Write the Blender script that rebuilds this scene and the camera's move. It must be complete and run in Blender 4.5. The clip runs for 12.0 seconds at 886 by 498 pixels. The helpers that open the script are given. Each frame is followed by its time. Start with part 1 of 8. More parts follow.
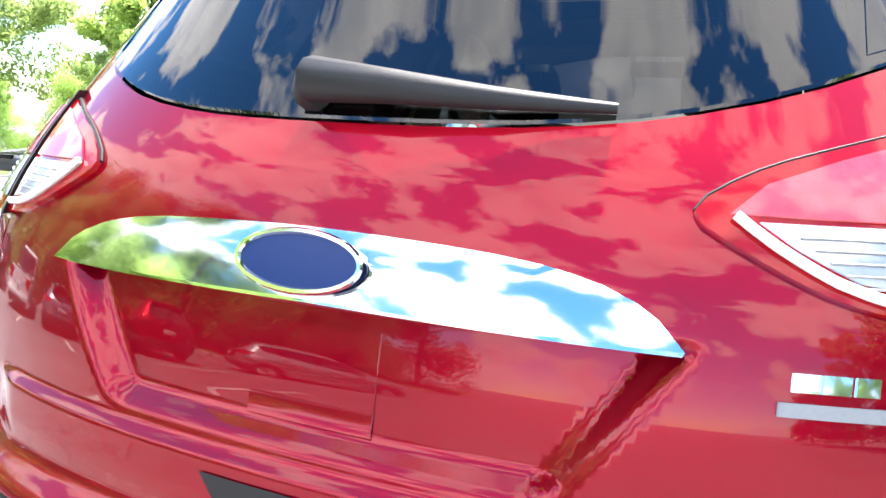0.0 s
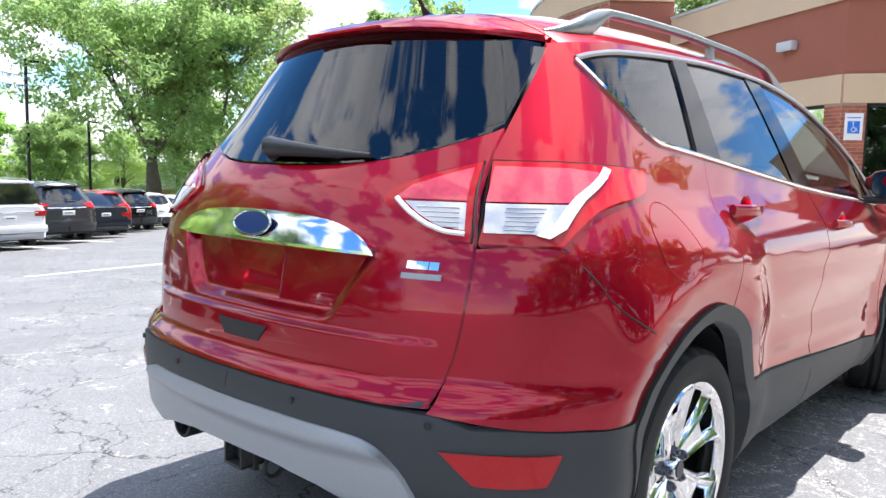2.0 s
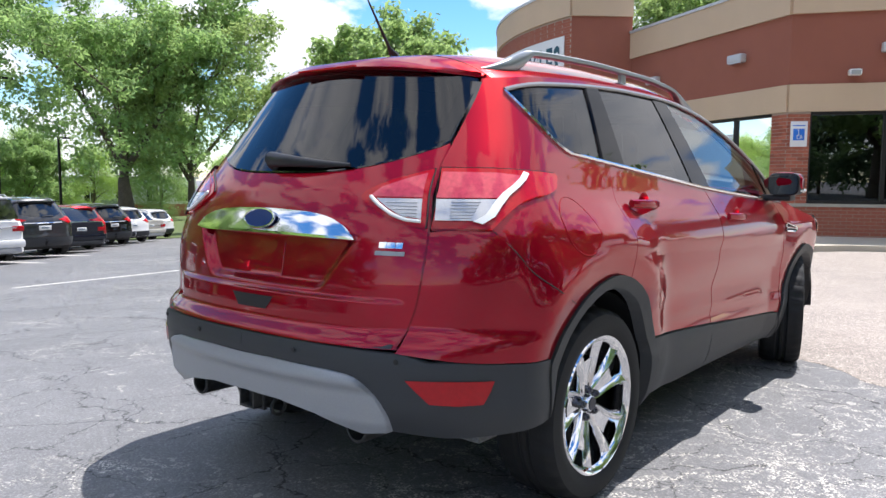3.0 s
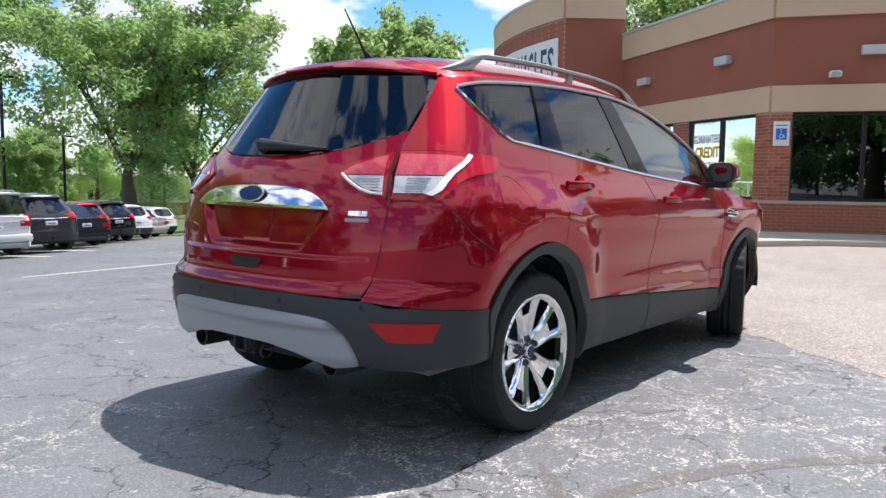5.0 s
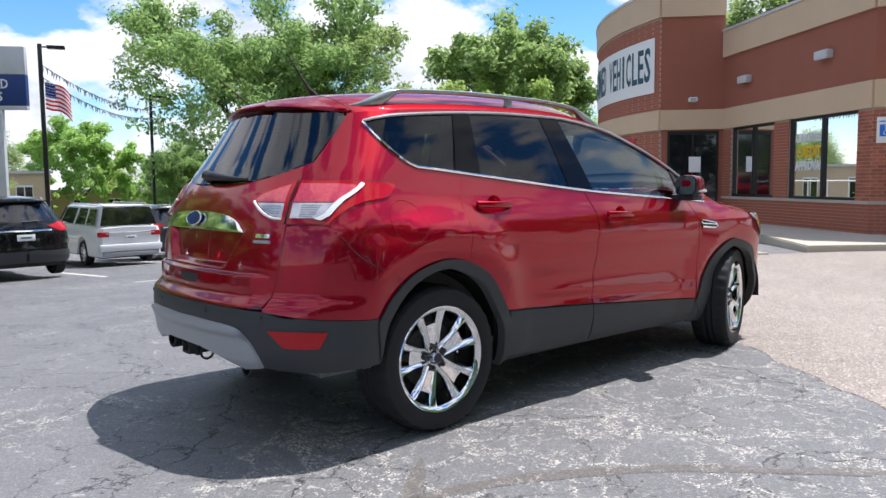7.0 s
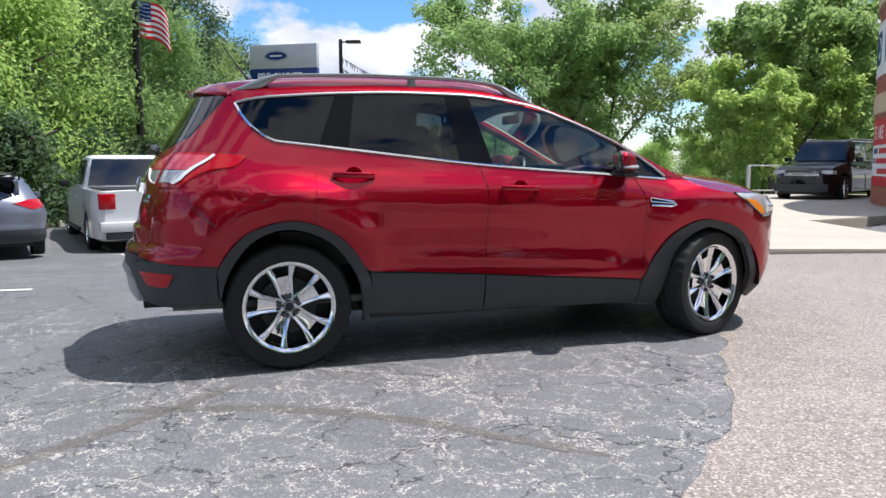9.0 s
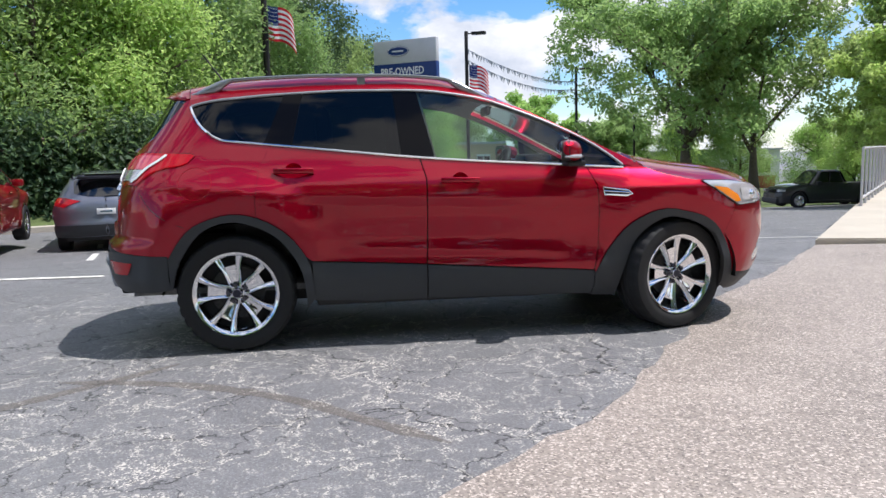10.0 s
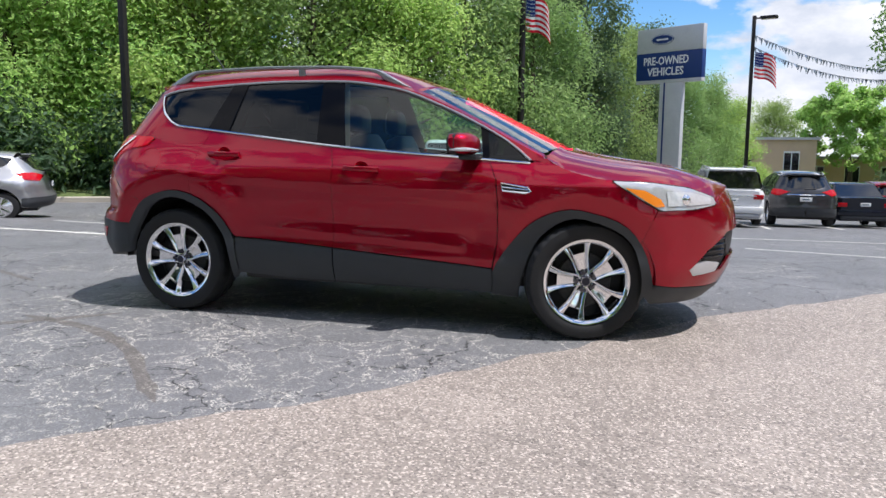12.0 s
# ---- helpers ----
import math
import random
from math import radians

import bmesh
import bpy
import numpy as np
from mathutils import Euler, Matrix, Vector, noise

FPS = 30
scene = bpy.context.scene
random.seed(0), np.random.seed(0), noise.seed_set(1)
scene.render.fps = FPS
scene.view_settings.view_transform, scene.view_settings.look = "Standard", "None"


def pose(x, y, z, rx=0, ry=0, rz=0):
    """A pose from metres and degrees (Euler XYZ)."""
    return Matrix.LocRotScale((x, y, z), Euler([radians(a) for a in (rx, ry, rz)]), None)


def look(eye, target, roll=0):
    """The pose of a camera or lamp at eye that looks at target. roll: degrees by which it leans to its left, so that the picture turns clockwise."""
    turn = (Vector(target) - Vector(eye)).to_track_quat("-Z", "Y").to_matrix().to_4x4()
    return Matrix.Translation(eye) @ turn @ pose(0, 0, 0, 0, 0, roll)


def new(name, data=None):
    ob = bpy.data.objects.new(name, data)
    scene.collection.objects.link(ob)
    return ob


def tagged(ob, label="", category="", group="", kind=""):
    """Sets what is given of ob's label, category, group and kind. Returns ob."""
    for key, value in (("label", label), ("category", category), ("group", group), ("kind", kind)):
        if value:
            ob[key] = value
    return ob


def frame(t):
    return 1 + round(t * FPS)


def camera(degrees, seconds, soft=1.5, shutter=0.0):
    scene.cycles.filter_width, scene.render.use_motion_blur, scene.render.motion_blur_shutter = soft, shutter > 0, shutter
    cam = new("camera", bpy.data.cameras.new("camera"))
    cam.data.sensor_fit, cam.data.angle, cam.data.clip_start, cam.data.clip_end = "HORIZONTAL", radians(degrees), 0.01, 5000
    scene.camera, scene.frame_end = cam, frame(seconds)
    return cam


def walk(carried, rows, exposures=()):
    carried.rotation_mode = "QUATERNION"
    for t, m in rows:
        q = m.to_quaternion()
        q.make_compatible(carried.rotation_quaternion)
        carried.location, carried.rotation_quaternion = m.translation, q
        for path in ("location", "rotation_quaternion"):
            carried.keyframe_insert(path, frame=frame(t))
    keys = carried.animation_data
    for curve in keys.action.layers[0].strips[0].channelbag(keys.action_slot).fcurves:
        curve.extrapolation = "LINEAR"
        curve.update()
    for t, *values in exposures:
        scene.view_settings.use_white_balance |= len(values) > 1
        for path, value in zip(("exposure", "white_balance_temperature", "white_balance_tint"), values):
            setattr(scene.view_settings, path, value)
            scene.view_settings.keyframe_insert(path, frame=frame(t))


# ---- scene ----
cam = camera(60.6, 12.0)
PATH = [
    (0, (-1.482, -0.475, 1.162), (0.327, 0.317, 0.845), 2.7),
    (0.5, (-1.554, -0.828, 1.151), (0.074, 0.302, 0.878), 1.5),
    (1, (-1.715, -1.161, 1.145), (-0.162, 0.074, 0.892), 0.7),
    (1.5, (-1.806, -1.473, 1.147), (-0.306, -0.173, 0.905), 0.7),
    (2, (-1.968, -1.691, 1.164), (-0.468, -0.386, 0.95), 1.2),
    (2.5, (-2.215, -1.86, 1.174), (-0.678, -0.594, 0.985), 1.0),
    (3, (-2.413, -2.126, 1.148), (-0.867, -0.871, 0.963), 0.4),
    (3.5, (-2.604, -2.334, 1.123), (-1.053, -1.089, 0.915), 0.6),
    (5.5, (-2.713, -2.599, 1.071), (-1.173, -1.334, 0.904), 0.4),
    (6, (-2.705, -2.681, 1.095), (-1.178, -1.402, 0.924), -1.4),
    (6.5, (-2.58, -3.138, 1.145), (-1.129, -1.772, 0.969), -2.4),
    (7, (-2.265, -3.537, 1.17), (-0.964, -2.027, 0.993), -0.6),
    (8.8, (-0.643, -4.887, 1.14), (0.041, -3.022, 0.907), 0.1),
    (9, (-0.449, -4.991, 1.11), (0.16, -3.099, 0.89), -0.1),
    (9.5, (0.127, -5.212, 1.117), (0.551, -3.272, 0.88), -0.6),
    (10, (0.712, -5.388, 1.116), (0.938, -3.416, 0.874), -1.5),
    (10.5, (1.33, -5.435, 1.106), (1.397, -3.452, 0.856), -0.7),
    (11, (1.962, -5.467, 1.096), (1.827, -3.488, 0.842), -0.6),
    (11.5, (2.567, -5.363, 1.09), (2.238, -3.409, 0.823), -0.4),
    (12, (3.135, -5.243, 1.096), (2.578, -3.34, 0.836), 0.5),
]
STOPS = [(0, 2.3, 6600, 12), (0.5, 2.5, 6600, 12), (1.0, 2.4, 6500, 12), (1.5, 1.85, 6400, 12), (2.0, 1.4, 6250, 12), (2.5, 1.0, 6200, 13), (3.5, 0.7, 6200, 13), (5.5, 0.6, 6200, 13), (9, 0.42, 6150, 13), (12, 0.34, 6150, 13)]
walk(cam, [(t, look(eye, target, roll)) for t, eye, target, roll in PATH], STOPS)

# ---- light ----
SUN_EL, SUN_AZ = radians(66), radians(-4)   # azimuth from +x towards +y
sun_way = Vector((math.cos(SUN_EL) * math.cos(SUN_AZ), math.cos(SUN_EL) * math.sin(SUN_AZ), math.sin(SUN_EL)))
world = bpy.data.worlds.new("sky")
scene.world = world
world.use_nodes = True
wt = world.node_tree
for n in list(wt.nodes):
    wt.nodes.remove(n)


def wnode(kind, **kw):
    n = wt.nodes.new(kind)
    for k, v in kw.items():
        n.inputs[k].default_value = v
    return n


w_out = wnode("ShaderNodeOutputWorld")
w_bg = wnode("ShaderNodeBackground", Strength=0.125)
sky = wnode("ShaderNodeTexSky")
sky.sky_type, sky.sun_disc = "NISHITA", False
sky.sun_elevation, sky.sun_rotation = SUN_EL, radians(90) - SUN_AZ
sky.air_density, sky.dust_density, sky.ozone_density = 1.0, 0.05, 4.0
w_tc = wnode("ShaderNodeTexCoord")
w_map = wnode("ShaderNodeMapping")
w_map.inputs["Scale"].default_value = (1.0, 1.0, 1.9)
w_map.inputs["Location"].default_value = (0.35, 0.1, 0.0)
w_cloud = wnode("ShaderNodeTexNoise", Scale=4.6, Detail=10.0, Roughness=0.55, Distortion=0.1)
w_ramp = wnode("ShaderNodeValToRGB")
w_ramp.color_ramp.elements[0].position, w_ramp.color_ramp.elements[1].position = 0.470, 0.530
w_sat = wnode("ShaderNodeHueSaturation", Saturation=1.25)
w_shade = wnode("ShaderNodeTexNoise", Scale=7.0, Detail=6.0, Roughness=0.6)
w_col = wnode("ShaderNodeValToRGB")
w_col.color_ramp.elements[0].position, w_col.color_ramp.elements[1].position = 0.36, 0.56
w_col.color_ramp.elements[0].color = (4.4, 4.7, 5.2, 1)
w_col.color_ramp.elements[1].color = (6.6, 6.6, 6.7, 1)
w_mix = wnode("ShaderNodeMix")
w_mix.data_type = "RGBA"
wl = wt.links.new
wl(w_tc.outputs["Generated"], w_map.inputs["Vector"])
wl(w_map.outputs["Vector"], w_cloud.inputs["Vector"])
wl(w_map.outputs["Vector"], w_shade.inputs["Vector"])
wl(w_cloud.outputs["Fac"], w_ramp.inputs["Fac"])
wl(w_shade.outputs["Fac"], w_col.inputs["Fac"])
wl(w_ramp.outputs["Color"], w_mix.inputs["Factor"])
wl(sky.outputs["Color"], w_sat.inputs["Color"])
wl(w_sat.outputs["Color"], w_mix.inputs["A"])
wl(w_col.outputs["Color"], w_mix.inputs["B"])
wl(w_mix.outputs["Result"], w_bg.inputs["Color"])
wl(w_bg.outputs["Background"], w_out.inputs["Surface"])
lamp = bpy.data.lights.new("sun", "SUN")
lamp.energy, lamp.angle, lamp.color = 4.8, radians(0.53), (1.0, 0.96, 0.90)
sun = new("sun", lamp)
sun.matrix_world = look(sun_way * 50, (0, 0, 0))

# ---- materials ----
def mat(name, base, rough=0.5, metal=0.0, grain=0.0, size=40.0, bump=0.0, big=0.0, big_size=2.0, coat=0.0, coat_rough=0.03, spec=None, vary=0.0, trans=0.0, ior=1.45, bump_size=None):
    """Principled material with variation at two scales, relief and, for repeats, a random shift per object."""
    m = bpy.data.materials.new(name)
    m.use_nodes = True
    nt = m.node_tree
    b = nt.nodes["Principled BSDF"]
    b.inputs["Roughness"].default_value, b.inputs["Metallic"].default_value = rough, metal
    b.inputs["Coat Weight"].default_value, b.inputs["Coat Roughness"].default_value = coat, coat_rough
    b.inputs["Transmission Weight"].default_value, b.inputs["IOR"].default_value = trans, ior
    if spec is not None:
        b.inputs["Specular IOR Level"].default_value = spec
    link = nt.links.new
    tc = nt.nodes.new("ShaderNodeTexCoord")
    col = None

    def noise_at(scale, detail=5.0):
        n = nt.nodes.new("ShaderNodeTexNoise")
        n.inputs["Scale"].default_value, n.inputs["Detail"].default_value, n.inputs["Roughness"].default_value = scale, detail, 0.6
        link(tc.outputs["Object"], n.inputs["Vector"])
        return n

    def shift(fac, amount, before):
        mix = nt.nodes.new("ShaderNodeMix")
        mix.data_type, mix.blend_type = "RGBA", "MULTIPLY"
        mix.inputs["Factor"].default_value = 1.0
        rng = nt.nodes.new("ShaderNodeMapRange")
        rng.inputs["From Min"].default_value, rng.inputs["From Max"].default_value = 0.25, 0.75
        rng.inputs["To Min"].default_value, rng.inputs["To Max"].default_value = 1 - amount, 1 + amount
        link(fac, rng.inputs["Value"])
        cmb = nt.nodes.new("ShaderNodeCombineColor")
        for k in ("Red", "Green", "Blue"):
            link(rng.outputs["Result"], cmb.inputs[k])
        if before is None:
            mix.inputs["A"].default_value = (*base, 1)
        else:
            link(before, mix.inputs["A"])
        link(cmb.outputs["Color"], mix.inputs["B"])
        return mix.outputs["Result"]

    if grain:
        col = shift(noise_at(size).outputs["Fac"], grain, col)
    if big:
        col = shift(noise_at(big_size, 4.0).outputs["Fac"], big, col)
    if vary:
        info = nt.nodes.new("ShaderNodeObjectInfo")
        rr = nt.nodes.new("ShaderNodeMapRange")
        rr.inputs["To Min"].default_value, rr.inputs["To Max"].default_value = 0.25, 0.75
        link(info.outputs["Random"], rr.inputs["Value"])
        col = shift(rr.outputs["Result"], vary, col)
    if col is None:
        b.inputs["Base Color"].default_value = (*base, 1)
    else:
        link(col, b.inputs["Base Color"])
    if bump:
        bn = nt.nodes.new("ShaderNodeBump")
        bn.inputs["Strength"].default_value, bn.inputs["Distance"].default_value = 1.0, bump
        link(noise_at(bump_size or size).outputs["Fac"], bn.inputs["Height"])
        link(bn.outputs["Normal"], b.inputs["Normal"])
    return m


def node_of(m, kind, **kw):
    n = m.node_tree.nodes.new(kind)
    for k, v in kw.items():
        n.inputs[k].default_value = v
    return n


def asphalt_mat(name, base, crack_scale, crack_amount, patch, speck, stone=0.35):
    """Old asphalt: stone grain, wide stains, pale worn patches and dark cracks with pale filled ones."""
    m = mat(name, base, 0.62, spec=0.5)
    nt, link = m.node_tree, m.node_tree.links.new
    b = nt.nodes["Principled BSDF"]
    tc = node_of(m, "ShaderNodeTexCoord")
    pos = tc.outputs["Object"]
    warp = node_of(m, "ShaderNodeTexNoise", Scale=1.1, Detail=6.0, Roughness=0.65)
    link(pos, warp.inputs["Vector"])
    add = node_of(m, "ShaderNodeMix")
    add.data_type = "VECTOR"
    add.inputs["Factor"].default_value = 0.42
    link(pos, add.inputs["A"])
    link(warp.outputs["Color"], add.inputs["B"])
    cur = None

    def mask(fac, lo, hi, flip=False):
        r = node_of(m, "ShaderNodeMapRange")
        r.inputs["From Min"].default_value, r.inputs["From Max"].default_value = lo, hi
        if flip:
            r.inputs["To Min"].default_value, r.inputs["To Max"].default_value = 1.0, 0.0
        link(fac, r.inputs["Value"])
        return r.outputs["Result"]

    def times(a, c):
        x = node_of(m, "ShaderNodeMath")
        x.operation = "MULTIPLY"
        link(a, x.inputs[0])
        if isinstance(c, float):
            x.inputs[1].default_value = c
        else:
            link(c, x.inputs[1])
        return x.outputs["Value"]

    def over(before, fac, colour):
        mx = node_of(m, "ShaderNodeMix")
        mx.data_type = "RGBA"
        if before is None:
            mx.inputs["A"].default_value = (*base, 1)
        else:
            link(before, mx.inputs["A"])
        link(fac, mx.inputs["Factor"])
        mx.inputs["B"].default_value = (*colour, 1)
        return mx.outputs["Result"]

    def noise_f(scale, detail=4.0, rough=0.6, src=None):
        n = node_of(m, "ShaderNodeTexNoise", Scale=scale, Detail=detail, Roughness=rough)
        link(src or pos, n.inputs["Vector"])
        return n.outputs["Fac"]

    lum = sum(base) / 3
    stains = noise_f(0.45, 5.0)
    cur = over(cur, times(mask(stains, 0.42, 0.68), 0.5), tuple(c * 0.62 for c in base))
    worn = noise_f(1.6, 8.0, 0.72)
    cur = over(cur, times(mask(worn, 0.48, 0.72), patch), tuple(min(1, c * 1.45 + 0.02) for c in base))
    stones = node_of(m, "ShaderNodeTexVoronoi", Scale=170.0 if speck else 120.0)
    link(pos, stones.inputs["Vector"])
    sep = node_of(m, "ShaderNodeSeparateColor")
    link(stones.outputs["Color"], sep.inputs["Color"])
    cur = over(cur, times(mask(sep.outputs["Red"], 0.62, 1.0), stone), tuple(min(1, c * 2.2 + 0.05) for c in base))
    cur = over(cur, times(mask(sep.outputs["Green"], 0.60, 1.0), stone * 0.9), tuple(c * 0.30 for c in base))
    height = sep.outputs["Blue"]
    away = node_of(m, "ShaderNodeVectorMath")
    away.operation = "DISTANCE"
    away.inputs[1].default_value = (0.60, -2.4, 0.0)
    link(pos, away.inputs[0])
    worst = node_of(m, "ShaderNodeMapRange")
    for k, v in (("From Min", 1.3), ("From Max", 3.0), ("To Min", 0.08), ("To Max", -0.13)):
        worst.inputs[k].default_value = v
    link(away.outputs["Value"], worst.inputs["Value"])
    plus = node_of(m, "ShaderNodeMath")
    link(noise_f(0.55, 5.0, 0.65), plus.inputs[0])
    link(worst.outputs["Result"], plus.inputs[1])
    zone = plus.outputs["Value"]
    crumb = noise_f(24.0, 5.0, 0.75)
    grains = node_of(m, "ShaderNodeTexVoronoi", Scale=105.0)
    link(pos, grains.inputs["Vector"])
    gs = node_of(m, "ShaderNodeSeparateColor")
    link(grains.outputs["Color"], gs.inputs["Color"])
    grit = times(mask(gs.outputs["Green"], 0.28, 0.36), mask(grains.outputs["Distance"], 0.42, 0.60, True))
    for kind, scale, wide, colour, amount in (
            ("dark", crack_scale, 0.0055, (0.010, 0.010, 0.011), crack_amount), ("dark", crack_scale * 2.4, 0.009, (0.016, 0.016, 0.017), crack_amount * 0.9),
            ("pale", crack_scale * 1.7, 0.0065, (0.64, 0.60, 0.53), speck), ("pale", crack_scale * 3.6, 0.010, (0.62, 0.58, 0.51), speck), ("pale", crack_scale * 8.0, 0.016, (0.50, 0.47, 0.42), speck * 0.85)):
        v = node_of(m, "ShaderNodeTexVoronoi", Scale=scale)
        v.feature = "DISTANCE_TO_EDGE"
        link(add.outputs["Result"], v.inputs["Vector"])
        if kind == "dark":
            line = mask(v.outputs["Distance"], wide * 0.4, wide, True)
            gate_f = times(mask(noise_f(0.9 * scale, 4.0), 0.37, 0.45), mask(noise_f(9.0, 4.0), 0.30, 0.42))
        else:
            line = times(mask(v.outputs["Distance"], wide * 0.8, wide * 4.0, True), grit)
            gate_f = times(mask(zone, 0.38, 0.49), times(mask(noise_f(1.1 * scale, 4.0), 0.41, 0.49), mask(crumb, 0.41, 0.47)))
        cur = over(cur, times(times(line, gate_f), amount), colour)
    fleck = node_of(m, "ShaderNodeTexVoronoi", Scale=60.0)
    link(add.outputs["Result"], fleck.inputs["Vector"])
    fs = node_of(m, "ShaderNodeSeparateColor")
    link(fleck.outputs["Color"], fs.inputs["Color"])
    cur = over(cur, times(times(mask(fs.outputs["Red"], 0.955, 0.97), mask(noise_f(3.0, 5.0, 0.7), 0.52, 0.60)), speck * 0.6), (0.55, 0.52, 0.46))
    link(cur, b.inputs["Base Color"])
    bn = node_of(m, "ShaderNodeBump", Strength=0.8, Distance=0.006)
    link(height, bn.inputs["Height"])
    link(bn.outputs["Normal"], b.inputs["Normal"])
    return m


M = {}
M["asphalt"] = asphalt_mat("old_asphalt", (0.153, 0.152, 0.155), 1.15, 0.85, 0.40, 0.95, 0.42)
M["asphalt_pale"] = asphalt_mat("pale_asphalt", (0.282, 0.240, 0.207), 0.5, 0.16, 0.45, 0.0, 0.85)
M["concrete"] = mat("concrete", (0.44, 0.395, 0.325), 0.85, grain=0.12, size=60, bump=0.002, big=0.12, big_size=0.8)
M["paint_line"] = mat("line_paint", (0.55, 0.54, 0.50), 0.8, grain=0.3, size=18, big=0.2)
M["tar"] = asphalt_mat("seam_tar", (0.128, 0.116, 0.106), 1.15, 0.3, 0.25, 0.35, 0.4)


def car_paint(name, base, metal=0.55, rough=0.32):
    m = mat(name, base, rough, metal, coat=1.0, coat_rough=0.02, grain=0.10, size=900)
    b = m.node_tree.nodes["Principled BSDF"]
    b.inputs["Coat IOR"].default_value = 1.45
    b.inputs["Specular IOR Level"].default_value = 0.15
    b.inputs["Specular Tint"].default_value = (*[min(1, c * 1.6) for c in base], 1)
    return m


M["ruby"] = car_paint("ruby_paint", (0.33, 0.0018, 0.016), 0.62, 0.32)
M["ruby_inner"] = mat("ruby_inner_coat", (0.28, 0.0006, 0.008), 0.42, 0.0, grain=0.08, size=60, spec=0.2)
M["clad"] = mat("grey_cladding", (0.036, 0.039, 0.044), 0.55, grain=0.12, size=300, bump=0.0004, big=0.08)
M["silver_plastic"] = mat("silver_plastic", (0.34, 0.35, 0.37), 0.45, 0.2, grain=0.06, size=200)
M["black_plastic"] = mat("black_plastic", (0.018, 0.018, 0.02), 0.5, grain=0.15, size=400, bump=0.0003)
M["frit"] = mat("glass_border", (0.004, 0.004, 0.005), 0.03, spec=0.7)
M["black_gloss"] = mat("black_gloss", (0.004, 0.004, 0.005), 0.06, spec=0.14)
M["rail_grey"] = mat("satin_grey_metal", (0.36, 0.37, 0.38), 0.34, 0.75, grain=0.06, size=200)
M["rubber"] = mat("rubber", (0.012, 0.012, 0.013), 0.75, grain=0.2, size=120, bump=0.0005)
M["seal"] = mat("rubber_seal", (0.02, 0.02, 0.022), 0.6, grain=0.1, size=120)
M["chrome"] = mat("chrome", (0.85, 0.86, 0.88), 0.06, 1.0)
M["rim"] = mat("chrome_rim", (0.80, 0.80, 0.82), 0.05, 1.0, big=0.03)
M["navy_cap"] = mat("navy_cap", (0.012, 0.014, 0.03), 0.3)
M["dark_chrome"] = mat("dark_chrome", (0.10, 0.10, 0.115), 0.25, 1.0)
M["dark_mirror"] = mat("mirror_glass", (0.42, 0.45, 0.48), 0.02, 1.0)
M["dark_metal"] = mat("dark_metal", (0.06, 0.06, 0.06), 0.6, 0.6, grain=0.3, size=60)
M["lamp_red"] = mat("red_lens", (0.42, 0.004, 0.010), 0.08, spec=0.35, coat=0.3, grain=0.12, size=70)
M["lamp_clear"] = mat("clear_lens", (0.55, 0.55, 0.57), 0.14, 0.35, coat=1.0, grain=0.1, size=150)
M["lamp_bright"] = mat("lamp_reflector", (0.86, 0.86, 0.88), 0.22, 0.5, coat=1.0, grain=0.12, size=40)
M["lamp_pink"] = mat("pink_lens", (0.62, 0.07, 0.10), 0.10, 0.1, coat=0.6, grain=0.2, size=60)
M["lamp_amber"] = mat("amber_lens", (0.85, 0.25, 0.02), 0.1, coat=1.0)
M["headliner"] = mat("headliner_cloth", (0.60, 0.53, 0.43), 0.95, grain=0.05, size=500, bump=0.0004)
M["trim"] = mat("charcoal_trim", (0.030, 0.029, 0.029), 0.48, grain=0.10, size=350, bump=0.0005, big=0.08)
M["carpet"] = mat("charcoal_carpet", (0.165, 0.162, 0.160), 0.98, grain=0.55, size=160, bump=0.003, big=0.5, big_size=7, bump_size=500)
# Same cloth as charcoal_carpet; the seat backs' shade is put into this darker colour.
M["carpet_shaded"] = mat("seat_back_carpet", (0.058, 0.055, 0.052), 0.98, grain=0.40, size=420, bump=0.002, big=0.35, big_size=6, bump_size=900)
M["leather"] = mat("black_leather", (0.022, 0.021, 0.021), 0.38, grain=0.1, size=200, bump=0.0006, bump_size=400)
# Paler than other trim: sky sheen on the sill is put into the grey.
M["sheen_trim"] = mat("sheen_grey_trim", (0.105, 0.104, 0.102), 0.42, grain=0.15, size=120, bump=0.0004, big=0.15, big_size=5)
M["stitch"] = mat("stitching", (0.30, 0.28, 0.25), 0.8)
M["belt"] = mat("belt_webbing", (0.012, 0.012, 0.013), 0.8, grain=0.1, size=500)


def glass_mat(name, tint, amount, rough=0.0):
    """Pane: clear reflections over a tinted see-through body."""
    m = bpy.data.materials.new(name)
    m.use_nodes = True
    nt = m.node_tree
    for n in list(nt.nodes):
        nt.nodes.remove(n)
    o, mix, t, g = (nt.nodes.new(k) for k in ("ShaderNodeOutputMaterial", "ShaderNodeMixShader", "ShaderNodeBsdfTransparent", "ShaderNodeBsdfGlossy"))
    t.inputs["Color"].default_value = (*tint, 1)
    g.inputs["Roughness"].default_value = rough
    g.inputs["Color"].default_value = (1, 1, 1, 1)
    f = nt.nodes.new("ShaderNodeFresnel")
    f.inputs["IOR"].default_value = amount
    nt.links.new(f.outputs["Fac"], mix.inputs["Fac"])
    nt.links.new(t.outputs["BSDF"], mix.inputs[1])
    nt.links.new(g.outputs["BSDF"], mix.inputs[2])
    nt.links.new(mix.outputs["Shader"], o.inputs["Surface"])
    return m


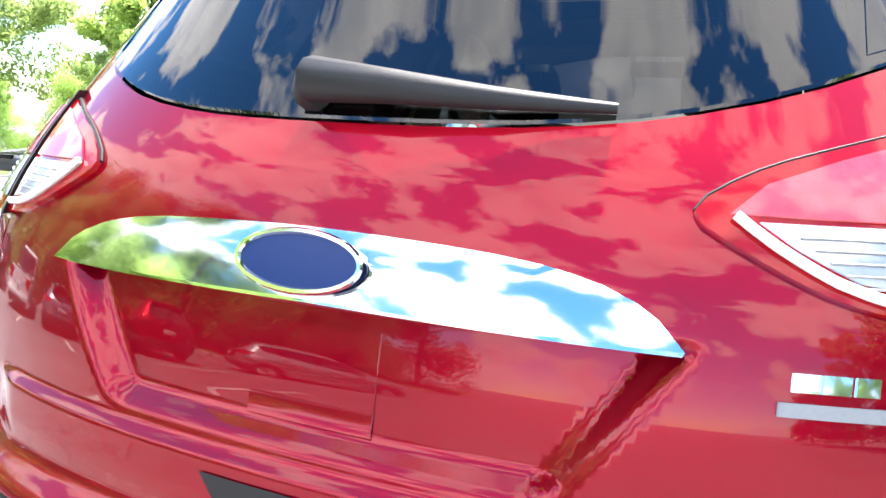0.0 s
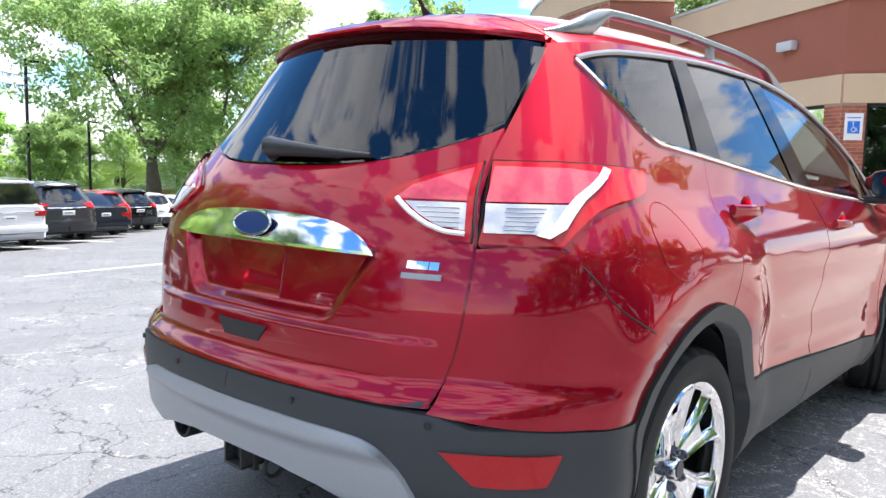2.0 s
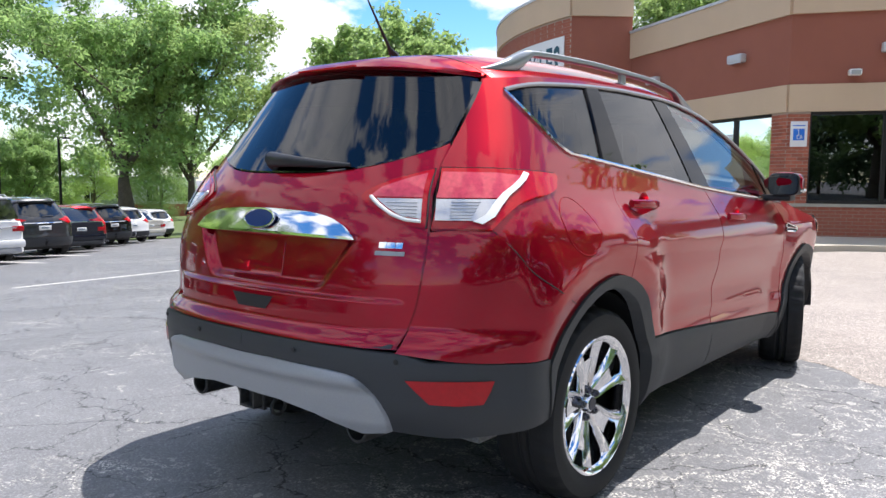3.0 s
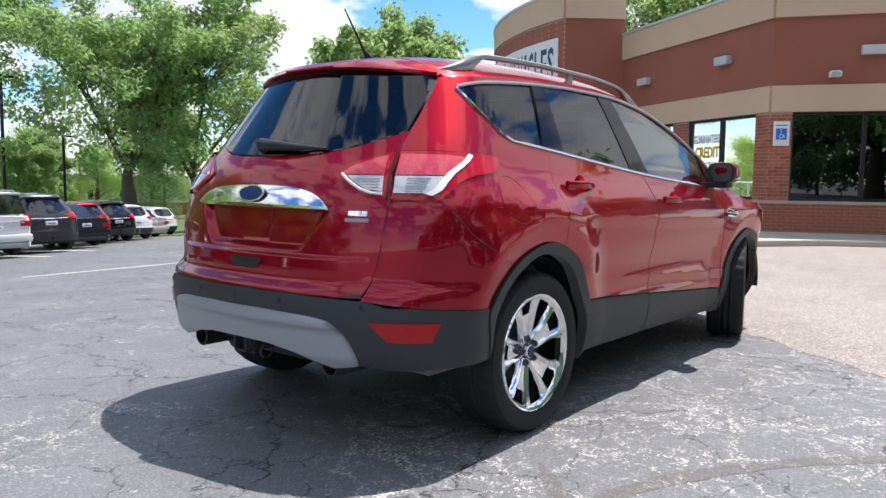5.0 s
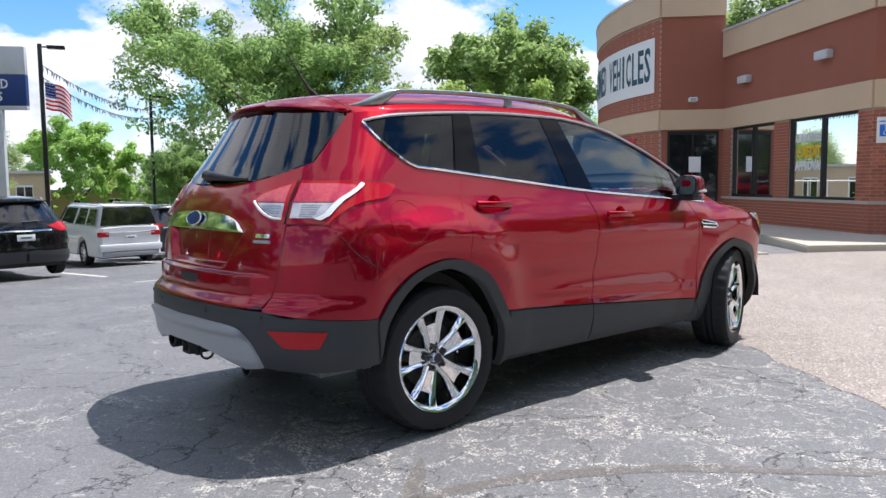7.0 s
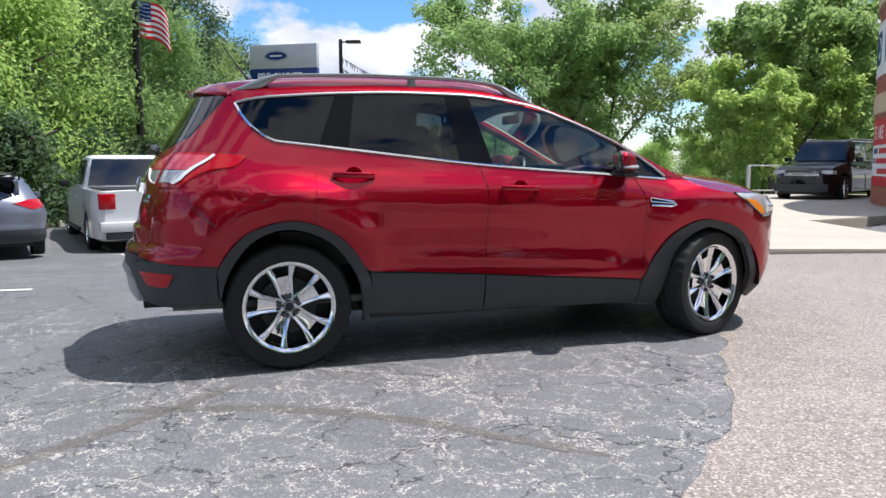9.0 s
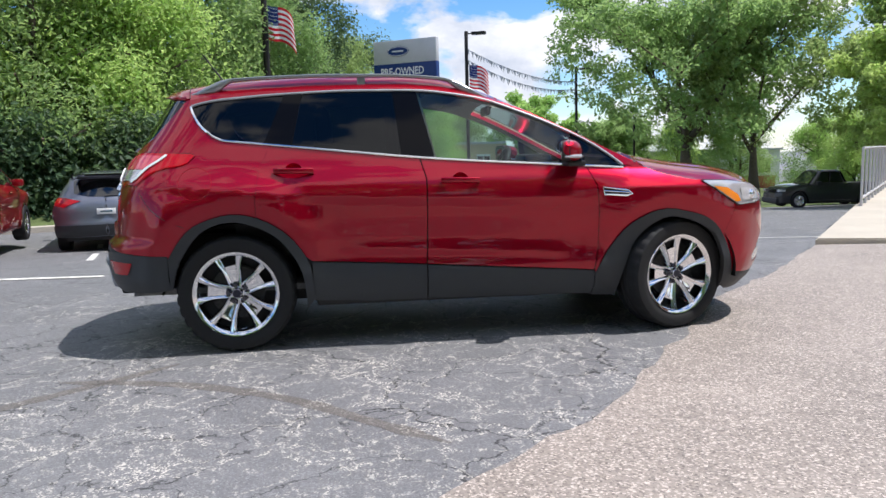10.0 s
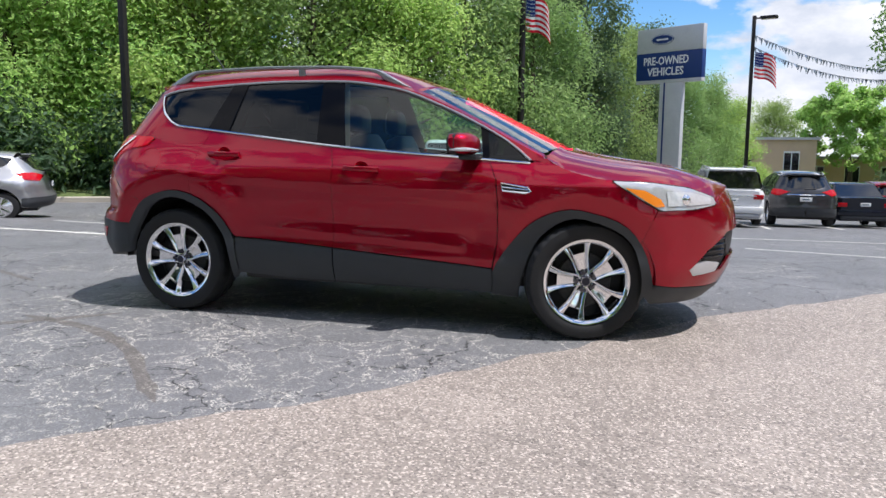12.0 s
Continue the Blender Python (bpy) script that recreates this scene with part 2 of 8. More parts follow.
M["glass_clear"] = glass_mat("clear_glass", (0.66, 0.80, 0.76), 1.62)
M["glass_screen"] = glass_mat("windscreen_glass", (0.62, 0.70, 0.68), 1.95)
M["glass_roof"] = glass_mat("roof_glass", (0.30, 0.34, 0.25), 1.5)
M["glass_tint"] = glass_mat("privacy_glass", (0.07, 0.07, 0.075), 1.42)
M["glass_rear"] = glass_mat("rear_privacy_glass", (0.07, 0.07, 0.075), 1.6)
M["glass_shop"] = glass_mat("shop_glass", (0.16, 0.19, 0.18), 2.1)
M["brick"] = mat("red_brick", (0.36, 0.115, 0.070), 0.85, grain=0.22, size=40, bump=0.002, vary=0.25)
M["brick_far"] = mat("red_brick_wall", (0.36, 0.115, 0.070), 0.85, grain=0.22, size=40, bump=0.002)
M["mortar"] = mat("mortar", (0.42, 0.33, 0.27), 0.9, grain=0.15, size=60)
M["stucco"] = mat("red_brown_stucco", (0.30, 0.105, 0.068), 0.9, grain=0.10, size=160, bump=0.002, big=0.08, big_size=0.7)
M["stucco_beige"] = mat("beige_stucco", (0.58, 0.43, 0.29), 0.9, grain=0.08, size=160, bump=0.002, big=0.06, big_size=0.7)
M["frame_dark"] = mat("bronze_frame", (0.02, 0.018, 0.016), 0.4, 0.3)
M["interior_shade"] = mat("shop_inside", (0.05, 0.05, 0.045), 0.9, grain=0.3, size=3, big=0.4, big_size=0.8)
M["white"] = mat("white_paint", (0.78, 0.78, 0.77), 0.5, grain=0.04, size=30)
M["grey_light"] = mat("light_grey_metal", (0.55, 0.55, 0.56), 0.45, 0.2, grain=0.08, size=30, big=0.06)
M["blue_sign"] = mat("sign_blue", (0.010, 0.035, 0.16), 0.35, grain=0.06, size=20)
M["blue_bright"] = mat("sign_bright_blue", (0.02, 0.16, 0.62), 0.4)
M["red_sign"] = mat("sign_red", (0.55, 0.025, 0.03), 0.5, grain=0.05, size=20)
M["yellow"] = mat("yellow_letters", (0.80, 0.50, 0.02), 0.6)
M["dark_letters"] = mat("teal_letters", (0.02, 0.085, 0.12), 0.6)
M["pole_dark"] = mat("bronze_pole", (0.022, 0.019, 0.017), 0.5, 0.3, grain=0.2, size=10)
M["bark"] = mat("bark", (0.125, 0.098, 0.075), 0.95, grain=0.35, size=14, bump=0.02, big=0.2)


def cloth_mat(name, base):
    """Thin flag cloth that lets some light through."""
    m = mat(name, base, 0.8, grain=0.06, size=20)
    link = m.node_tree.links.new
    tr = node_of(m, "ShaderNodeBsdfTranslucent", Color=(*base, 1))
    mix = node_of(m, "ShaderNodeMixShader", Fac=0.5)
    link(m.node_tree.nodes["Principled BSDF"].outputs["BSDF"], mix.inputs[1])
    link(tr.outputs["BSDF"], mix.inputs[2])
    link(mix.outputs["Shader"], m.node_tree.nodes["Material Output"].inputs["Surface"])
    return m


M["flag_red"] = cloth_mat("flag_red", (0.62, 0.02, 0.04))
M["flag_white"] = cloth_mat("flag_white", (0.85, 0.85, 0.85))
M["flag_blue"] = cloth_mat("flag_blue", (0.02, 0.035, 0.16))
M["pennant"] = mat("pennant_foil", (0.16, 0.19, 0.24), 0.35, 0.4, vary=0.5)


def leaf_mat(name, base, back):
    """Leaves: matt green, brighter where the light comes through, each clump a little different."""
    m = mat(name, base, 0.55, spec=0.3)
    nt, link = m.node_tree, m.node_tree.links.new
    b = nt.nodes["Principled BSDF"]
    geo = node_of(m, "ShaderNodeNewGeometry")
    ramp = node_of(m, "ShaderNodeValToRGB")
    ramp.color_ramp.elements[0].color = (*[c * 0.5 for c in base], 1)
    ramp.color_ramp.elements[1].color = (*[c * 1.5 for c in base], 1)
    link(geo.outputs["Random Per Island"], ramp.inputs["Fac"])
    info = node_of(m, "ShaderNodeObjectInfo")
    tone = node_of(m, "ShaderNodeMapRange")
    tone.inputs["To Min"].default_value, tone.inputs["To Max"].default_value = 0.484, 0.514
    link(info.outputs["Random"], tone.inputs["Value"])
    tr = node_of(m, "ShaderNodeBsdfTranslucent")
    for src, to in ((ramp.outputs["Color"], b.inputs["Base Color"]), (None, tr.inputs["Color"])):
        hs = node_of(m, "ShaderNodeHueSaturation")
        link(tone.outputs["Result"], hs.inputs["Hue"])
        if src:
            link(src, hs.inputs["Color"])
        else:
            hs.inputs["Color"].default_value = (*back, 1)
        link(hs.outputs["Color"], to)
    mix = node_of(m, "ShaderNodeMixShader")
    mix.inputs["Fac"].default_value = 0.45
    link(b.outputs["BSDF"], mix.inputs[1])
    link(tr.outputs["BSDF"], mix.inputs[2])
    link(mix.outputs["Shader"], nt.nodes["Material Output"].inputs["Surface"])
    return m


M["leaf"] = leaf_mat("leaf_green", (0.170, 0.250, 0.088), (0.46, 0.63, 0.22))
M["leaf_bright"] = leaf_mat("leaf_bright_green", (0.26, 0.385, 0.10), (0.62, 0.81, 0.25))
M["leaf_dark"] = leaf_mat("leaf_dark_green", (0.070, 0.115, 0.062), (0.17, 0.27, 0.11))
M["grass"] = mat("grass_ground", (0.085, 0.115, 0.035), 0.95, grain=0.4, size=30, bump=0.02, big=0.25)

# ---- mesh helpers ----
def part(name, bm, material, parent=None, label="", smooth=True, angle=35):
    """Links a bmesh as one mesh object under a thing or a part."""
    bmesh.ops.recalc_face_normals(bm, faces=bm.faces[:])
    me = bpy.data.meshes.new(name)
    if smooth:
        for f in bm.faces:
            f.smooth = True
        lim = radians(angle)
        for e in bm.edges:
            if len(e.link_faces) == 2 and e.calc_face_angle(0) > lim:
                e.smooth = False
    bm.to_mesh(me)
    bm.free()
    true_n = me.attributes.get("true_normal")
    if true_n:
        nn = [Vector(d.vector) for d in true_n.data]
        turn = sum(1 if v.normal.dot(n) > 0 else -1 for v, n in zip(me.vertices, nn))
        me.attributes.remove(true_n)
        if smooth:
            me.normals_split_custom_set_from_vertices([(n if turn > 0 else -n) if n.length > 0.5 else v.normal for v, n in zip(me.vertices, nn)])
    me.materials.append(material)
    ob = new(name, me)
    ob.parent = parent
    if label:
        ob["label"] = label
    return ob


def thing(name, label, category, group="", m=None, kind=""):
    ob = new(name)
    ob.empty_display_size = 0.1
    if m is not None:
        ob.matrix_world = m
    return tagged(ob, label, category, group, kind)


def box(bm, x0, x1, y0, y1, z0, z1, bevel=0.0, seg=2, m=None):
    r = bmesh.ops.create_cube(bm, size=1.0)
    vs = r["verts"]
    for v in vs:
        v.co = Vector(((x0 + x1) / 2 + v.co.x * (x1 - x0), (y0 + y1) / 2 + v.co.y * (y1 - y0), (z0 + z1) / 2 + v.co.z * (z1 - z0)))
    if bevel:
        es = list({e for v in vs for e in v.link_edges})
        r2 = bmesh.ops.bevel(bm, geom=es, offset=bevel, segments=seg, affect="EDGES", profile=0.6)
        vs = list({v for f in r2["faces"] for v in f.verts} | {v for v in vs if v.is_valid})
    if m is not None:
        for v in vs:
            v.co = m @ v.co
    return vs


def boxes(*args, **kw):
    bm = bmesh.new()
    box(bm, *args, **kw)
    return bm


def ring_loft(bm, rings, closed=True, caps=True):
    """Skins rows of points; every row has the same count."""
    vr = [[bm.verts.new(p) for p in r] for r in rings]
    n = len(vr[0])
    for a, b in zip(vr, vr[1:]):
        for i in range(n if closed else n - 1):
            j = (i + 1) % n
            bm.faces.new((a[i], a[j], b[j], b[i]))
    if caps and closed and n > 2:
        bm.faces.new(vr[0][::-1])
        bm.faces.new(vr[-1])
    return vr


def tube(bm, pts, radius, seg=10, closed=False):
    """A round bar along points; radius is a number or one per point."""
    pts = [Vector(p) for p in pts]
    n = len(pts)
    rings = []
    up = None
    for i, p in enumerate(pts):
        if closed:
            d = pts[(i + 1) % n] - pts[i - 1]
        else:
            d = pts[min(i + 1, n - 1)] - pts[max(i - 1, 0)]
        d.normalize()
        if up is None:
            up = Vector((0, 0, 1)) if abs(d.z) < 0.9 else Vector((1, 0, 0))
        side = d.cross(up).normalized()
        up = side.cross(d).normalized()
        r = radius[i] if isinstance(radius, (list, tuple)) else radius
        rings.append([p + (side * math.cos(a) + up * math.sin(a)) * r for a in (2 * math.pi * k / seg for k in range(seg))])
    if closed:
        rings.append(rings[0])
    ring_loft(bm, rings, caps=not closed)
    if closed:
        bmesh.ops.remove_doubles(bm, verts=bm.verts[:], dist=1e-5)


def lathe(bm, prof, seg=40, m=None):
    """Turns (radius, height) rows about the local z axis."""
    rows = []
    for r, h in prof:
        rows.append([Vector((r * math.cos(a), r * math.sin(a), h)) for a in (2 * math.pi * k / seg for k in range(seg))])
    if m is not None:
        rows = [[m @ p for p in r] for r in rows]
    ring_loft(bm, rows, caps=False)


def prism(bm, poly, depth, m):
    """A flat outline in local xy, pushed out by depth along local z."""
    a = [bm.verts.new(m @ Vector((x, y, 0))) for x, y in poly]
    b = [bm.verts.new(m @ Vector((x, y, depth))) for x, y in poly]
    bm.faces.new(a[::-1])
    bm.faces.new(b)
    for i in range(len(poly)):
        j = (i + 1) % len(poly)
        bm.faces.new((a[i], a[j], b[j], b[i]))


def curve(pts, n=None, closed=False, step=0.05):
    """Smooth points through a few given ones (Catmull-Rom), in any dimension."""
    P = [Vector(p) if len(p) == 3 else Vector((*p, 0)) for p in pts]
    k = len(P)
    out = []
    for i in range(k if closed else k - 1):
        p0, p1, p2, p3 = (P[(i - 1) % k], P[i], P[(i + 1) % k], P[(i + 2) % k]) if closed else (P[max(i - 1, 0)], P[i], P[i + 1], P[min(i + 2, k - 1)])
        m = max(1, int((p2 - p1).length / step)) if n is None else n
        for j in range(m):
            t = j / m
            out.append(0.5 * ((2 * p1) + (p2 - p0) * t + (2 * p0 - 5 * p1 + 4 * p2 - p3) * t * t + (3 * p1 - p0 - 3 * p2 + p3) * t ** 3))
    if not closed:
        out.append(P[-1])
    return [tuple(p) if len(pts[0]) == 3 else (p.x, p.y) for p in out]


def lerp_table(rows):
    """A smooth function through (x, value) rows."""
    xs = [r[0] for r in rows]
    ys = [r[1] for r in rows]
    n = len(xs)
    sl = [(ys[i + 1] - ys[i]) / (xs[i + 1] - xs[i]) for i in range(n - 1)]
    tg = [sl[0]] + [0 if sl[i - 1] * sl[i] <= 0 else 2 * sl[i - 1] * sl[i] / (sl[i - 1] + sl[i]) for i in range(1, n - 1)] + [sl[-1]]

    def f(x):
        if x <= xs[0]:
            return ys[0] + tg[0] * (x - xs[0])
        if x >= xs[-1]:
            return ys[-1] + tg[-1] * (x - xs[-1])
        i = next(k for k in range(n - 1) if x <= xs[k + 1])
        h = xs[i + 1] - xs[i]
        t = (x - xs[i]) / h
        return (ys[i] * (2 * t ** 3 - 3 * t * t + 1) + h * tg[i] * (t ** 3 - 2 * t * t + t)
                + ys[i + 1] * (-2 * t ** 3 + 3 * t * t) + h * tg[i + 1] * (t ** 3 - t * t))
    return f


def region(poly, fn, step=0.05, lip=0.015, lip_dir=None, holes=(), step_v=None):
    """A panel: an outline in (u, v), cut into a fine grid and laid on a surface fn(u, v), with its rim turned in by lip."""
    bm = bmesh.new()
    vs = [bm.verts.new((u, v, 0)) for u, v in poly]
    es = [bm.edges.new((vs[i], vs[(i + 1) % len(vs)])) for i in range(len(vs))]
    for h in holes:
        hv = [bm.verts.new((u, v, 0)) for u, v in h]
        es += [bm.edges.new((hv[i], hv[(i + 1) % len(hv)])) for i in range(len(hv))]
    bmesh.ops.triangle_fill(bm, use_beauty=True, use_dissolve=True, edges=es)
    if not bm.faces:
        bmesh.ops.contextual_create(bm, geom=es)
    us, ws = [p[0] for p in poly], [p[1] for p in poly]
    for axis, lo, hi, st in ((0, min(us), max(us), step), (1, min(ws), max(ws), step_v or step)):
        n = max(1, int(round((hi - lo) / st)))
        for k in range(1, n):
            c = lo + (hi - lo) * k / n
            co, no = ((c, 0, 0), (1, 0, 0)) if axis == 0 else ((0, c, 0), (0, 1, 0))
            bmesh.ops.bisect_plane(bm, geom=bm.verts[:] + bm.edges[:] + bm.faces[:], plane_co=co, plane_no=no, dist=1e-5)
    bmesh.ops.remove_doubles(bm, verts=bm.verts[:], dist=1e-4)
    true_n = bm.verts.layers.float_vector.new("true_normal")
    for v in bm.verts:
        u, w, e = v.co.x, v.co.y, 0.003
        du = Vector(fn(u + e, w)) - Vector(fn(u - e, w))
        dv = Vector(fn(u, w + e)) - Vector(fn(u, w - e))
        v[true_n] = du.cross(dv).normalized()
        v.co = Vector(fn(u, w))
    if lip:
        bm.normal_update()
        mid = [e for e in bm.edges if e.is_boundary and all(abs(v.co.y) < 6e-3 for v in e.verts)]
        rim = [e for e in bm.edges if e.is_boundary and e not in mid]
        for e in mid:
            for v in e.verts:
                v.co.y = 0.0
        d = Vector(lip_dir) if lip_dir else None

        def inward(v):
            c = Vector((max(0.2, min(2.6, v.co.x)), 0, 0.8))
            return -v.normal if v.normal.dot(v.co - c) > 0 else v.normal.copy()

        pts = {v: (d if d else inward(v)) for e in rim for v in e.verts}
        r = bmesh.ops.extrude_edge_only(bm, edges=rim)
        nv = [g for g in r["geom"] if isinstance(g, bmesh.types.BMVert)]
        src = {}
        for v in nv:
            for e in v.link_edges:
                o = e.other_vert(v)
                if o in pts:
                    src[v] = o
        for v in nv:
            if v in src:
                v.co = src[v].co + pts[src[v]] * lip
    return bm


def text_part(name, body, size, material, parent, m, depth=0.004, width=None, label="", bold=0.0):
    """Lettering in the built-in font, turned into a mesh, reading along local x and standing on local y."""
    cu = bpy.data.curves.new(name, "FONT")
    cu.body, cu.size, cu.extrude, cu.align_x, cu.align_y, cu.offset = body, size, depth, "CENTER", "CENTER", bold
    cu.resolution_u = 2
    tmp = bpy.data.objects.new(name, cu)
    scene.collection.objects.link(tmp)
    me = bpy.data.meshes.new_from_object(tmp.evaluated_get(bpy.context.evaluated_depsgraph_get()))
    bpy.data.objects.remove(tmp)
    bpy.data.curves.remove(cu)
    if width:
        xs = [v.co.x for v in me.vertices]
        s = width / (max(xs) - min(xs))
        for v in me.vertices:
            v.co.x *= s
    me.transform(m)
    me.materials.clear()
    me.materials.append(material)
    ob = new(name, me)
    ob.parent = parent
    if label:
        ob["label"] = label
    return ob


def wall_frame(p0, p1):
    """The pose of a wall from p0 to p1 (plan): local x runs along it, local y is up and local z is outward to its right-hand side turned out."""
    d = Vector((p1[0] - p0[0], p1[1] - p0[1], 0))
    length = d.length
    d.normalize()
    up = Vector((0, 0, 1))
    out = d.cross(up)
    m = Matrix((d, up, out)).transposed().to_4x4()
    m.translation = Vector((p0[0], p0[1], 0))
    return m, length

# ---- ground ----
def soft(v):
    return v if v > 6 else math.log1p(math.exp(max(v, -60)))


floor_of = lerp_table([(-900, -0.42), (-6, -0.43), (-4, -0.47), (-2, -0.62), (1.5, -0.95), (5, -1.35), (8, -2.0), (12, -3.9), (13, -4.2), (900, -4.2)])


def ground_z(x, y):
    """The lot is level round the car and falls away beyond it."""
    far = min(y, 60.0)
    fall = max(-0.068 * soft((far - 2.3) * 1.6) / 1.6, floor_of(x))
    keep = (0.5 + 0.5 * math.tanh((x - 13.0) * 0.45)) * (0.5 - 0.5 * math.tanh((y - (1.2 * (min(x, 30) - 6.25) + 0.4)) * 0.8)) * (0.5 - 0.5 * math.tanh((y - (19.8 - 0.32 * (x - 19))) * 0.8))
    return fall * (1 - keep)


def sheet(name, material, xs, ys, lift, label, inside=None, kind="structure", category="ground"):
    bm = bmesh.new()
    grid = [[bm.verts.new((x, y, ground_z(x, y) + lift)) for y in ys] for x in xs]
    for i in range(len(xs) - 1):
        for j in range(len(ys) - 1):
            if inside is None or inside((xs[i] + xs[i + 1]) / 2, (ys[j] + ys[j + 1]) / 2):
                bm.faces.new((grid[i][j], grid[i + 1][j], grid[i + 1][j + 1], grid[i][j + 1]))
    for v in [v for v in bm.verts if not v.link_faces]:
        bm.verts.remove(v)
    ob = part(name, bm, material, None, label)
    return tagged(ob, label, category, "", kind)


far_x = [-900, -400, -200, -100] + [-60 + 2 * i for i in range(61)] + [100, 200, 400, 900]
far_y = [-900, -400, -200, -100, -60, -40, -30] + [-20 + 2 * i for i in range(46)] + [100, 200, 400, 900]
sheet("ground", M["asphalt"], far_x, far_y, 0.0, "cracked dark grey asphalt of a car park")


def strip(name, poly, material, lift, label, step=0.5, category="ground"):
    bm = region(poly, lambda u, v: (u, v, ground_z(u, v) + lift), step, lip=lift + 0.004 if lift < 0.03 else lift + 0.02, lip_dir=(0, 0, -1))
    return tagged(part(name, bm, material, None), label, category, "", "structure")


# pale, rougher driveway surface with its wandering edge
edge = curve([(0.55, -3.6), (0.87, -3.1), (1.12, -2.88), (1.45, -2.58), (1.95, -2.07), (2.45, -1.35), (2.95, -0.72), (3.5, 0.08), (4.3, 0.85), (5.2, 1.9), (6.25, 3.15)], step=0.12)
edge = [(x + noise.noise(Vector((x * 4, y * 4, 1))) * 0.05, y + noise.noise(Vector((x * 4, y * 4, 7))) * 0.05) for x, y in edge]
strip("driveway", [(-2.2, -14), (0.0, -7), (0.35, -4.6)] + edge + [(9.2, 2.1), (11.6, 1.0), (12.4, -2.0), (14.0, -14)], M["asphalt_pale"], 0.006, "pale pinkish worn asphalt driveway", 0.4)

# ---- building ----
C0, C1 = (13.12, 2.02), (16.27, 6.76)      # front facade, from its corner to the inner corner
C2 = (15.2, 7.95)                           # the tower's near corner
C3 = (15.6, -3.7)                           # far end of the side facade
building = thing("shop_building", "single-storey red brick and brown stucco shop with beige bands", "building")


def wall_piece(name, m, x0, x1, z0, z1, material, thick=0.25, proud=0.0, parent=None, label=""):
    bm = boxes(x0, x1, z0, z1, -thick, proud, m=m)
    return part(name, bm, material, parent or building, label, smooth=False)


def facade(m, length, bays, top0, top1, z_base=0.08):
    """Brick base and piers, glazed bays, beige band, stucco and a beige parapet along one wall."""
    xs = sorted([0.0, length] + [v for b in bays for v in b])
    wall_piece("brick_base", m, 0, length, -0.4, 0.66, M["mortar"])
    wall_piece("sill", m, 0, length, 0.66, 0.72, M["concrete"], 0.25, 0.03, label="pale stone sill course")
    wall_piece("beige_band", m, 0, length, 2.46, 2.97, M["stucco_beige"], 0.25, 0.05)
    wall_piece("stucco_wall", m, 0, length, 2.97, top0, M["stucco"], 0.25, 0.0)
    wall_piece("parapet", m, 0, length, top0, top1, M["stucco_beige"], 0.30, 0.06)
    wall_piece("coping", m, 0, length, top1, top1 + 0.06, M["grey_light"], 0.34, 0.09, label="grey metal coping")
    edges = [0.0] + [v for b in sorted(bays) for v in b] + [length]
    for a, b in zip(edges[::2], edges[1::2]):
        if b - a > 0.03:
            wall_piece("brick_pier", m, a, b, 0.72, 2.46, M["mortar"])
    for a, b in sorted(bays):
        win = new("window")
        win.parent = building
        n = 2
        bm = bmesh.new()
        for i in range(n + 1):
            x = a + (b - a) * i / n
            box(bm, max(a, x - 0.035), min(b, x + 0.035), 0.72, 2.46, -0.13, -0.04, m=m)
        for z in (0.72, 2.40):
            box(bm, a, b, z, z + 0.06, -0.13, -0.04, m=m)
        part("window_frame", bm, M["frame_dark"], win, smooth=False)
        for i in range(n):
            x0, x1 = a + (b - a) * i / n + 0.03, a + (b - a) * (i + 1) / n - 0.03
            g = part("pane", boxes(x0, x1, 0.77, 2.41, -0.10, -0.09, m=m), M["glass_shop"], win, smooth=False)


mA, LA = wall_frame(C0, C1)
mA = Matrix.Translation((0, 0, 0)) @ mA
# outward must face the lot
if (mA.to_3x3() @ Vector((0, 0, 1))).x > 0:
    mA, LA = wall_frame(C1, C0)
    mA_flip = True
else:
    mA_flip = False


def from_corner(a, b):
    """Distances from the facade's corner, turned into its own run."""
    return (LA - b, LA - a) if mA_flip else (a, b)


facade(mA, LA, [from_corner(0.42, 2.72), from_corner(3.30, 5.25)], 4.28, 4.92)
mB, LB = wall_frame(C3, C0) if (wall_frame(C0, C3)[0].to_3x3() @ Vector((0, 0, 1))).x > 0 else wall_frame(C0, C3)
B_flip = (mB.translation - Vector((*C3, 0))).length < 0.1


def from_corner_b(a, b):
    return (LB - b, LB - a) if B_flip else (a, b)


facade(mB, LB, [from_corner_b(0.40, 3.0), from_corner_b(3.5, 5.8)], 4.28, 4.92)
# tower: stucco side, then a curved brick front
mT, LT = wall_frame(C1, C2)
if (mT.to_3x3() @ Vector((0, 0, 1))).x > 0:
    mT, LT = wall_frame(C2, C1)
    t_flip = True
else:
    t_flip = False
for z0, z1, mt, pr in ((-0.3, 2.46, "stucco", -0.02), (2.46, 2.97, "stucco_beige", 0.05), (2.97, 5.35, "stucco", 0.0), (5.35, 6.05, "stucco_beige", 0.06), (6.05, 6.12, "grey_light", 0.09)):
    wall_piece("tower_side", mT, 0, LT, z0, z1, M[mt], 0.25, pr)
arc = [Vector((*C2, 0))]
ang = radians(68)
for i in range(40):
    arc.append(arc[-1] + Vector((math.cos(ang), math.sin(ang), 0)) * 0.35)
    ang -= 0.35 / 11.0


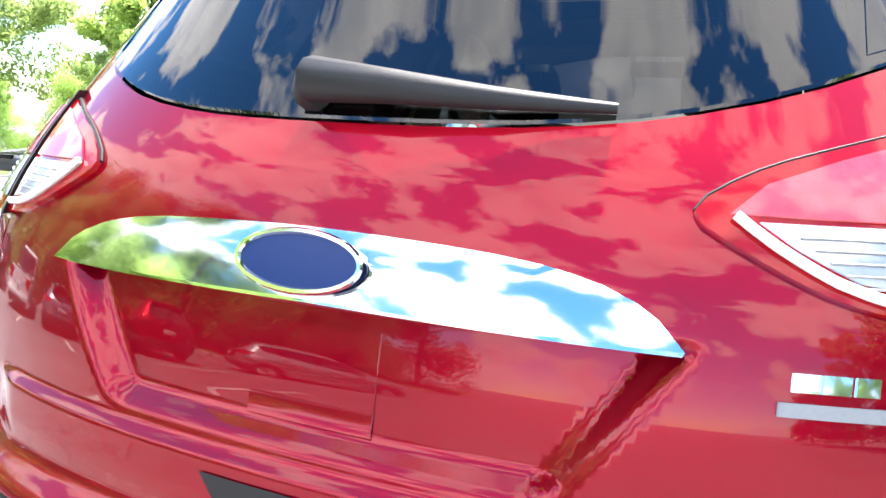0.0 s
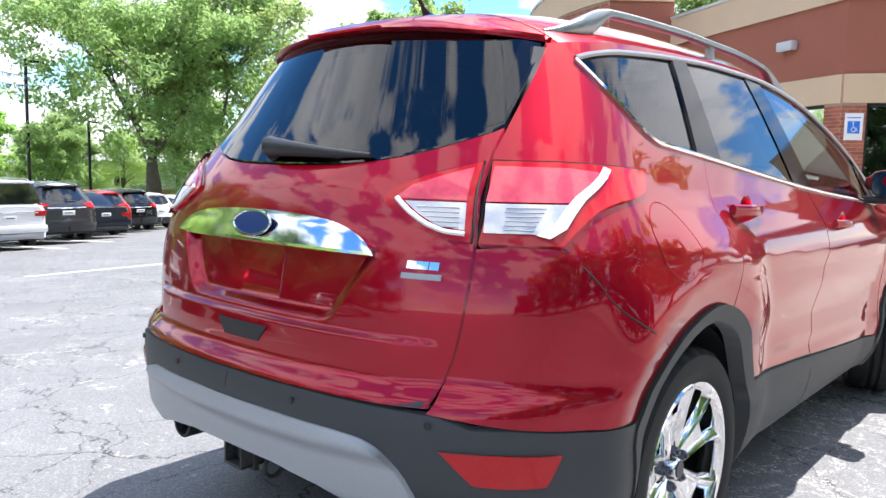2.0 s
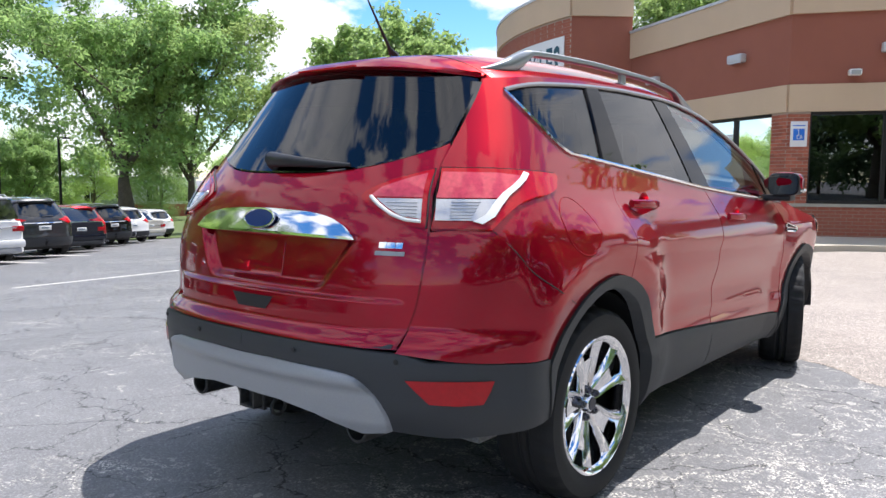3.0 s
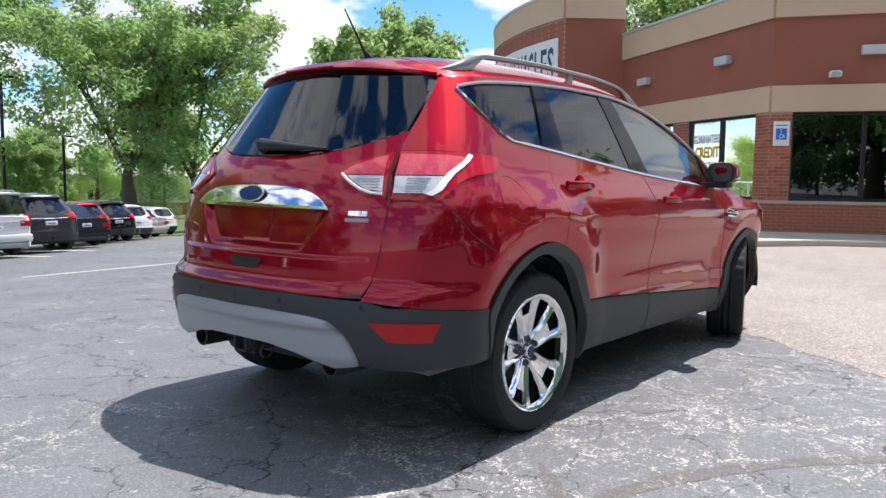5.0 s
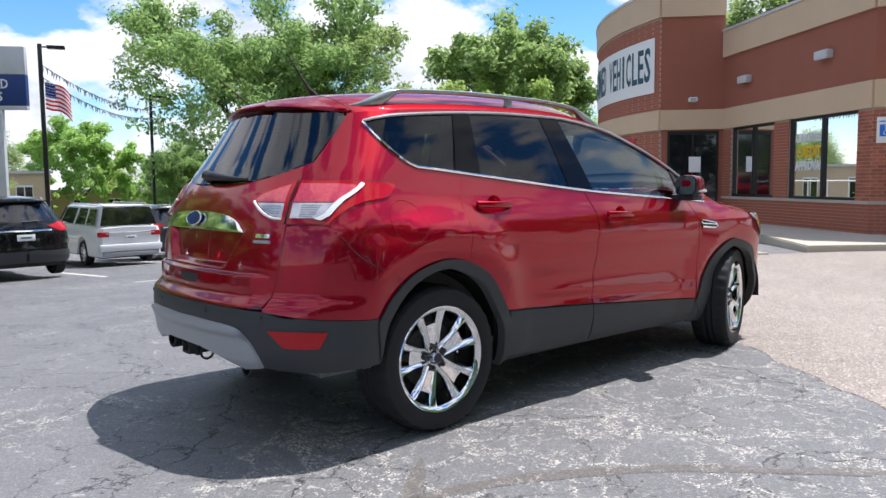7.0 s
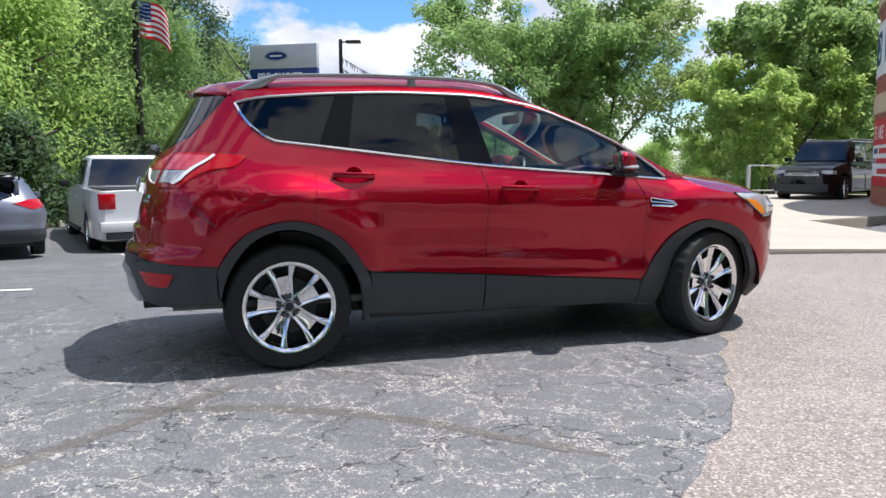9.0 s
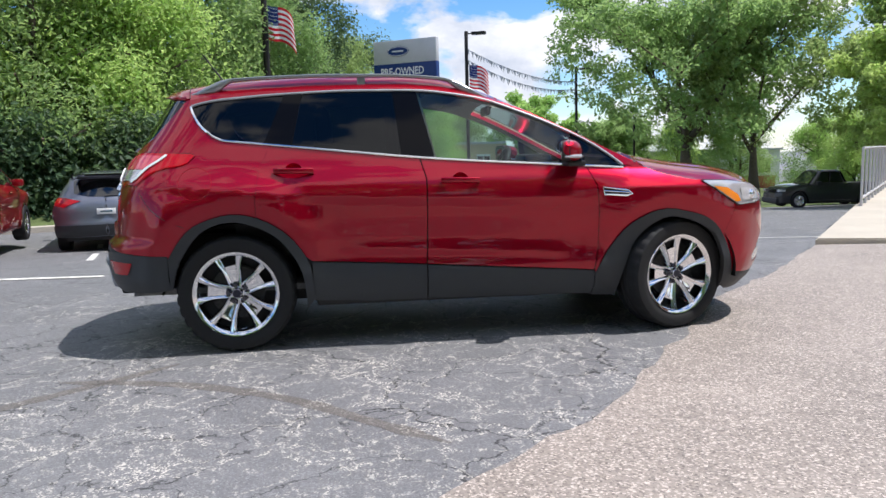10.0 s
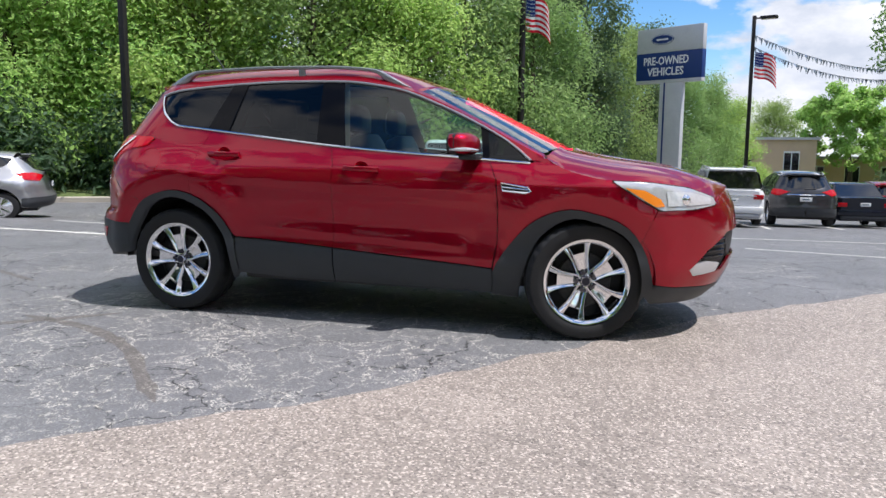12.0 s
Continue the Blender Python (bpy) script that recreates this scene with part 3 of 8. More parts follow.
def curved(name, s0, s1, z0, z1, material, thick, proud, parent=None, label=""):
    """A band of the curved front between two distances along it."""
    bm = bmesh.new()
    rows = []
    n = max(2, int((s1 - s0) / 0.35))
    for k in range(n + 1):
        s = s0 + (s1 - s0) * k / n
        i = min(int(s / 0.35), len(arc) - 2)
        d = (arc[i + 1] - arc[i]).normalized()
        p = arc[i] + d * (s - i * 0.35)
        out = Vector((-d.y, d.x, 0))
        rows.append([p + out * proud + Vector((0, 0, z0)), p + out * proud + Vector((0, 0, z1)), p - out * thick + Vector((0, 0, z1)), p - out * thick + Vector((0, 0, z0))])
    ring_loft(bm, rows)
    return part(name, bm, material, parent or building, label, smooth=False)


def arc_pose(s, z):
    i = min(int(s / 0.35), len(arc) - 2)
    d = (arc[i + 1] - arc[i]).normalized()
    p = arc[i] + d * (s - i * 0.35)
    out = Vector((-d.y, d.x, 0))
    x = out.cross(Vector((0, 0, 1))) * -1
    m = Matrix((x, Vector((0, 0, 1)), x.cross(Vector((0, 0, 1))))).transposed().to_4x4()
    m.translation = Vector((p.x, p.y, z))
    return m, out


curved("brick_front", 0, 13.5, -0.4, 2.46, M["mortar"], 0.3, 0.0)
curved("beige_band", 0, 13.5, 2.46, 2.97, M["stucco_beige"], 0.3, 0.05)
curved("brick_front_upper", 0, 13.5, 2.97, 5.35, M["mortar"], 0.3, 0.0)
curved("parapet", 0, 13.5, 5.35, 6.05, M["stucco_beige"], 0.3, 0.07)
curved("coping", 0, 13.5, 6.05, 6.12, M["grey_light"], 0.33, 0.1)
# roof and back, out of sight
roof = bmesh.new()
box(roof, 17.5, 40, -10, 6.5, 3.9, 4.1)
box(roof, 17.2, 30, 6.5, 9.0, 3.9, 4.1)
part("roof", roof, M["grey_light"], building, smooth=False)

# ---- the red compact suv: shape ----
# x runs forward from the rear axle, y to the car's left, z up; metres
half_w = lerp_table([(0.16, 0.76), (0.24, 0.83), (0.32, 0.868), (0.45, 0.888), (0.53, 0.880), (0.62, 0.884), (0.76, 0.905), (0.88, 0.910), (0.96, 0.900),
                     (1.03, 0.872), (1.11, 0.832), (1.24, 0.772), (1.445, 0.670), (1.55, 0.612)])
top_z = lerp_table([(-0.6, 1.52), (-0.52, 1.545), (-0.4, 1.58), (-0.2, 1.61), (0.2, 1.642), (0.6, 1.655), (0.95, 1.655), (1.25, 1.635), (1.45, 1.588), (1.607, 1.536), (1.8, 1.453), (2.09, 1.311),
                    (2.28, 1.216), (2.44, 1.137), (2.52, 1.095), (2.6, 1.076), (2.8, 1.040), (3.1, 1.0), (3.35, 0.94), (3.5, 0.885), (3.6, 0.83)])
rear_x = lerp_table([(0.22, -0.74), (0.35, -0.82), (0.45, -0.862), (0.58, -0.875), (0.64, -0.865), (0.69, -0.815), (0.85, -0.80), (1.0, -0.768), (1.1, -0.728), (1.2, -0.665),
                     (1.35, -0.565), (1.5, -0.475), (1.6, -0.42)])
nose_x = lerp_table([(0.18, 3.38), (0.3, 3.50), (0.45, 3.56), (0.6, 3.578), (0.75, 3.56), (0.86, 3.51), (0.95, 3.43), (1.1, 3.2)])
WRAP_R, WRAP_F, R_LEN, F_START, POW = 1.05, 1.25, 0.46, 2.75, 2.3


drop = lerp_table([(-0.6, 0.11), (1.0, 0.11), (1.3, 0.105), (1.7, 0.078), (2.09, 0.071), (2.3, 0.075), (2.46, 0.075), (2.62, 0.098), (2.8, 0.105), (3.6, 0.11)])


crown = lerp_table([(-0.6, 4.5), (1.2, 4.5), (1.65, 2.3), (2.4, 2.1), (2.55, 4.0), (2.7, 4.5), (3.6, 4.5)])


def edge_z(x):
    return top_z(x) - drop(x)


def side_w(x, z):
    """Half width of the body at x and z, before its ends round off."""
    w = half_w(z)
    if x > 1.7:
        w -= 0.055 * min(1, (x - 1.7) / 0.7) ** 2 * min(1, max(0, (z - 0.90) / 0.12))
    return w


def ease(t):
    t = max(0.0, min(1.0, t))
    return t * t * (3 - 2 * t)


SHOULDER = lerp_table([(-0.5, 1.02), (-0.37, 1.005), (0.05, 0.944), (1.05, 0.884), (2.2, 0.842)])


def wedge(u, z):
    """Door surfaces hollow a little above the sills, the rear arch swells."""
    s = 0.0
    if 0.3 < u < 2.3 and 0.45 < z < 0.95:
        s -= 0.012 * math.sin(math.pi * (u - 0.3) / 2.0) * max(0, math.sin(math.pi * (z - 0.45) / 0.32)) if z < 0.77 else 0
    d = math.hypot(u, z - 0.36)
    if d < 0.80 and -0.62 < u < 0.72:
        s += 0.042 * max(0, 1 - (0.535 - d) / 0.25 if d < 0.535 else 1 - ease((d - 0.535) / 0.2)) * ease((0.72 - u) / 0.45) * ease((u + 0.62) / 0.25)
    d = math.hypot(u - 2.68, z - 0.36)
    if d < 0.66:
        s += 0.020 * max(0, 1 - abs(d - 0.49) / 0.17)
    # shoulder crease, falling towards the front
    if -0.5 < u < 2.25:
        c = SHOULDER(u)
        s += 0.014 * ease((u + 0.5) / 0.25) * ease((2.25 - u) / 0.3) * (max(0, 1 - (z - c) / 0.17) if z > c else max(0, 1 - (c - z) / 0.055))
    # crease low on the doors
    c = 0.605 - 0.055 * (u - 0.5)
    if 0.45 < u < 2.15:
        s += 0.011 * ease((u - 0.45) / 0.45) * ease((2.15 - u) / 0.3) * (max(0, 1 - (z - c) / 0.07) if z > c else 1 - ease((c - z) / 0.06))
    return s


def skin(u, z, side=-1, push=0.0):
    """A point of the body's skin: u runs along the side and round both ends, side is -1 right, 1 left."""
    x0 = rear_x(z) + R_LEN
    if u < x0:
        th = min((x0 - u) / WRAP_R, 1.0) * math.pi / 2
        w = side_w(x0, z) + push + wedge(u, z)
        x, y = x0 - (R_LEN + push) * math.sin(th) ** (2 / POW), w * max(math.cos(th), 0) ** (2 / POW)
    elif u > F_START:
        th = min((u - F_START) / WRAP_F, 1.0) * math.pi / 2
        w = side_w(min(u, 2.9), z) + push + wedge(u, z)
        x, y = F_START + (nose_x(z) - F_START + push) * math.sin(th) ** (2 / POW), w * max(math.cos(th), 0) ** (2 / POW)
    else:
        x, y = u, side_w(u, z) + push + wedge(u, z)
    return Vector((x, side * y, z))


def u_at(y, z):
    """The u of the rear end at a distance y from the car's middle."""
    x0 = rear_x(z) + R_LEN
    th = math.acos(min(1, (y / side_w(x0, z))) ** (POW / 2))
    return x0 - th / (math.pi / 2) * WRAP_R


def rear_skin(s, z, push=0.0):
    """The rear end by the distance s across it: 0 in the middle, negative on the right."""
    y = abs(s)
    x0 = rear_x(z) + R_LEN
    w = side_w(x0, z) + push
    t = min(1, y / w)
    return Vector((x0 - (R_LEN + push) * (1 - t ** POW) ** (1 / POW), s, z))


def wrap_w(x):
    """Half width of the body along the roof's edge, drawn in round the rear corners."""
    z = edge_z(x)
    x0 = rear_x(z) + R_LEN
    if x >= x0:
        return side_w(x, z)
    return side_w(x0, z) * max(0.02, 1 - min(1, (x0 - x) / R_LEN) ** POW) ** (1 / POW)


def wrap_u(x):
    """The u at which the roof's edge passes x."""
    x0 = rear_x(edge_z(x)) + R_LEN
    return x if x >= x0 else x0 - math.asin(min(1, (x0 - x) / R_LEN) ** (POW / 2)) / (math.pi / 2) * WRAP_R


def top_skin(x, y, push=0.0):
    """Roof, windscreen and bonnet surface."""
    e = wrap_w(x)
    return Vector((x, y, top_z(x) - drop(x) * min(1.3, abs(y) / e) ** crown(x) + push))


gate_y = lerp_table([(0.62, 0.606), (0.67, 0.610), (0.755, 0.634), (0.86, 0.648), (0.94, 0.650), (1.02, 0.640), (1.11, 0.615), (1.20, 0.597), (1.27, 0.592), (1.42, 0.578), (1.5, 0.560), (1.56, 0.54)])

# outlines in (u, z)
ARCH_R = curve([(0.46, 0.30), (0.44, 0.49), (0.385, 0.60), (0.30, 0.70), (0.16, 0.785), (-0.01, 0.815), (-0.21, 0.755), (-0.32, 0.645), (-0.37, 0.565)], step=0.05)
ARCH_R_IN = curve([(0.41, 0.24), (0.405, 0.36), (0.37, 0.51), (0.23, 0.69), (0.01, 0.772), (-0.18, 0.715), (-0.31, 0.55), (-0.35, 0.43), (-0.36, 0.388)], step=0.05)
ARCH_F = curve([(2.17, 0.38), (2.235, 0.50), (2.40, 0.68), (2.62, 0.763), (2.85, 0.70), (2.97, 0.565), (3.06, 0.34)], step=0.05)
ARCH_F_IN = curve([(2.31, 0.22), (2.335, 0.34), (2.44, 0.59), (2.65, 0.715), (2.88, 0.62), (2.975, 0.43), (3.01, 0.22)], step=0.05)
BELT = lerp_table([(-0.04, 1.240), (0.3, 1.203), (0.68, 1.160), (1.12, 1.113), (1.5, 1.082), (1.98, 1.050), (2.36, 1.022)])
DLO_TOP = lerp_table([(-0.30, 1.453), (-0.20, 1.471), (-0.07, 1.487), (0.33, 1.518), (0.71, 1.532), (1.08, 1.528), (1.47, 1.478), (1.76, 1.378), (2.02, 1.262), (2.24, 1.140), (2.38, 1.030)])
DLO_REAR = curve([(-0.30, 1.450), (-0.228, 1.377), (-0.158, 1.316), (-0.102, 1.268), (-0.04, 1.240)], step=0.03)


def along(f, a, b, step=0.08):
    n = max(1, int(abs(b - a) / step))
    return [(a + (b - a) * i / n, f(a + (b - a) * i / n)) for i in range(n + 1)]


def gate_edge(z0, z1, gap=0.0, step=0.06):
    n = max(1, int(abs(z1 - z0) / step))
    return [(u_at(gate_y(z) + gap, z), z) for z in (z0 + (z1 - z0) * i / n for i in range(n + 1))]

# ---- the red compact suv: body ----
car = thing("suv", "ruby red compact suv with closed liftgate and turned front wheels", "car")


def panel(name, poly, side, material, push=0.0, lip=0.02, step=0.05, parent=None, holes=(), label="", step_v=None):
    bm = region(poly, lambda u, z: skin(u, z, side, push), step, lip, holes=holes, step_v=step_v, lip_dir=(0, -side * 1.0, 0) if lip and name not in ("rear_bumper", "front_bumper", "quarter_panel", "tail_lamp") else None)
    return part(name, bm, material, parent or car, label, angle=50)


LAMP_LO = curve([(-0.635, 0.997), (-0.58, 1.027), (-0.52, 1.056), (-0.46, 1.078), (-0.38, 1.094), (-0.30, 1.103), (-0.24, 1.120), (-0.203, 1.157)], step=0.03)
for side in (-1, 1):
    # quarter panel with its window opening and the notch for the lamp
    lamp_top = [(-0.215, 1.168), (-0.30, 1.173), (-0.40, 1.177), (-0.52, 1.181)]
    q = [(0.14, 0.79)] + [p for p in ARCH_R if p[0] < 0.12]
    q += [(-0.372, 0.585), (-0.6, 0.595), (-0.78, 0.605)] + gate_edge(0.625, 0.985, 0.003)
    q += [(LAMP_LO[0][0] - 0.10, 0.994)] + LAMP_LO + lamp_top + [(u_at(gate_y(1.186) + 0.003, 1.186), 1.186)]
    q += gate_edge(1.20, 1.487, 0.003)
    q += [(wrap_u(x), edge_z(x)) for x in (-0.283 + 0.04 * i for i in range(16))] + [(0.36, edge_z(0.36))] + [(0.345, 1.50), (0.225, 1.20), (0.16, 1.07), (0.142, 0.90)]
    hole = DLO_REAR + [(0.10, BELT(0.10)), (0.20, BELT(0.2))] + [(0.325, 1.508)] + along(DLO_TOP, 0.31, -0.28, 0.1)
    panel("quarter_panel", q, side, M["ruby"], holes=(hole,), step=0.03, step_v=0.02)
    # doors
    rd = [(0.148, 0.80)] + [p for p in ARCH_R if p[0] >= 0.12 and p[1] > 0.5][::-1]
    rd = [(0.145, 0.795)] + sorted([p for p in ARCH_R if p[0] >= 0.15 and p[1] > 0.51], key=lambda p: p[0]) + [(0.45, 0.525), (1.128, 0.480), (1.135, 0.60), (1.137, 0.99), (1.105, BELT(1.1) - 0.008)]
    rd += along(lambda x: BELT(x) - 0.008, 1.02, 0.228, 0.1) + [(0.164, 1.07), (0.146, 0.90)]
    back = panel("rear_door", rd, side, M["ruby"], step=0.035, step_v=0.016)
    fd = [(1.136, 0.478), (2.16, 0.402), (2.188, 0.55), (2.192, 0.75), (2.178, 0.92), (2.125, BELT(2.12) - 0.008)]
    fd += along(lambda x: BELT(x) - 0.008, 2.0, 1.113, 0.1) + [(1.145, 0.99), (1.143, 0.60)]
    front = panel("front_door", fd, side, M["ruby"], step=0.05, step_v=0.016)
    # fender
    fe = [(2.133, BELT(2.13) - 0.008), (2.186, 0.92), (2.20, 0.75), (2.196, 0.55), (2.17, 0.39)] + [p for p in ARCH_F if p[0] < 2.955] + [(2.965, 0.572), (3.02, 0.70), (3.062, 0.772), (3.0, 0.812), (2.90, 0.880), (2.828, 0.934)]
    fe += along(lambda x: edge_z(x) - 0.002, 2.80, 2.46, 0.1) + [(2.40, 1.018), (2.3, BELT(2.3) - 0.008)]
    panel("fender", fe, side, M["ruby"], step=0.035, step_v=0.02)
    panel("pillar_foot", [(2.30, BELT(2.3) - 0.02), (2.56, 0.96), (2.56, edge_z(2.56) - 0.004), (2.40, edge_z(2.40) - 0.004), (2.385, 1.026)], side, M["ruby"], -0.005, lip=0.0, step=0.04)
    # cladding: sills, arches
    sill = [(0.455, 0.285), (0.450, 0.515), (1.128, 0.472), (1.128, 0.262), (0.8, 0.262)]
    panel("sill_cladding", sill, side, M["clad"], 0.004, step=0.07)
    sill = [(1.136, 0.262), (1.136, 0.470), (2.16, 0.394), (2.165, 0.30), (2.15, 0.245)]
    panel("sill_cladding", sill, side, M["clad"], 0.004, step=0.07)
    sill = [(2.155, 0.235), (2.17, 0.30), (2.168, 0.39)] + ARCH_F[:2] + [(2.335, 0.34), (2.31, 0.23)]
    panel("sill_cladding", sill, side, M["clad"], 0.005, step=0.07)
    panel("arch_cladding", ARCH_R + ARCH_R_IN[::-1], side, M["clad"], 0.012, lip=0.05, step=0.06)
    panel("arch_cladding", ARCH_F + ARCH_F_IN[::-1], side, M["clad"], 0.012, lip=0.05, step=0.06)
    # side rail over the windows, with the front pillar
    rail = along(DLO_TOP, 0.345, 2.37, 0.08) + [(2.44, 1.035)] + along(lambda x: edge_z(x) - 0.001, 2.44, 0.365, 0.08)
    panel("roof_side", rail, side, M["ruby"], step=0.06)
    # glass and black pillars
    def pane(name, poly, tint, label=""):
        g = panel(name, poly, side, M[tint], -0.006, lip=0.0, step=0.08, label=label)
        return g
    pane("quarter_glass", hole, "glass_tint")
    pane("rear_door_glass", [(0.352, BELT(0.352)), (1.00, BELT(1.0))] + along(DLO_TOP, 0.965, 0.42, 0.1), "glass_tint")
    pane("front_door_glass", [(1.20, BELT(1.2))] + along(BELT, 1.3, 2.09, 0.15) + along(DLO_TOP, 2.05, 1.11, 0.08), "glass_clear")
    pane("front_quarter_glass", [(2.13, BELT(2.13)), (2.37, BELT(2.36)), (2.34, 1.05)] + along(DLO_TOP, 2.28, 2.10, 0.06), "glass_tint")
    panel("pillar_trim", [(0.192, BELT(0.192) + 0.004), (0.352, BELT(0.352) + 0.002), (0.420, DLO_TOP(0.42) + 0.004), (0.312, DLO_TOP(0.312) - 0.004)], side, M["black_gloss"], 0.004, lip=0.012)
    panel("pillar_trim", [(1.00, BELT(1.0)), (1.2, BELT(1.2)), (1.11, DLO_TOP(1.11)), (0.965, DLO_TOP(0.965))], side, M["black_gloss"], -0.002, lip=0.01)
    panel("pillar_trim", [(2.09, BELT(2.09)), (2.13, BELT(2.13)), (2.10, DLO_TOP(2.10)), (2.05, DLO_TOP(2.05))], side, M["black_gloss"], -0.002, lip=0.01)
    # chrome under the windows, black trim over them
    bm = bmesh.new()
    tube(bm, [skin(x, z, side, 0.004) for x, z in DLO_REAR[:-1] + along(BELT, -0.04, 2.37, 0.1)], 0.007, 6)
    part("window_chrome", bm, M["chrome"], car, "bright chrome strip")
    bm = bmesh.new()
    tube(bm, [skin(x, z, side, 0.002) for x, z in along(DLO_TOP, -0.295, 2.37, 0.08)], 0.008, 6)
    part("window_trim", bm, M["rail_grey"], car, "satin grey strip")
    # handles
    for hx, hz, dr in ((0.365, 1.058, back), (1.34, 0.978, front)):
        bm = bmesh.new()
        rows = []
        for k in range(9):
            t = k / 8
            p = skin(hx - 0.115 + 0.23 * t, hz - 0.006 * t, side, 0.014 + 0.022 * math.sin(math.pi * t))
            rows.append([p + Vector((0, 0, 0.017 * math.sin(a))) + Vector((0, side * 0.011 * math.cos(a), 0)) for a in (2 * math.pi * i / 8 for i in range(8))])
        ring_loft(bm, rows)
        part("door_handle", bm, M["ruby"], dr)
        bm = bmesh.new()
        lathe(bm, [(0.0, 0.0), (0.03, 0.002), (0.048, 0.012), (0.052, 0.014)], 20, Matrix.Translation(skin(hx, hz - 0.008, side, -0.008)) @ (Matrix.Rotation(radians(90 * -side), 4, "X")))
        part("handle_cup", bm, M["ruby"], dr)
    # side vent
    vent = [(2.215, 0.905), (2.225, 0.862), (2.36, 0.852), (2.395, 0.862), (2.37, 0.885)]
    panel("side_vent", vent, side, M["black_plastic"], 0.004, lip=0.01)
    bm = bmesh.new()
    tube(bm, [skin(x, z, side, 0.006) for x, z in vent], 0.006, 6, closed=True)
    tube(bm, [skin(x, z, side, 0.006) for x, z in ((2.22, 0.884), (2.38, 0.871))], 0.004, 6)
    part("vent_chrome", bm, M["chrome"], car, "chrome vent surround")
    # mirror
    mir = new("door_mirror")
    mir.parent = front
    bm = bmesh.new()
    rows = []
    for y, s, dx in ((0.835, 0.30, 0.035), (0.860, 0.55, 0.028), (0.880, 0.86, 0.020), (0.93, 1.0, 0.008), (0.995, 0.97, -0.012), (1.038, 0.80, -0.030), (1.056, 0.45, -0.040)):
        rows.append([Vector((2.005 + dx + 0.066 * s * math.copysign(abs(math.cos(a)) ** 0.8, math.cos(a)), side * y, 1.132 + 0.063 * s * math.copysign(abs(math.sin(a)) ** 0.8, math.sin(a)) - 0.012 * math.cos(a))) for a in (2 * math.pi * i / 24 for i in range(24))])
    ring_loft(bm, rows)
    part("mirror_cap", bm, M["ruby"], mir)
    tilt = Matrix.Translation((1.945, side * 0.958, 1.131)) @ Matrix.Rotation(radians(side * 16), 4, "Z") @ Matrix.Rotation(radians(-90), 4, "Y")
    rounded = [(0.055 * math.copysign(abs(math.cos(a)) ** 0.5, math.cos(a)), 0.083 * math.copysign(abs(math.sin(a)) ** 0.5, math.sin(a))) for a in (2 * math.pi * i / 28 for i in range(28))]
    bm = bmesh.new()
    box(bm, 1.975, 2.085, min(side * 0.80, side * 0.99), max(side * 0.80, side * 0.99), 1.038, 1.072, 0.014)
    prism(bm, [(u * 1.10, v * 1.08) for u, v in rounded], -0.05, tilt)
    part("mirror_base", bm, M["black_plastic"], mir)
    bm = bmesh.new()
    tube(bm, [(2.078, side * 0.92, 1.094), (2.060, side * 0.99, 1.096), (2.035, side * 1.036, 1.098), (1.99, side * 1.054, 1.098), (1.94, side * 1.045, 1.096)], [0.006, 0.011, 0.012, 0.011, 0.006], 8)
    part("mirror_lamp", bm, M["lamp_clear"], mir)
    bm = bmesh.new()
    prism(bm, rounded, 0.004, tilt)
    part("mirror_glass", bm, M["dark_mirror"], mir)
    # roof rail: grows out of the roof at both ends, with one foot between
    bm = bmesh.new()
    rows = []
    for k in range(61):
        t = k / 60
        x = -0.25 + 1.81 * t
        y = side * (wrap_w(x) - 0.052)
        d = min(x + 0.25, 1.56 - x)
        hi = 0.002 + (0.066 - 0.018 * t) * ease(d / 0.24) ** 0.8
        lo = -0.012 + (hi - 0.012) * ease((d - 0.14) / 0.12)
        c = top_skin(x, y)
        w = 0.007 + 0.012 * ease(d / 0.10)
        rows.append([c + Vector((0, w * math.copysign(abs(math.cos(a)) ** 0.7, math.cos(a)), (hi + lo) / 2 + (hi - lo) / 2 * math.copysign(abs(math.sin(a)) ** 0.7, math.sin(a)))) for a in (2 * math.pi * i / 12 for i in range(12))])
    ring_loft(bm, rows)
    y = side * (wrap_w(0.78) - 0.052)
    z = top_skin(0.78, y).z
    box(bm, 0.755, 0.805, y - 0.010, y + 0.010, z - 0.02, z + 0.040, 0.008)
    part("roof_rail", bm, M["rail_grey"], car, "grey metal roof rail")
    # headlamp
    hl = [(2.832, 0.93), (2.905, 0.878), (3.005, 0.808), (3.075, 0.768), (3.30, 0.772), (3.50, 0.795), (3.50, 0.835), (3.30, 0.893), (3.05, 0.922)]
    lamp_ob = panel("headlamp", hl, side, M["lamp_clear"], 0.009, lip=0.03, step=0.03)
    panel("indicator", [(2.895, 0.893), (3.005, 0.815), (3.055, 0.786), (3.10, 0.792), (3.085, 0.83), (3.00, 0.880)], side, M["lamp_amber"], 0.013, lip=0.008, parent=lamp_ob)
    bm = bmesh.new()
    p = skin(3.25, 0.825, side, -0.005)
    bmesh.ops.create_uvsphere(bm, u_segments=16, v_segments=8, radius=0.035, matrix=Matrix.Translation(p))
    part("projector", bm, M["chrome"], lamp_ob)
    panel("lamp_reflector", [(3.12, 0.79), (3.44, 0.80), (3.46, 0.832), (3.30, 0.868), (3.13, 0.872)], side, M["lamp_bright"], 0.0125, lip=0.006, parent=lamp_ob)
    bm = bmesh.new()
    tube(bm, [skin(u, z, side, 0.006) for u, z in hl], 0.005, 6, closed=True)
    part("lamp_bezel", bm, M["black_plastic"], lamp_ob)
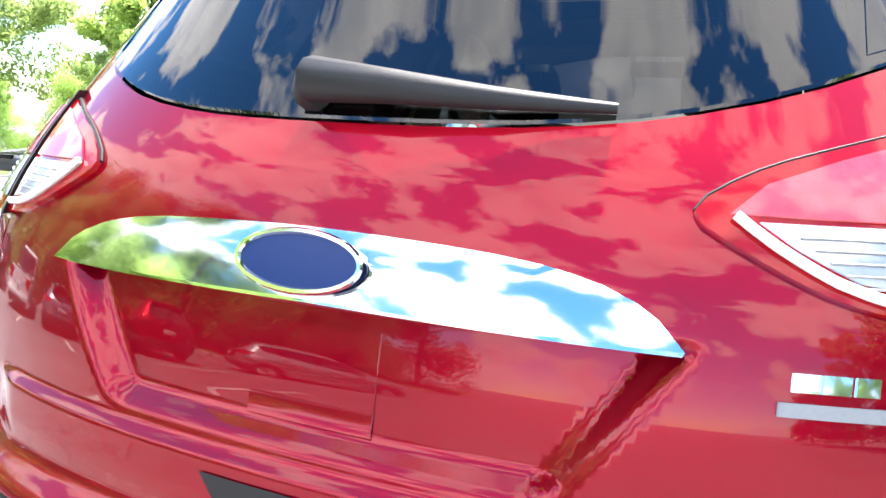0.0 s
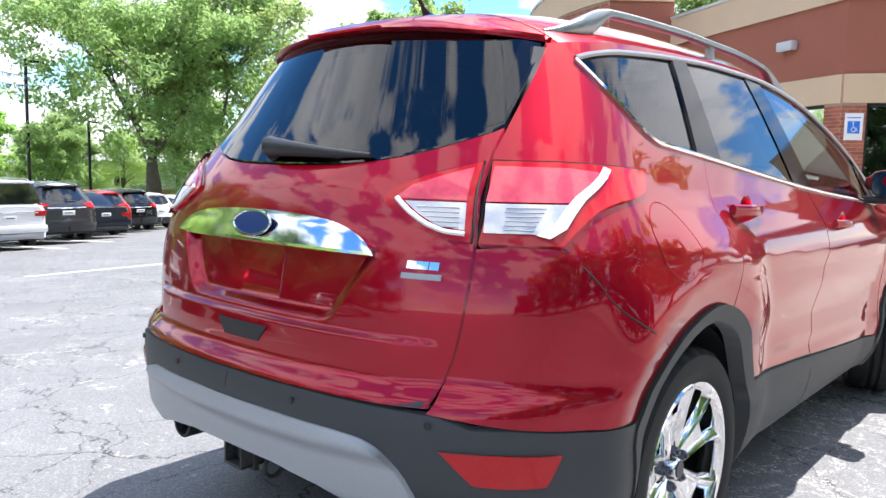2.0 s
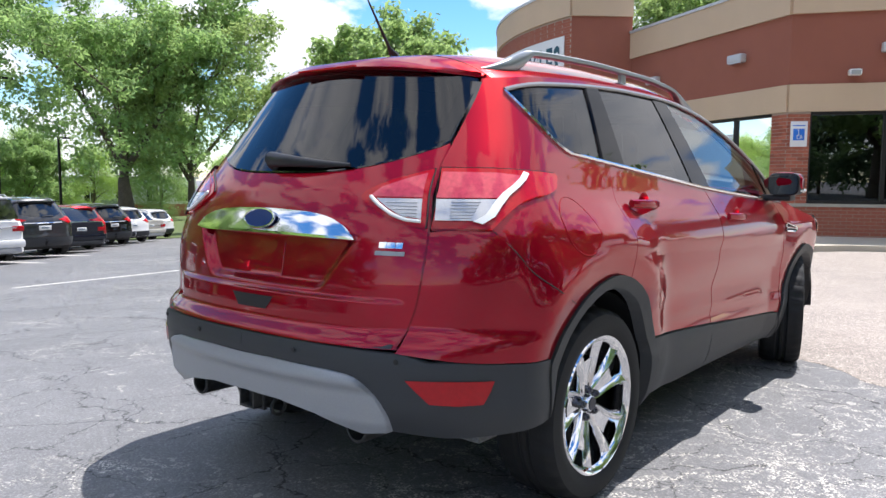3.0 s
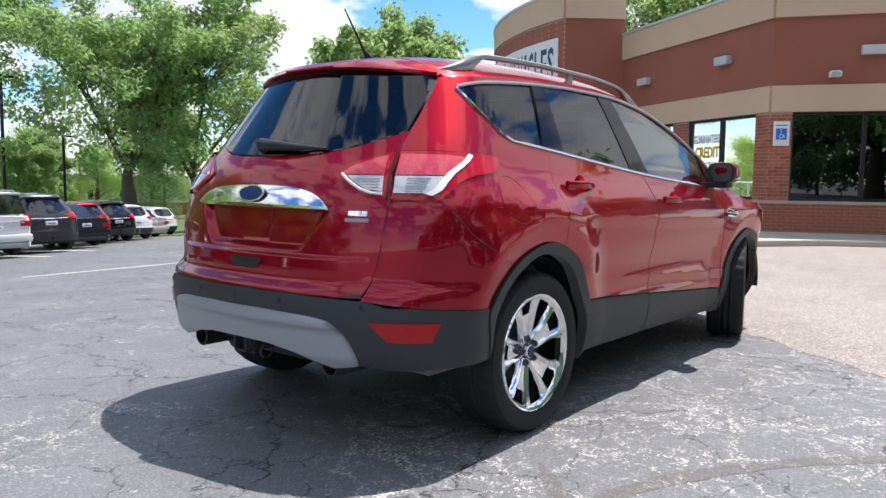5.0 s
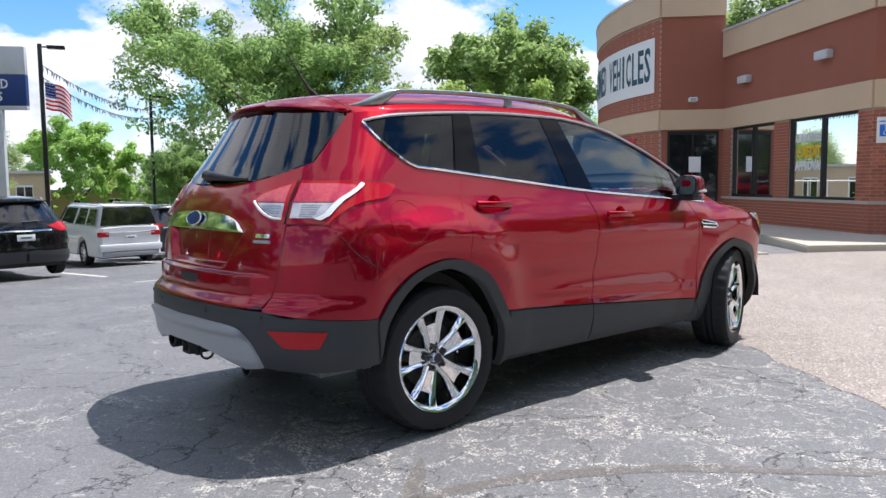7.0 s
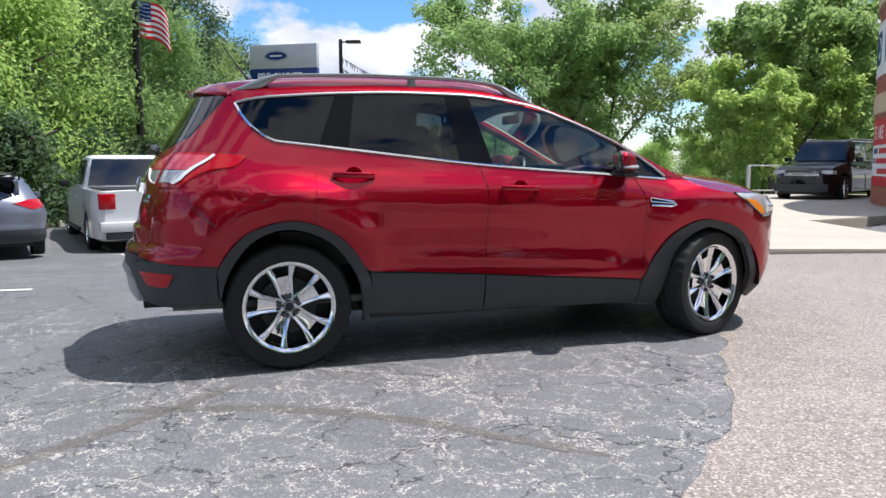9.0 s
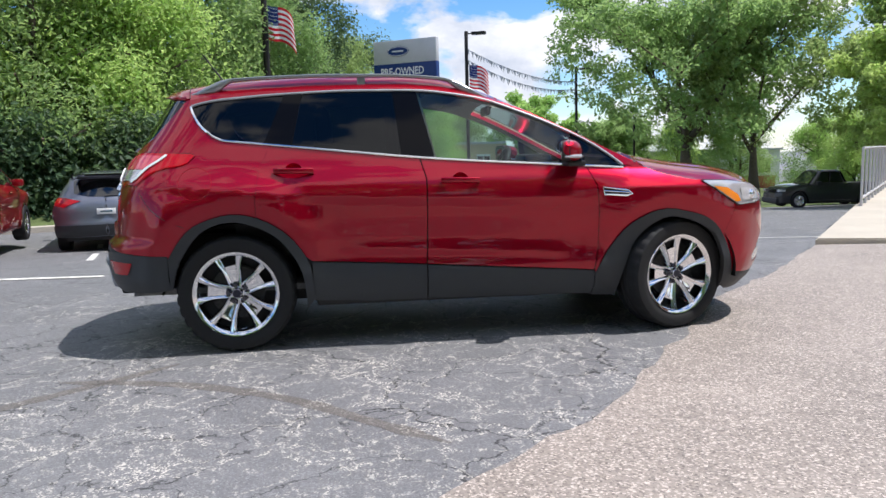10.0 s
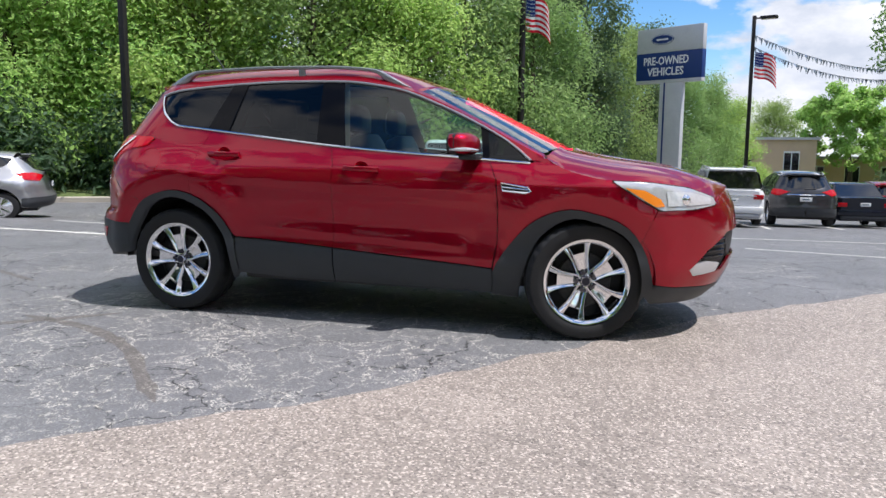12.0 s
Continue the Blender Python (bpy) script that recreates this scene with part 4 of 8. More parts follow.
    # rear lamp on the body
    tl = [(u_at(gate_y(0.998) + 0.004, 0.998), 0.998)] + LAMP_LO + lamp_top + [(u_at(gate_y(1.182) + 0.004, 1.182), 1.182)]
    tl_ob = panel("tail_lamp", tl, side, M["lamp_red"], 0.012, lip=0.03, step=0.03)
    lens = panel("lamp_lens", [(u_at(gate_y(1.022) + 0.014, 1.022), 1.022), (-0.660, 1.022), (-0.60, 1.050), (-0.555, 1.086), (u_at(gate_y(1.086) + 0.014, 1.086), 1.086)], side, M["lamp_clear"], 0.0165, lip=0.005, step=0.03, parent=tl_ob)
    panel("upper_lens", [(u_at(gate_y(1.090) + 0.014, 1.090), 1.090), (-0.552, 1.090), (-0.50, 1.112), (-0.445, 1.138), (-0.425, 1.160), (-0.52, 1.168), (u_at(gate_y(1.170) + 0.014, 1.170), 1.170)], side, M["lamp_pink"], 0.0165, lip=0.005, step=0.03, parent=tl_ob)
    for k in range(6):
        z = 1.030 + 0.0095 * k
        bm = bmesh.new()
        tube(bm, [skin(u, z, side, 0.0175) for u in (u_at(gate_y(z) + 0.05, z), u_at(gate_y(z) + 0.09, z), -0.70 + 0.012 * k)], 0.0016, 5)
        part("lens_rib", bm, M["silver_plastic"], lens)
    guide = curve([(-0.665, 1.013), (-0.61, 1.034), (-0.565, 1.066), (-0.515, 1.096), (-0.45, 1.124), (-0.405, 1.146), (-0.375, 1.166)], step=0.03)
    panel("light_guide", guide + [(u - 0.030 + 0.012 * i / len(guide), z + 0.007) for i, (u, z) in reversed(list(enumerate(guide)))], side, M["white"], 0.019, lip=0.004, step=0.03, parent=tl_ob)
    bm = bmesh.new()
    tube(bm, [skin(u, z, side, 0.004) for u, z in tl], 0.0035, 5, closed=True)
    part("lamp_gasket", bm, M["seal"], tl_ob)
    if side > 0:
        bm = bmesh.new()
        rows = [[rear_skin(side * (gate_y(z) + o), z, p) for o, p in ((-0.004, -0.02), (-0.004, 0.016 if side > 0 else 0.005), (0.006, 0.016 if side > 0 else 0.005), (0.008, 0.0))] for z in (0.995 + 0.02 * k for k in range(11))]
        ring_loft(bm, rows, closed=False, caps=False)
        part("lamp_housing", bm, M["black_plastic"], tl_ob)
    bm = bmesh.new()
    tube(bm, curve([skin(u, z, side, -0.0005) for u, z in ((-0.63, 0.992), (-0.555, 0.93), (-0.478, 0.863), (-0.37, 0.80), (-0.262, 0.748))], n=5), 0.0022, 5)
    part("panel_seam", bm, M["seal"], car)
    # wheel housings
    for wx in (0.0, 2.68):
        bm = bmesh.new()
        rows = []
        for k in range(19):
            a = math.pi * (-0.04 + 1.05 * k / 18)
            rows.append([Vector((wx + 0.425 * math.cos(a), side * y, 0.36 + 0.395 * math.sin(a))) for y in (0.48, 0.86)])
        ring_loft(bm, rows, closed=False, caps=False)
        rows = [[Vector((wx + r * math.cos(math.pi * (-0.04 + 1.05 * k / 18)), side * 0.48, 0.36 + r * 0.93 * math.sin(math.pi * (-0.04 + 1.05 * k / 18)))) for r in (0.02, 0.425)] for k in range(19)]
        ring_loft(bm, rows, closed=False, caps=False)
        part("wheel_housing", bm, M["black_plastic"], car)

# fuel flap
bm = region([(-0.195 + 0.092 * math.cos(a), 0.995 + 0.092 * math.sin(a)) for a in (2 * math.pi * k / 28 for k in range(28))], lambda u, z: skin(u, z, -1, 0.0012), 0.04, 0.004)
part("fuel_flap", bm, M["ruby"], car, angle=50)
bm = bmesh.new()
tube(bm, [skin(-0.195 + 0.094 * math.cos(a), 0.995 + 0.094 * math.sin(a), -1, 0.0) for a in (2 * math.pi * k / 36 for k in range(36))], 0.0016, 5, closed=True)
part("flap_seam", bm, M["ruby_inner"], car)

# roof, with the glass panel let in
glass_hi = lambda y: 1.536 - 0.044 * (abs(y) / 0.56) ** 2
spoiler_front = lambda y: -0.290 + 0.034 * min(1, abs(y) / 0.56) ** 4
roof_edge_r = [(x, -wrap_w(x)) for x in [-0.252, -0.22, -0.18, -0.14, -0.10, -0.05] + [0.1 * i for i in range(17)]]
roof_back = [(spoiler_front(y) + 0.004, y) for y in (0.54 - 0.0675 * i for i in range(17))]
roof_edge_l = [(x, -y) for x, y in roof_edge_r[::-1]]
sun_hole = [(0.22, -0.40), (1.22, -0.42), (1.27, -0.36), (1.28, 0.36), (1.22, 0.42), (0.22, 0.40)]
bm = region(roof_edge_r + [(1.64, -0.30), (1.66, 0.0), (1.64, 0.30)] + roof_edge_l + roof_back, lambda x, y: top_skin(x, y), 0.06, 0.02, lip_dir=(0, 0, -1), holes=(sun_hole,))
part("roof", bm, M["ruby"], car, angle=50)
roof_glass = part("roof_glass", region(sun_hole, lambda x, y: top_skin(x, y, -0.002), 0.12, 0.0), M["glass_roof"], car)
bm = bmesh.new()
tube(bm, [top_skin(x, y, -0.022) for x, y in ((0.24, -0.385), (1.21, -0.40), (1.255, -0.35), (1.262, 0.35), (1.21, 0.40), (0.24, 0.385))], 0.026, 8, closed=True)
part("roof_glass_frame", bm, M["black_plastic"], car)
bm = bmesh.new()
tube(bm, [top_skin(spoiler_front(y) + 0.001, y, -0.001) for y in (-0.562 + 0.0281 * i for i in range(41))], 0.0025, 5)
part("panel_seam", bm, M["seal"], car)
# windscreen and its pillars
ws = [(x, -(side_w(x, edge_z(x)) - 0.050)) for x in (1.63 + 0.08 * i for i in range(11))]
bm = region(ws + [(2.465, -0.4), (2.49, 0.0), (2.465, 0.4)] + [(x, -y) for x, y in ws[::-1]] + [(1.655, 0.3), (1.675, 0.0), (1.655, -0.3)], lambda x, y: top_skin(x, y, -0.003), 0.08, 0.0)
part("windscreen", bm, M["glass_screen"], car)
for side in (-1, 1):
    pl = [(x, side * side_w(x, edge_z(x))) for x in (1.60 + 0.084 * i for i in range(11))] + [(x, side * (side_w(x, edge_z(x)) - 0.053)) for x in (2.44 - 0.084 * i for i in range(11))]
    part("front_pillar", region(pl, lambda x, y: top_skin(x, y), 0.08, 0.02, lip_dir=(0, 0, -1)), M["ruby"], car)
    part("pillar_lining", region([(x, side * (side_w(x, edge_z(x)) - 0.004)) for x in (1.60 + 0.084 * i for i in range(11))] + [(x, side * (side_w(x, edge_z(x)) - 0.072)) for x in (2.44 - 0.084 * i for i in range(11))], lambda x, y: top_skin(x, y, -0.024), 0.08, 0.0), M["headliner"], car)
# bonnet
hood_r = [(x, -side_w(x, edge_z(x)) * (1 if x < F_START else max(0.05, 1 - ((x - F_START) / (nose_x(0.86) - F_START)) ** POW) ** (1 / POW))) for x in (2.46 + 0.08 * i for i in range(13))]
hood = hood_r + [(3.49, -0.2), (3.505, 0.0), (3.49, 0.2)] + [(x, -y) for x, y in hood_r[::-1]] + [(2.49, 0.4), (2.51, 0), (2.49, -0.4)]


def bonnet_skin(x, y):
    p = top_skin(x, y)
    e = side_w(x, edge_z(x)) * (1 if x < F_START else max(0.05, 1 - ((x - F_START) / (nose_x(0.86) - F_START)) ** POW) ** (1 / POW))
    t = min(1, abs(y) / max(e, 0.05))
    p.z = top_z(x) - drop(x) * t ** 4.5 + 0.014 * max(0, 1 - abs(abs(y) - 0.42) / 0.12)
    return p


part("bonnet", region(hood, bonnet_skin, 0.06, 0.02, lip_dir=(0, 0, -1)), M["ruby"], car, angle=60)
part("cowl", boxes(2.42, 2.53, -0.50, 0.50, 0.99, 1.05, 0.02), M["black_plastic"], car)


# front and rear bumpers go right round
def across(name, poly_right, material, push, lip, step, label=""):
    """A part that wraps one end of the car: the right half's outline, mirrored about the middle."""
    for side in (-1, 1):
        bm = region(poly_right, lambda u, z: skin(u, z, side, push), step, lip)
        ob = part(name, bm, material, car, label, angle=50)
    return ob


END_R = lambda z: rear_x(z) + R_LEN - WRAP_R + 0.0005
END_F = F_START + WRAP_F - 0.0005
fb = [(2.969, 0.570)] + [p for p in ARCH_F if 2.975 < p[0] < 3.036 and p[1] > 0.36] + [(3.040, 0.345), (3.2, 0.325), (3.5, 0.31), (END_F, 0.305), (END_F, 0.47), (3.74, 0.47), (3.62, 0.395), (3.34, 0.375), (3.29, 0.42), (3.42, 0.53), (3.62, 0.625), (END_F, 0.64), (END_F, 0.868), (3.75, 0.858), (3.60, 0.838), (3.515, 0.80), (3.30, 0.770), (3.068, 0.768), (3.024, 0.70)]
across("front_bumper", fb, M["ruby"], 0.0, 0.014, 0.05)
across("front_valance", [(3.04, 0.338), (3.2, 0.318), (3.5, 0.303), (END_F, 0.298), (END_F, 0.21), (3.4, 0.21), (3.1, 0.22), (3.04, 0.26)], M["clad"], 0.0, 0.03, 0.06)
across("fog_surround", [(3.28, 0.42), (3.33, 0.365), (3.62, 0.385), (3.74, 0.465), (3.62, 0.635), (3.42, 0.54)], M["black_plastic"], -0.025, 0.0, 0.05)
across("fog_lamp", [(3.30, 0.425), (3.34, 0.382), (3.56, 0.392), (3.585, 0.44), (3.44, 0.462), (3.33, 0.455)], M["lamp_clear"], -0.004, 0.02, 0.04)
for side in (-1, 1):
    for k in range(4):
        z = 0.485 + 0.034 * k
        bm = bmesh.new()
        tube(bm, [skin(u, z, side, -0.016) for u in (3.39 + 0.048 * k, 3.50 + 0.03 * k, 3.63)], 0.006, 6)
        part("fog_louvre", bm, M["black_gloss"], car)
across("grille", [(3.73, 0.46), (END_F, 0.46), (END_F, 0.65), (3.61, 0.635)], M["black_plastic"], -0.02, 0.0, 0.06)
# rear bumper: grey shell, silver skid, reflectors
side_top = [(-0.372, 0.582), (-0.6, 0.592), (-0.78, 0.602)]
skid_edge = curve([(0.30, 0.560), (0.41, 0.556), (0.487, 0.542), (0.551, 0.489), (0.583, 0.426), (0.580, 0.375)], step=0.02)
rb = [(-0.36, 0.385), (-0.372, 0.45)] + side_top + [(u_at(0.70, 0.600), 0.600), (u_at(0.63, 0.622), 0.622), (u_at(0.3, 0.632), 0.632), (END_R(0.632), 0.632), (END_R(0.60), 0.60), (END_R(0.56), 0.56),
      (u_at(0.15, 0.564), 0.564)] + [(u_at(y, z), z) for y, z in skid_edge] + [(u_at(0.72, 0.362), 0.362), (-0.6, 0.368)]
across("rear_bumper", rb, M["clad"], 0.006, 0.04, 0.05)
sk = [(-y, z) for y, z in [(0.15, 0.561)] + [(y - 0.003, z - 0.003) for y, z in skid_edge] + [(0.49, 0.358), (0.42, 0.378), (0.33, 0.405), (0.18, 0.425)]]
sk = sk + [(0.0, 0.428)] + [(-y, z) for y, z in sk[::-1]] + [(0.0, 0.561)]
part("skid_plate", region(sk, lambda s_, z: rear_skin(s_, z, 0.008 + 0.016 * ease((0.562 - z) / 0.03) - 0.012 * ease((0.525 - z) / 0.03) + 0.01 * ease((0.44 - z) / 0.05)), 0.025, 0.04, lip_dir=(1, 0, 0)), M["silver_plastic"], car, "silver plastic skid panel", angle=50)
for side in (-1, 1):
    rf = [(-0.945, 0.547), (-0.80, 0.548), (-0.634, 0.545), (-0.655, 0.51), (-0.684, 0.477), (-0.78, 0.474), (-0.868, 0.477), (-0.905, 0.51)]
    panel("reflector", rf, side, M["lamp_red"], 0.012, lip=0.012, step=0.03)
for sy in (-0.26, 0.26, -0.62, 0.62):
    bm = bmesh.new()
    p = rear_skin(sy, 0.602, 0.008)
    lathe(bm, [(0.0, 0.002), (0.008, 0.002), (0.009, 0.0)], 14, Matrix.Translation(p) @ Matrix.Rotation(radians(-90), 4, "Y"))
    part("parking_sensor", bm, M["black_plastic"], car)
# bumper top shelf
bm = bmesh.new()
rows = []
for k in range(25):
    y = -0.60 + 1.2 * k / 24
    a = rear_skin(y, 0.638, 0.006)
    rows.append([a, Vector((a.x + 0.012, y, 0.650)), Vector((-0.72 + 0.10 * abs(y / 0.6) ** 3, y, 0.655)), Vector((-0.655 + 0.10 * abs(y / 0.6) ** 3, y, 0.662))])
ring_loft(bm, rows, closed=False, caps=False)
part("bumper_step", bm, M["clad"], car, "scuffed dark plastic bumper step")
# exhausts, hitch
for y in (-0.435, 0.425):
    bm = bmesh.new()
    lathe(bm, [(0.036, 0.16), (0.036, 0.002), (0.042, 0.0), (0.046, 0.004), (0.046, 0.20)], 24, Matrix.Translation((-0.765, y, 0.352)) @ Matrix.Rotation(radians(90), 4, "Y"))
    part("exhaust_tip", bm, M["dark_metal"], car)
bm = bmesh.new()
for z0, z1, y0, y1 in ((0.372, 0.380, -0.04, 0.04), (0.308, 0.316, -0.04, 0.04), (0.308, 0.38, -0.04, -0.032), (0.308, 0.38, 0.032, 0.04)):
    box(bm, -0.86, -0.55, y0, y1, z0 + 0.052, z1 + 0.052, 0.002)
box(bm, -0.825, -0.81, -0.05, 0.05, 0.350, 0.442, 0.003)
box(bm, -0.66, -0.60, -0.55, 0.55, 0.34, 0.40, 0.008)
for y in (-0.085, 0.085):
    tube(bm, [Vector((-0.79 + 0.03 * math.cos(a), y, 0.365 + 0.028 * math.sin(a))) for a in (2 * math.pi * k / 12 for k in range(12))], 0.006, 6, closed=True)
part("tow_hitch", bm, M["dark_metal"], car)
# underside
bm = bmesh.new()
box(bm, 0.10, 3.3, -0.47, 0.47, 0.22, 0.34, 0.03)
box(bm, -0.60, 0.3, -0.60, 0.60, 0.40, 0.46, 0.03)
box(bm, -0.58, -0.28, -0.36, 0.30, 0.27, 0.42, 0.06)
box(bm, 0.46, 2.2, -0.80, 0.80, 0.235, 0.33, 0.02)
part("underside", bm, M["black_plastic"], car)
# aerial
bm = bmesh.new()
tube(bm, [(-0.10, 0.0, 1.60), (-0.115, 0.0, 1.642), (-0.145, 0.0, 1.668), (-0.27, 0.0, 1.84)], [0.030, 0.020, 0.007, 0.003], 8)
part("aerial", bm, M["black_plastic"], car)
# seams between panels are dark: a liner just inside the skin
for side in (-1, 1):
    ln = [(0.02, 0.83), (0.40, 0.62), (0.5, 0.30), (2.1, 0.26), (2.25, 0.55), (2.30, 0.72), (2.30, 0.98)] + along(lambda x: BELT(x) - 0.025, 2.1, 0.1, 0.2)
    panel("seam_liner", ln, side, M["black_plastic"], -0.03, lip=0.0, step=0.1)


# wheels
def wheel(m):
    w = new("wheel")
    w.parent = car
    w.matrix_local = m
    R = 0.346
    bm = bmesh.new()
    prof = [(0.242, -0.10), (0.258, -0.112), (0.292, -0.119), (0.325, -0.115), (0.340, -0.100)]
    for g in (-0.06, -0.02, 0.02, 0.06):
        prof += [(R, g - 0.014), (R - 0.009, g - 0.005), (R - 0.009, g + 0.005), (R, g + 0.014)] if abs(g) < 0.05 else [(R - 0.002, g - 0.02), (R - 0.001, g + 0.012)]
    prof += [(0.340, 0.100), (0.325, 0.115), (0.292, 0.119), (0.262, 0.114), (0.250, 0.104)]
    seg = 120
    lathe(bm, prof, seg)
    bm.verts.ensure_lookup_table()
    for row, (r, h) in enumerate(prof):
        if 0.05 < abs(h) < 0.108 and r > 0.33:
            for k in range(seg):
                if (k + (2 if h > 0 else 0)) % 4 == 0:
                    v = bm.verts[row * seg + k]
                    v.co.x, v.co.y = v.co.x * 0.972, v.co.y * 0.972
    part("tyre", bm, M["rubber"], w)
    bm = bmesh.new()
    lathe(bm, [(0.238, -0.10), (0.243, 0.0), (0.224, 0.055), (0.226, 0.094), (0.238, 0.109), (0.250, 0.113), (0.255, 0.106)], 60)
    lathe(bm, [(0.0, 0.082), (0.026, 0.082), (0.031, 0.076), (0.034, 0.055), (0.066, 0.050), (0.072, 0.03)], 30)
    for k in range(5):
        a = radians(72 * k)
        c, n = Vector((math.cos(a), math.sin(a), 0)), Vector((-math.sin(a), math.cos(a), 0))
        up = Vector((0, 0, 1))
        for s in (-1, 1):
            rows = []
            for r, off, wd, h in ((0.040, 0.018, 0.012, 0.064), (0.075, 0.028, 0.0130, 0.073), (0.115, 0.035, 0.0140, 0.081), (0.15, 0.042, 0.0150, 0.088), (0.18, 0.051, 0.0165, 0.093), (0.21, 0.062, 0.0190, 0.098), (0.236, 0.076, 0.0235, 0.103)):
                p = c * math.sqrt(max(0, r * r - off * off)) + n * s * off
                rows.append([p + n * wd * 1.35 + up * (h - 0.022), p + n * wd * 0.8 + up * (h - 0.008), p + n * wd * s * 0.15 + up * h, p - n * wd * 0.8 + up * (h - 0.008), p - n * wd * 1.35 + up * (h - 0.022), p - n * wd + up * (h - 0.06), p + n * wd + up * (h - 0.06)])
            ring_loft(bm, rows)
        rows = []
        for r, wd, h in ((0.040, 0.018, 0.060), (0.075, 0.030, 0.064), (0.115, 0.036, 0.070), (0.150, 0.042, 0.077), (0.168, 0.047, 0.079), (0.172, 0.047, 0.055)):
            rows.append([c * r + n * wd + up * h, c * r + up * (h - 0.004), c * r - n * wd + up * h, c * r - n * wd + up * (h - 0.02), c * r + n * wd + up * (h - 0.02)])
        ring_loft(bm, rows)
    rim = part("rim", bm, M["rim"], w, "bright chrome five-spoke rim")
    for k in range(5):
        a = radians(72 * k)
        bm = bmesh.new()
        lathe(bm, [(0.0, 0.086), (0.006, 0.086), (0.0065, 0.080), (0.0115, 0.080), (0.0145, 0.074), (0.0145, 0.05)], 12, Matrix.Translation((0.052 * math.cos(a), 0.052 * math.sin(a), 0)))
        part("wheel_nut", bm, M["dark_chrome"], rim)
    bm = bmesh.new()
    lathe(bm, [(0.0, 0.0855), (0.023, 0.0855), (0.025, 0.082)], 24)
    part("centre_cap", bm, M["navy_cap"], rim, "dark blue centre cap")
    bm = bmesh.new()
    lathe(bm, [(0.05, 0.02), (0.155, 0.02), (0.16, 0.012), (0.16, -0.005), (0.05, -0.005)], 40)
    part("brake_disc", bm, M["dark_metal"], w)
    bm = bmesh.new()
    lathe(bm, [(0.0, -0.05), (0.236, -0.05)], 40)
    part("backplate", bm, M["black_plastic"], w)
    return w


STEER = 17.0
for side, ry in ((-1, 90), (1, -90)):
    wheel(Matrix.Translation((0, side * 0.782, 0.345)) @ Matrix.Rotation(radians(-side * 90), 4, "X") @ Matrix.Rotation(radians(29), 4, "Z"))
    wheel(Matrix.Translation((2.69, side * 0.775, 0.345)) @ Matrix.Rotation(radians(STEER), 4, "Z") @ Matrix.Rotation(radians(-side * 90), 4, "X") @ Matrix.Rotation(radians(33), 4, "Z"))

for y0, y1, z, dx, dy in ((0.20, 0.27, 0.655, 0.06, 0.03), (0.08, 0.17, 0.654, 0.05, 0.05)):
    bm = bmesh.new()
    n = 7
    rows = []
    for k in range(n):
        t = k / (n - 1)
        y = y0 + (y1 - y0) * t
        x = rear_skin(y, 0.638, 0.012).x + dx + dy * t if dx else rear_skin(y, z, 0.0125).x
        w = 0.006 * math.sin(math.pi * (0.1 + 0.8 * t)) + 0.001
        zz = z + (0.0025 if dx else 0)
        rows.append([Vector((x, y, zz)), Vector((x + (w if dx else 0.001), y + 0.003, zz + (0.0005 if dx else w * 1.6)))])
    ring_loft(bm, rows, closed=False, caps=False)
    part("scuff_mark", bm, M["white"] if not dx else M["silver_plastic"], car)

# ---- liftgate, closed ----
HINGE = Vector((-0.25, 0.0, 1.56))
gate = new("liftgate")
gate.parent = car
gate.location = HINGE
gate["label"] = "closed ruby red liftgate with tinted window"


def gate_part(name, bm, material, parent=None, label="", angle=50):
    """A part of the gate, whose origin is its hinge line."""
    bm.transform(Matrix.Translation(-HINGE))
    return part(name, bm, material, parent or gate, label, angle=angle)


def gate_skin(s, z, push=0.0):
    """Outer skin of the gate with the number-plate bay pressed in."""
    p = rear_skin(s, z, push)
    edge_s = 0.262 + 0.11 * (z - 0.80) / 0.156
    b = ease(1 - (abs(s) - edge_s) / 0.055) * ease((z - 0.782) / 0.035) * ease((0.972 - z) / 0.02)
    t = ease((0.779 - z) / 0.014)
    lip = 0.020 * t * (1 - 0.6 * ease((0.73 - z) / 0.09)) * (1 - ease((abs(s) - 0.50) / 0.11))
    p.x += 0.036 * b - lip
    return p


def gate_outline(z0, z1, inset):
    n = max(2, int((z1 - z0) / 0.05))
    zs = [z0 + (z1 - z0) * i / n for i in range(n + 1)]
    return [(-(gate_y(z) - inset), z) for z in zs], [((gate_y(z) - inset), z) for z in zs[::-1]]


glass_lo = lambda y: 1.166 + 0.079 * (abs(y) / 0.555) ** 3.2
r_side, l_side = gate_outline(0.636, 1.262, 0.003)
across_y = [-0.57 + 0.06 * i for i in range(20)]
low = r_side + [(y, glass_lo(y) - 0.004) for y in across_y] + l_side + [(0.3, 0.637), (0, 0.638), (-0.3, 0.637)]
gate_part("gate_panel", region(low, gate_skin, 0.010, 0.03, step_v=0.007), M["ruby"])
r_side, l_side = gate_outline(1.272, 1.488, 0.006)
gl = r_side + [(y, glass_hi(y)) for y in across_y[1:-1]] + l_side + [(-y, glass_lo(y) + 0.004) for y in across_y]
gate_part("rear_window", region(gl, lambda s, z: rear_skin(s, z, 0.002), 0.04, 0.008), M["glass_rear"])
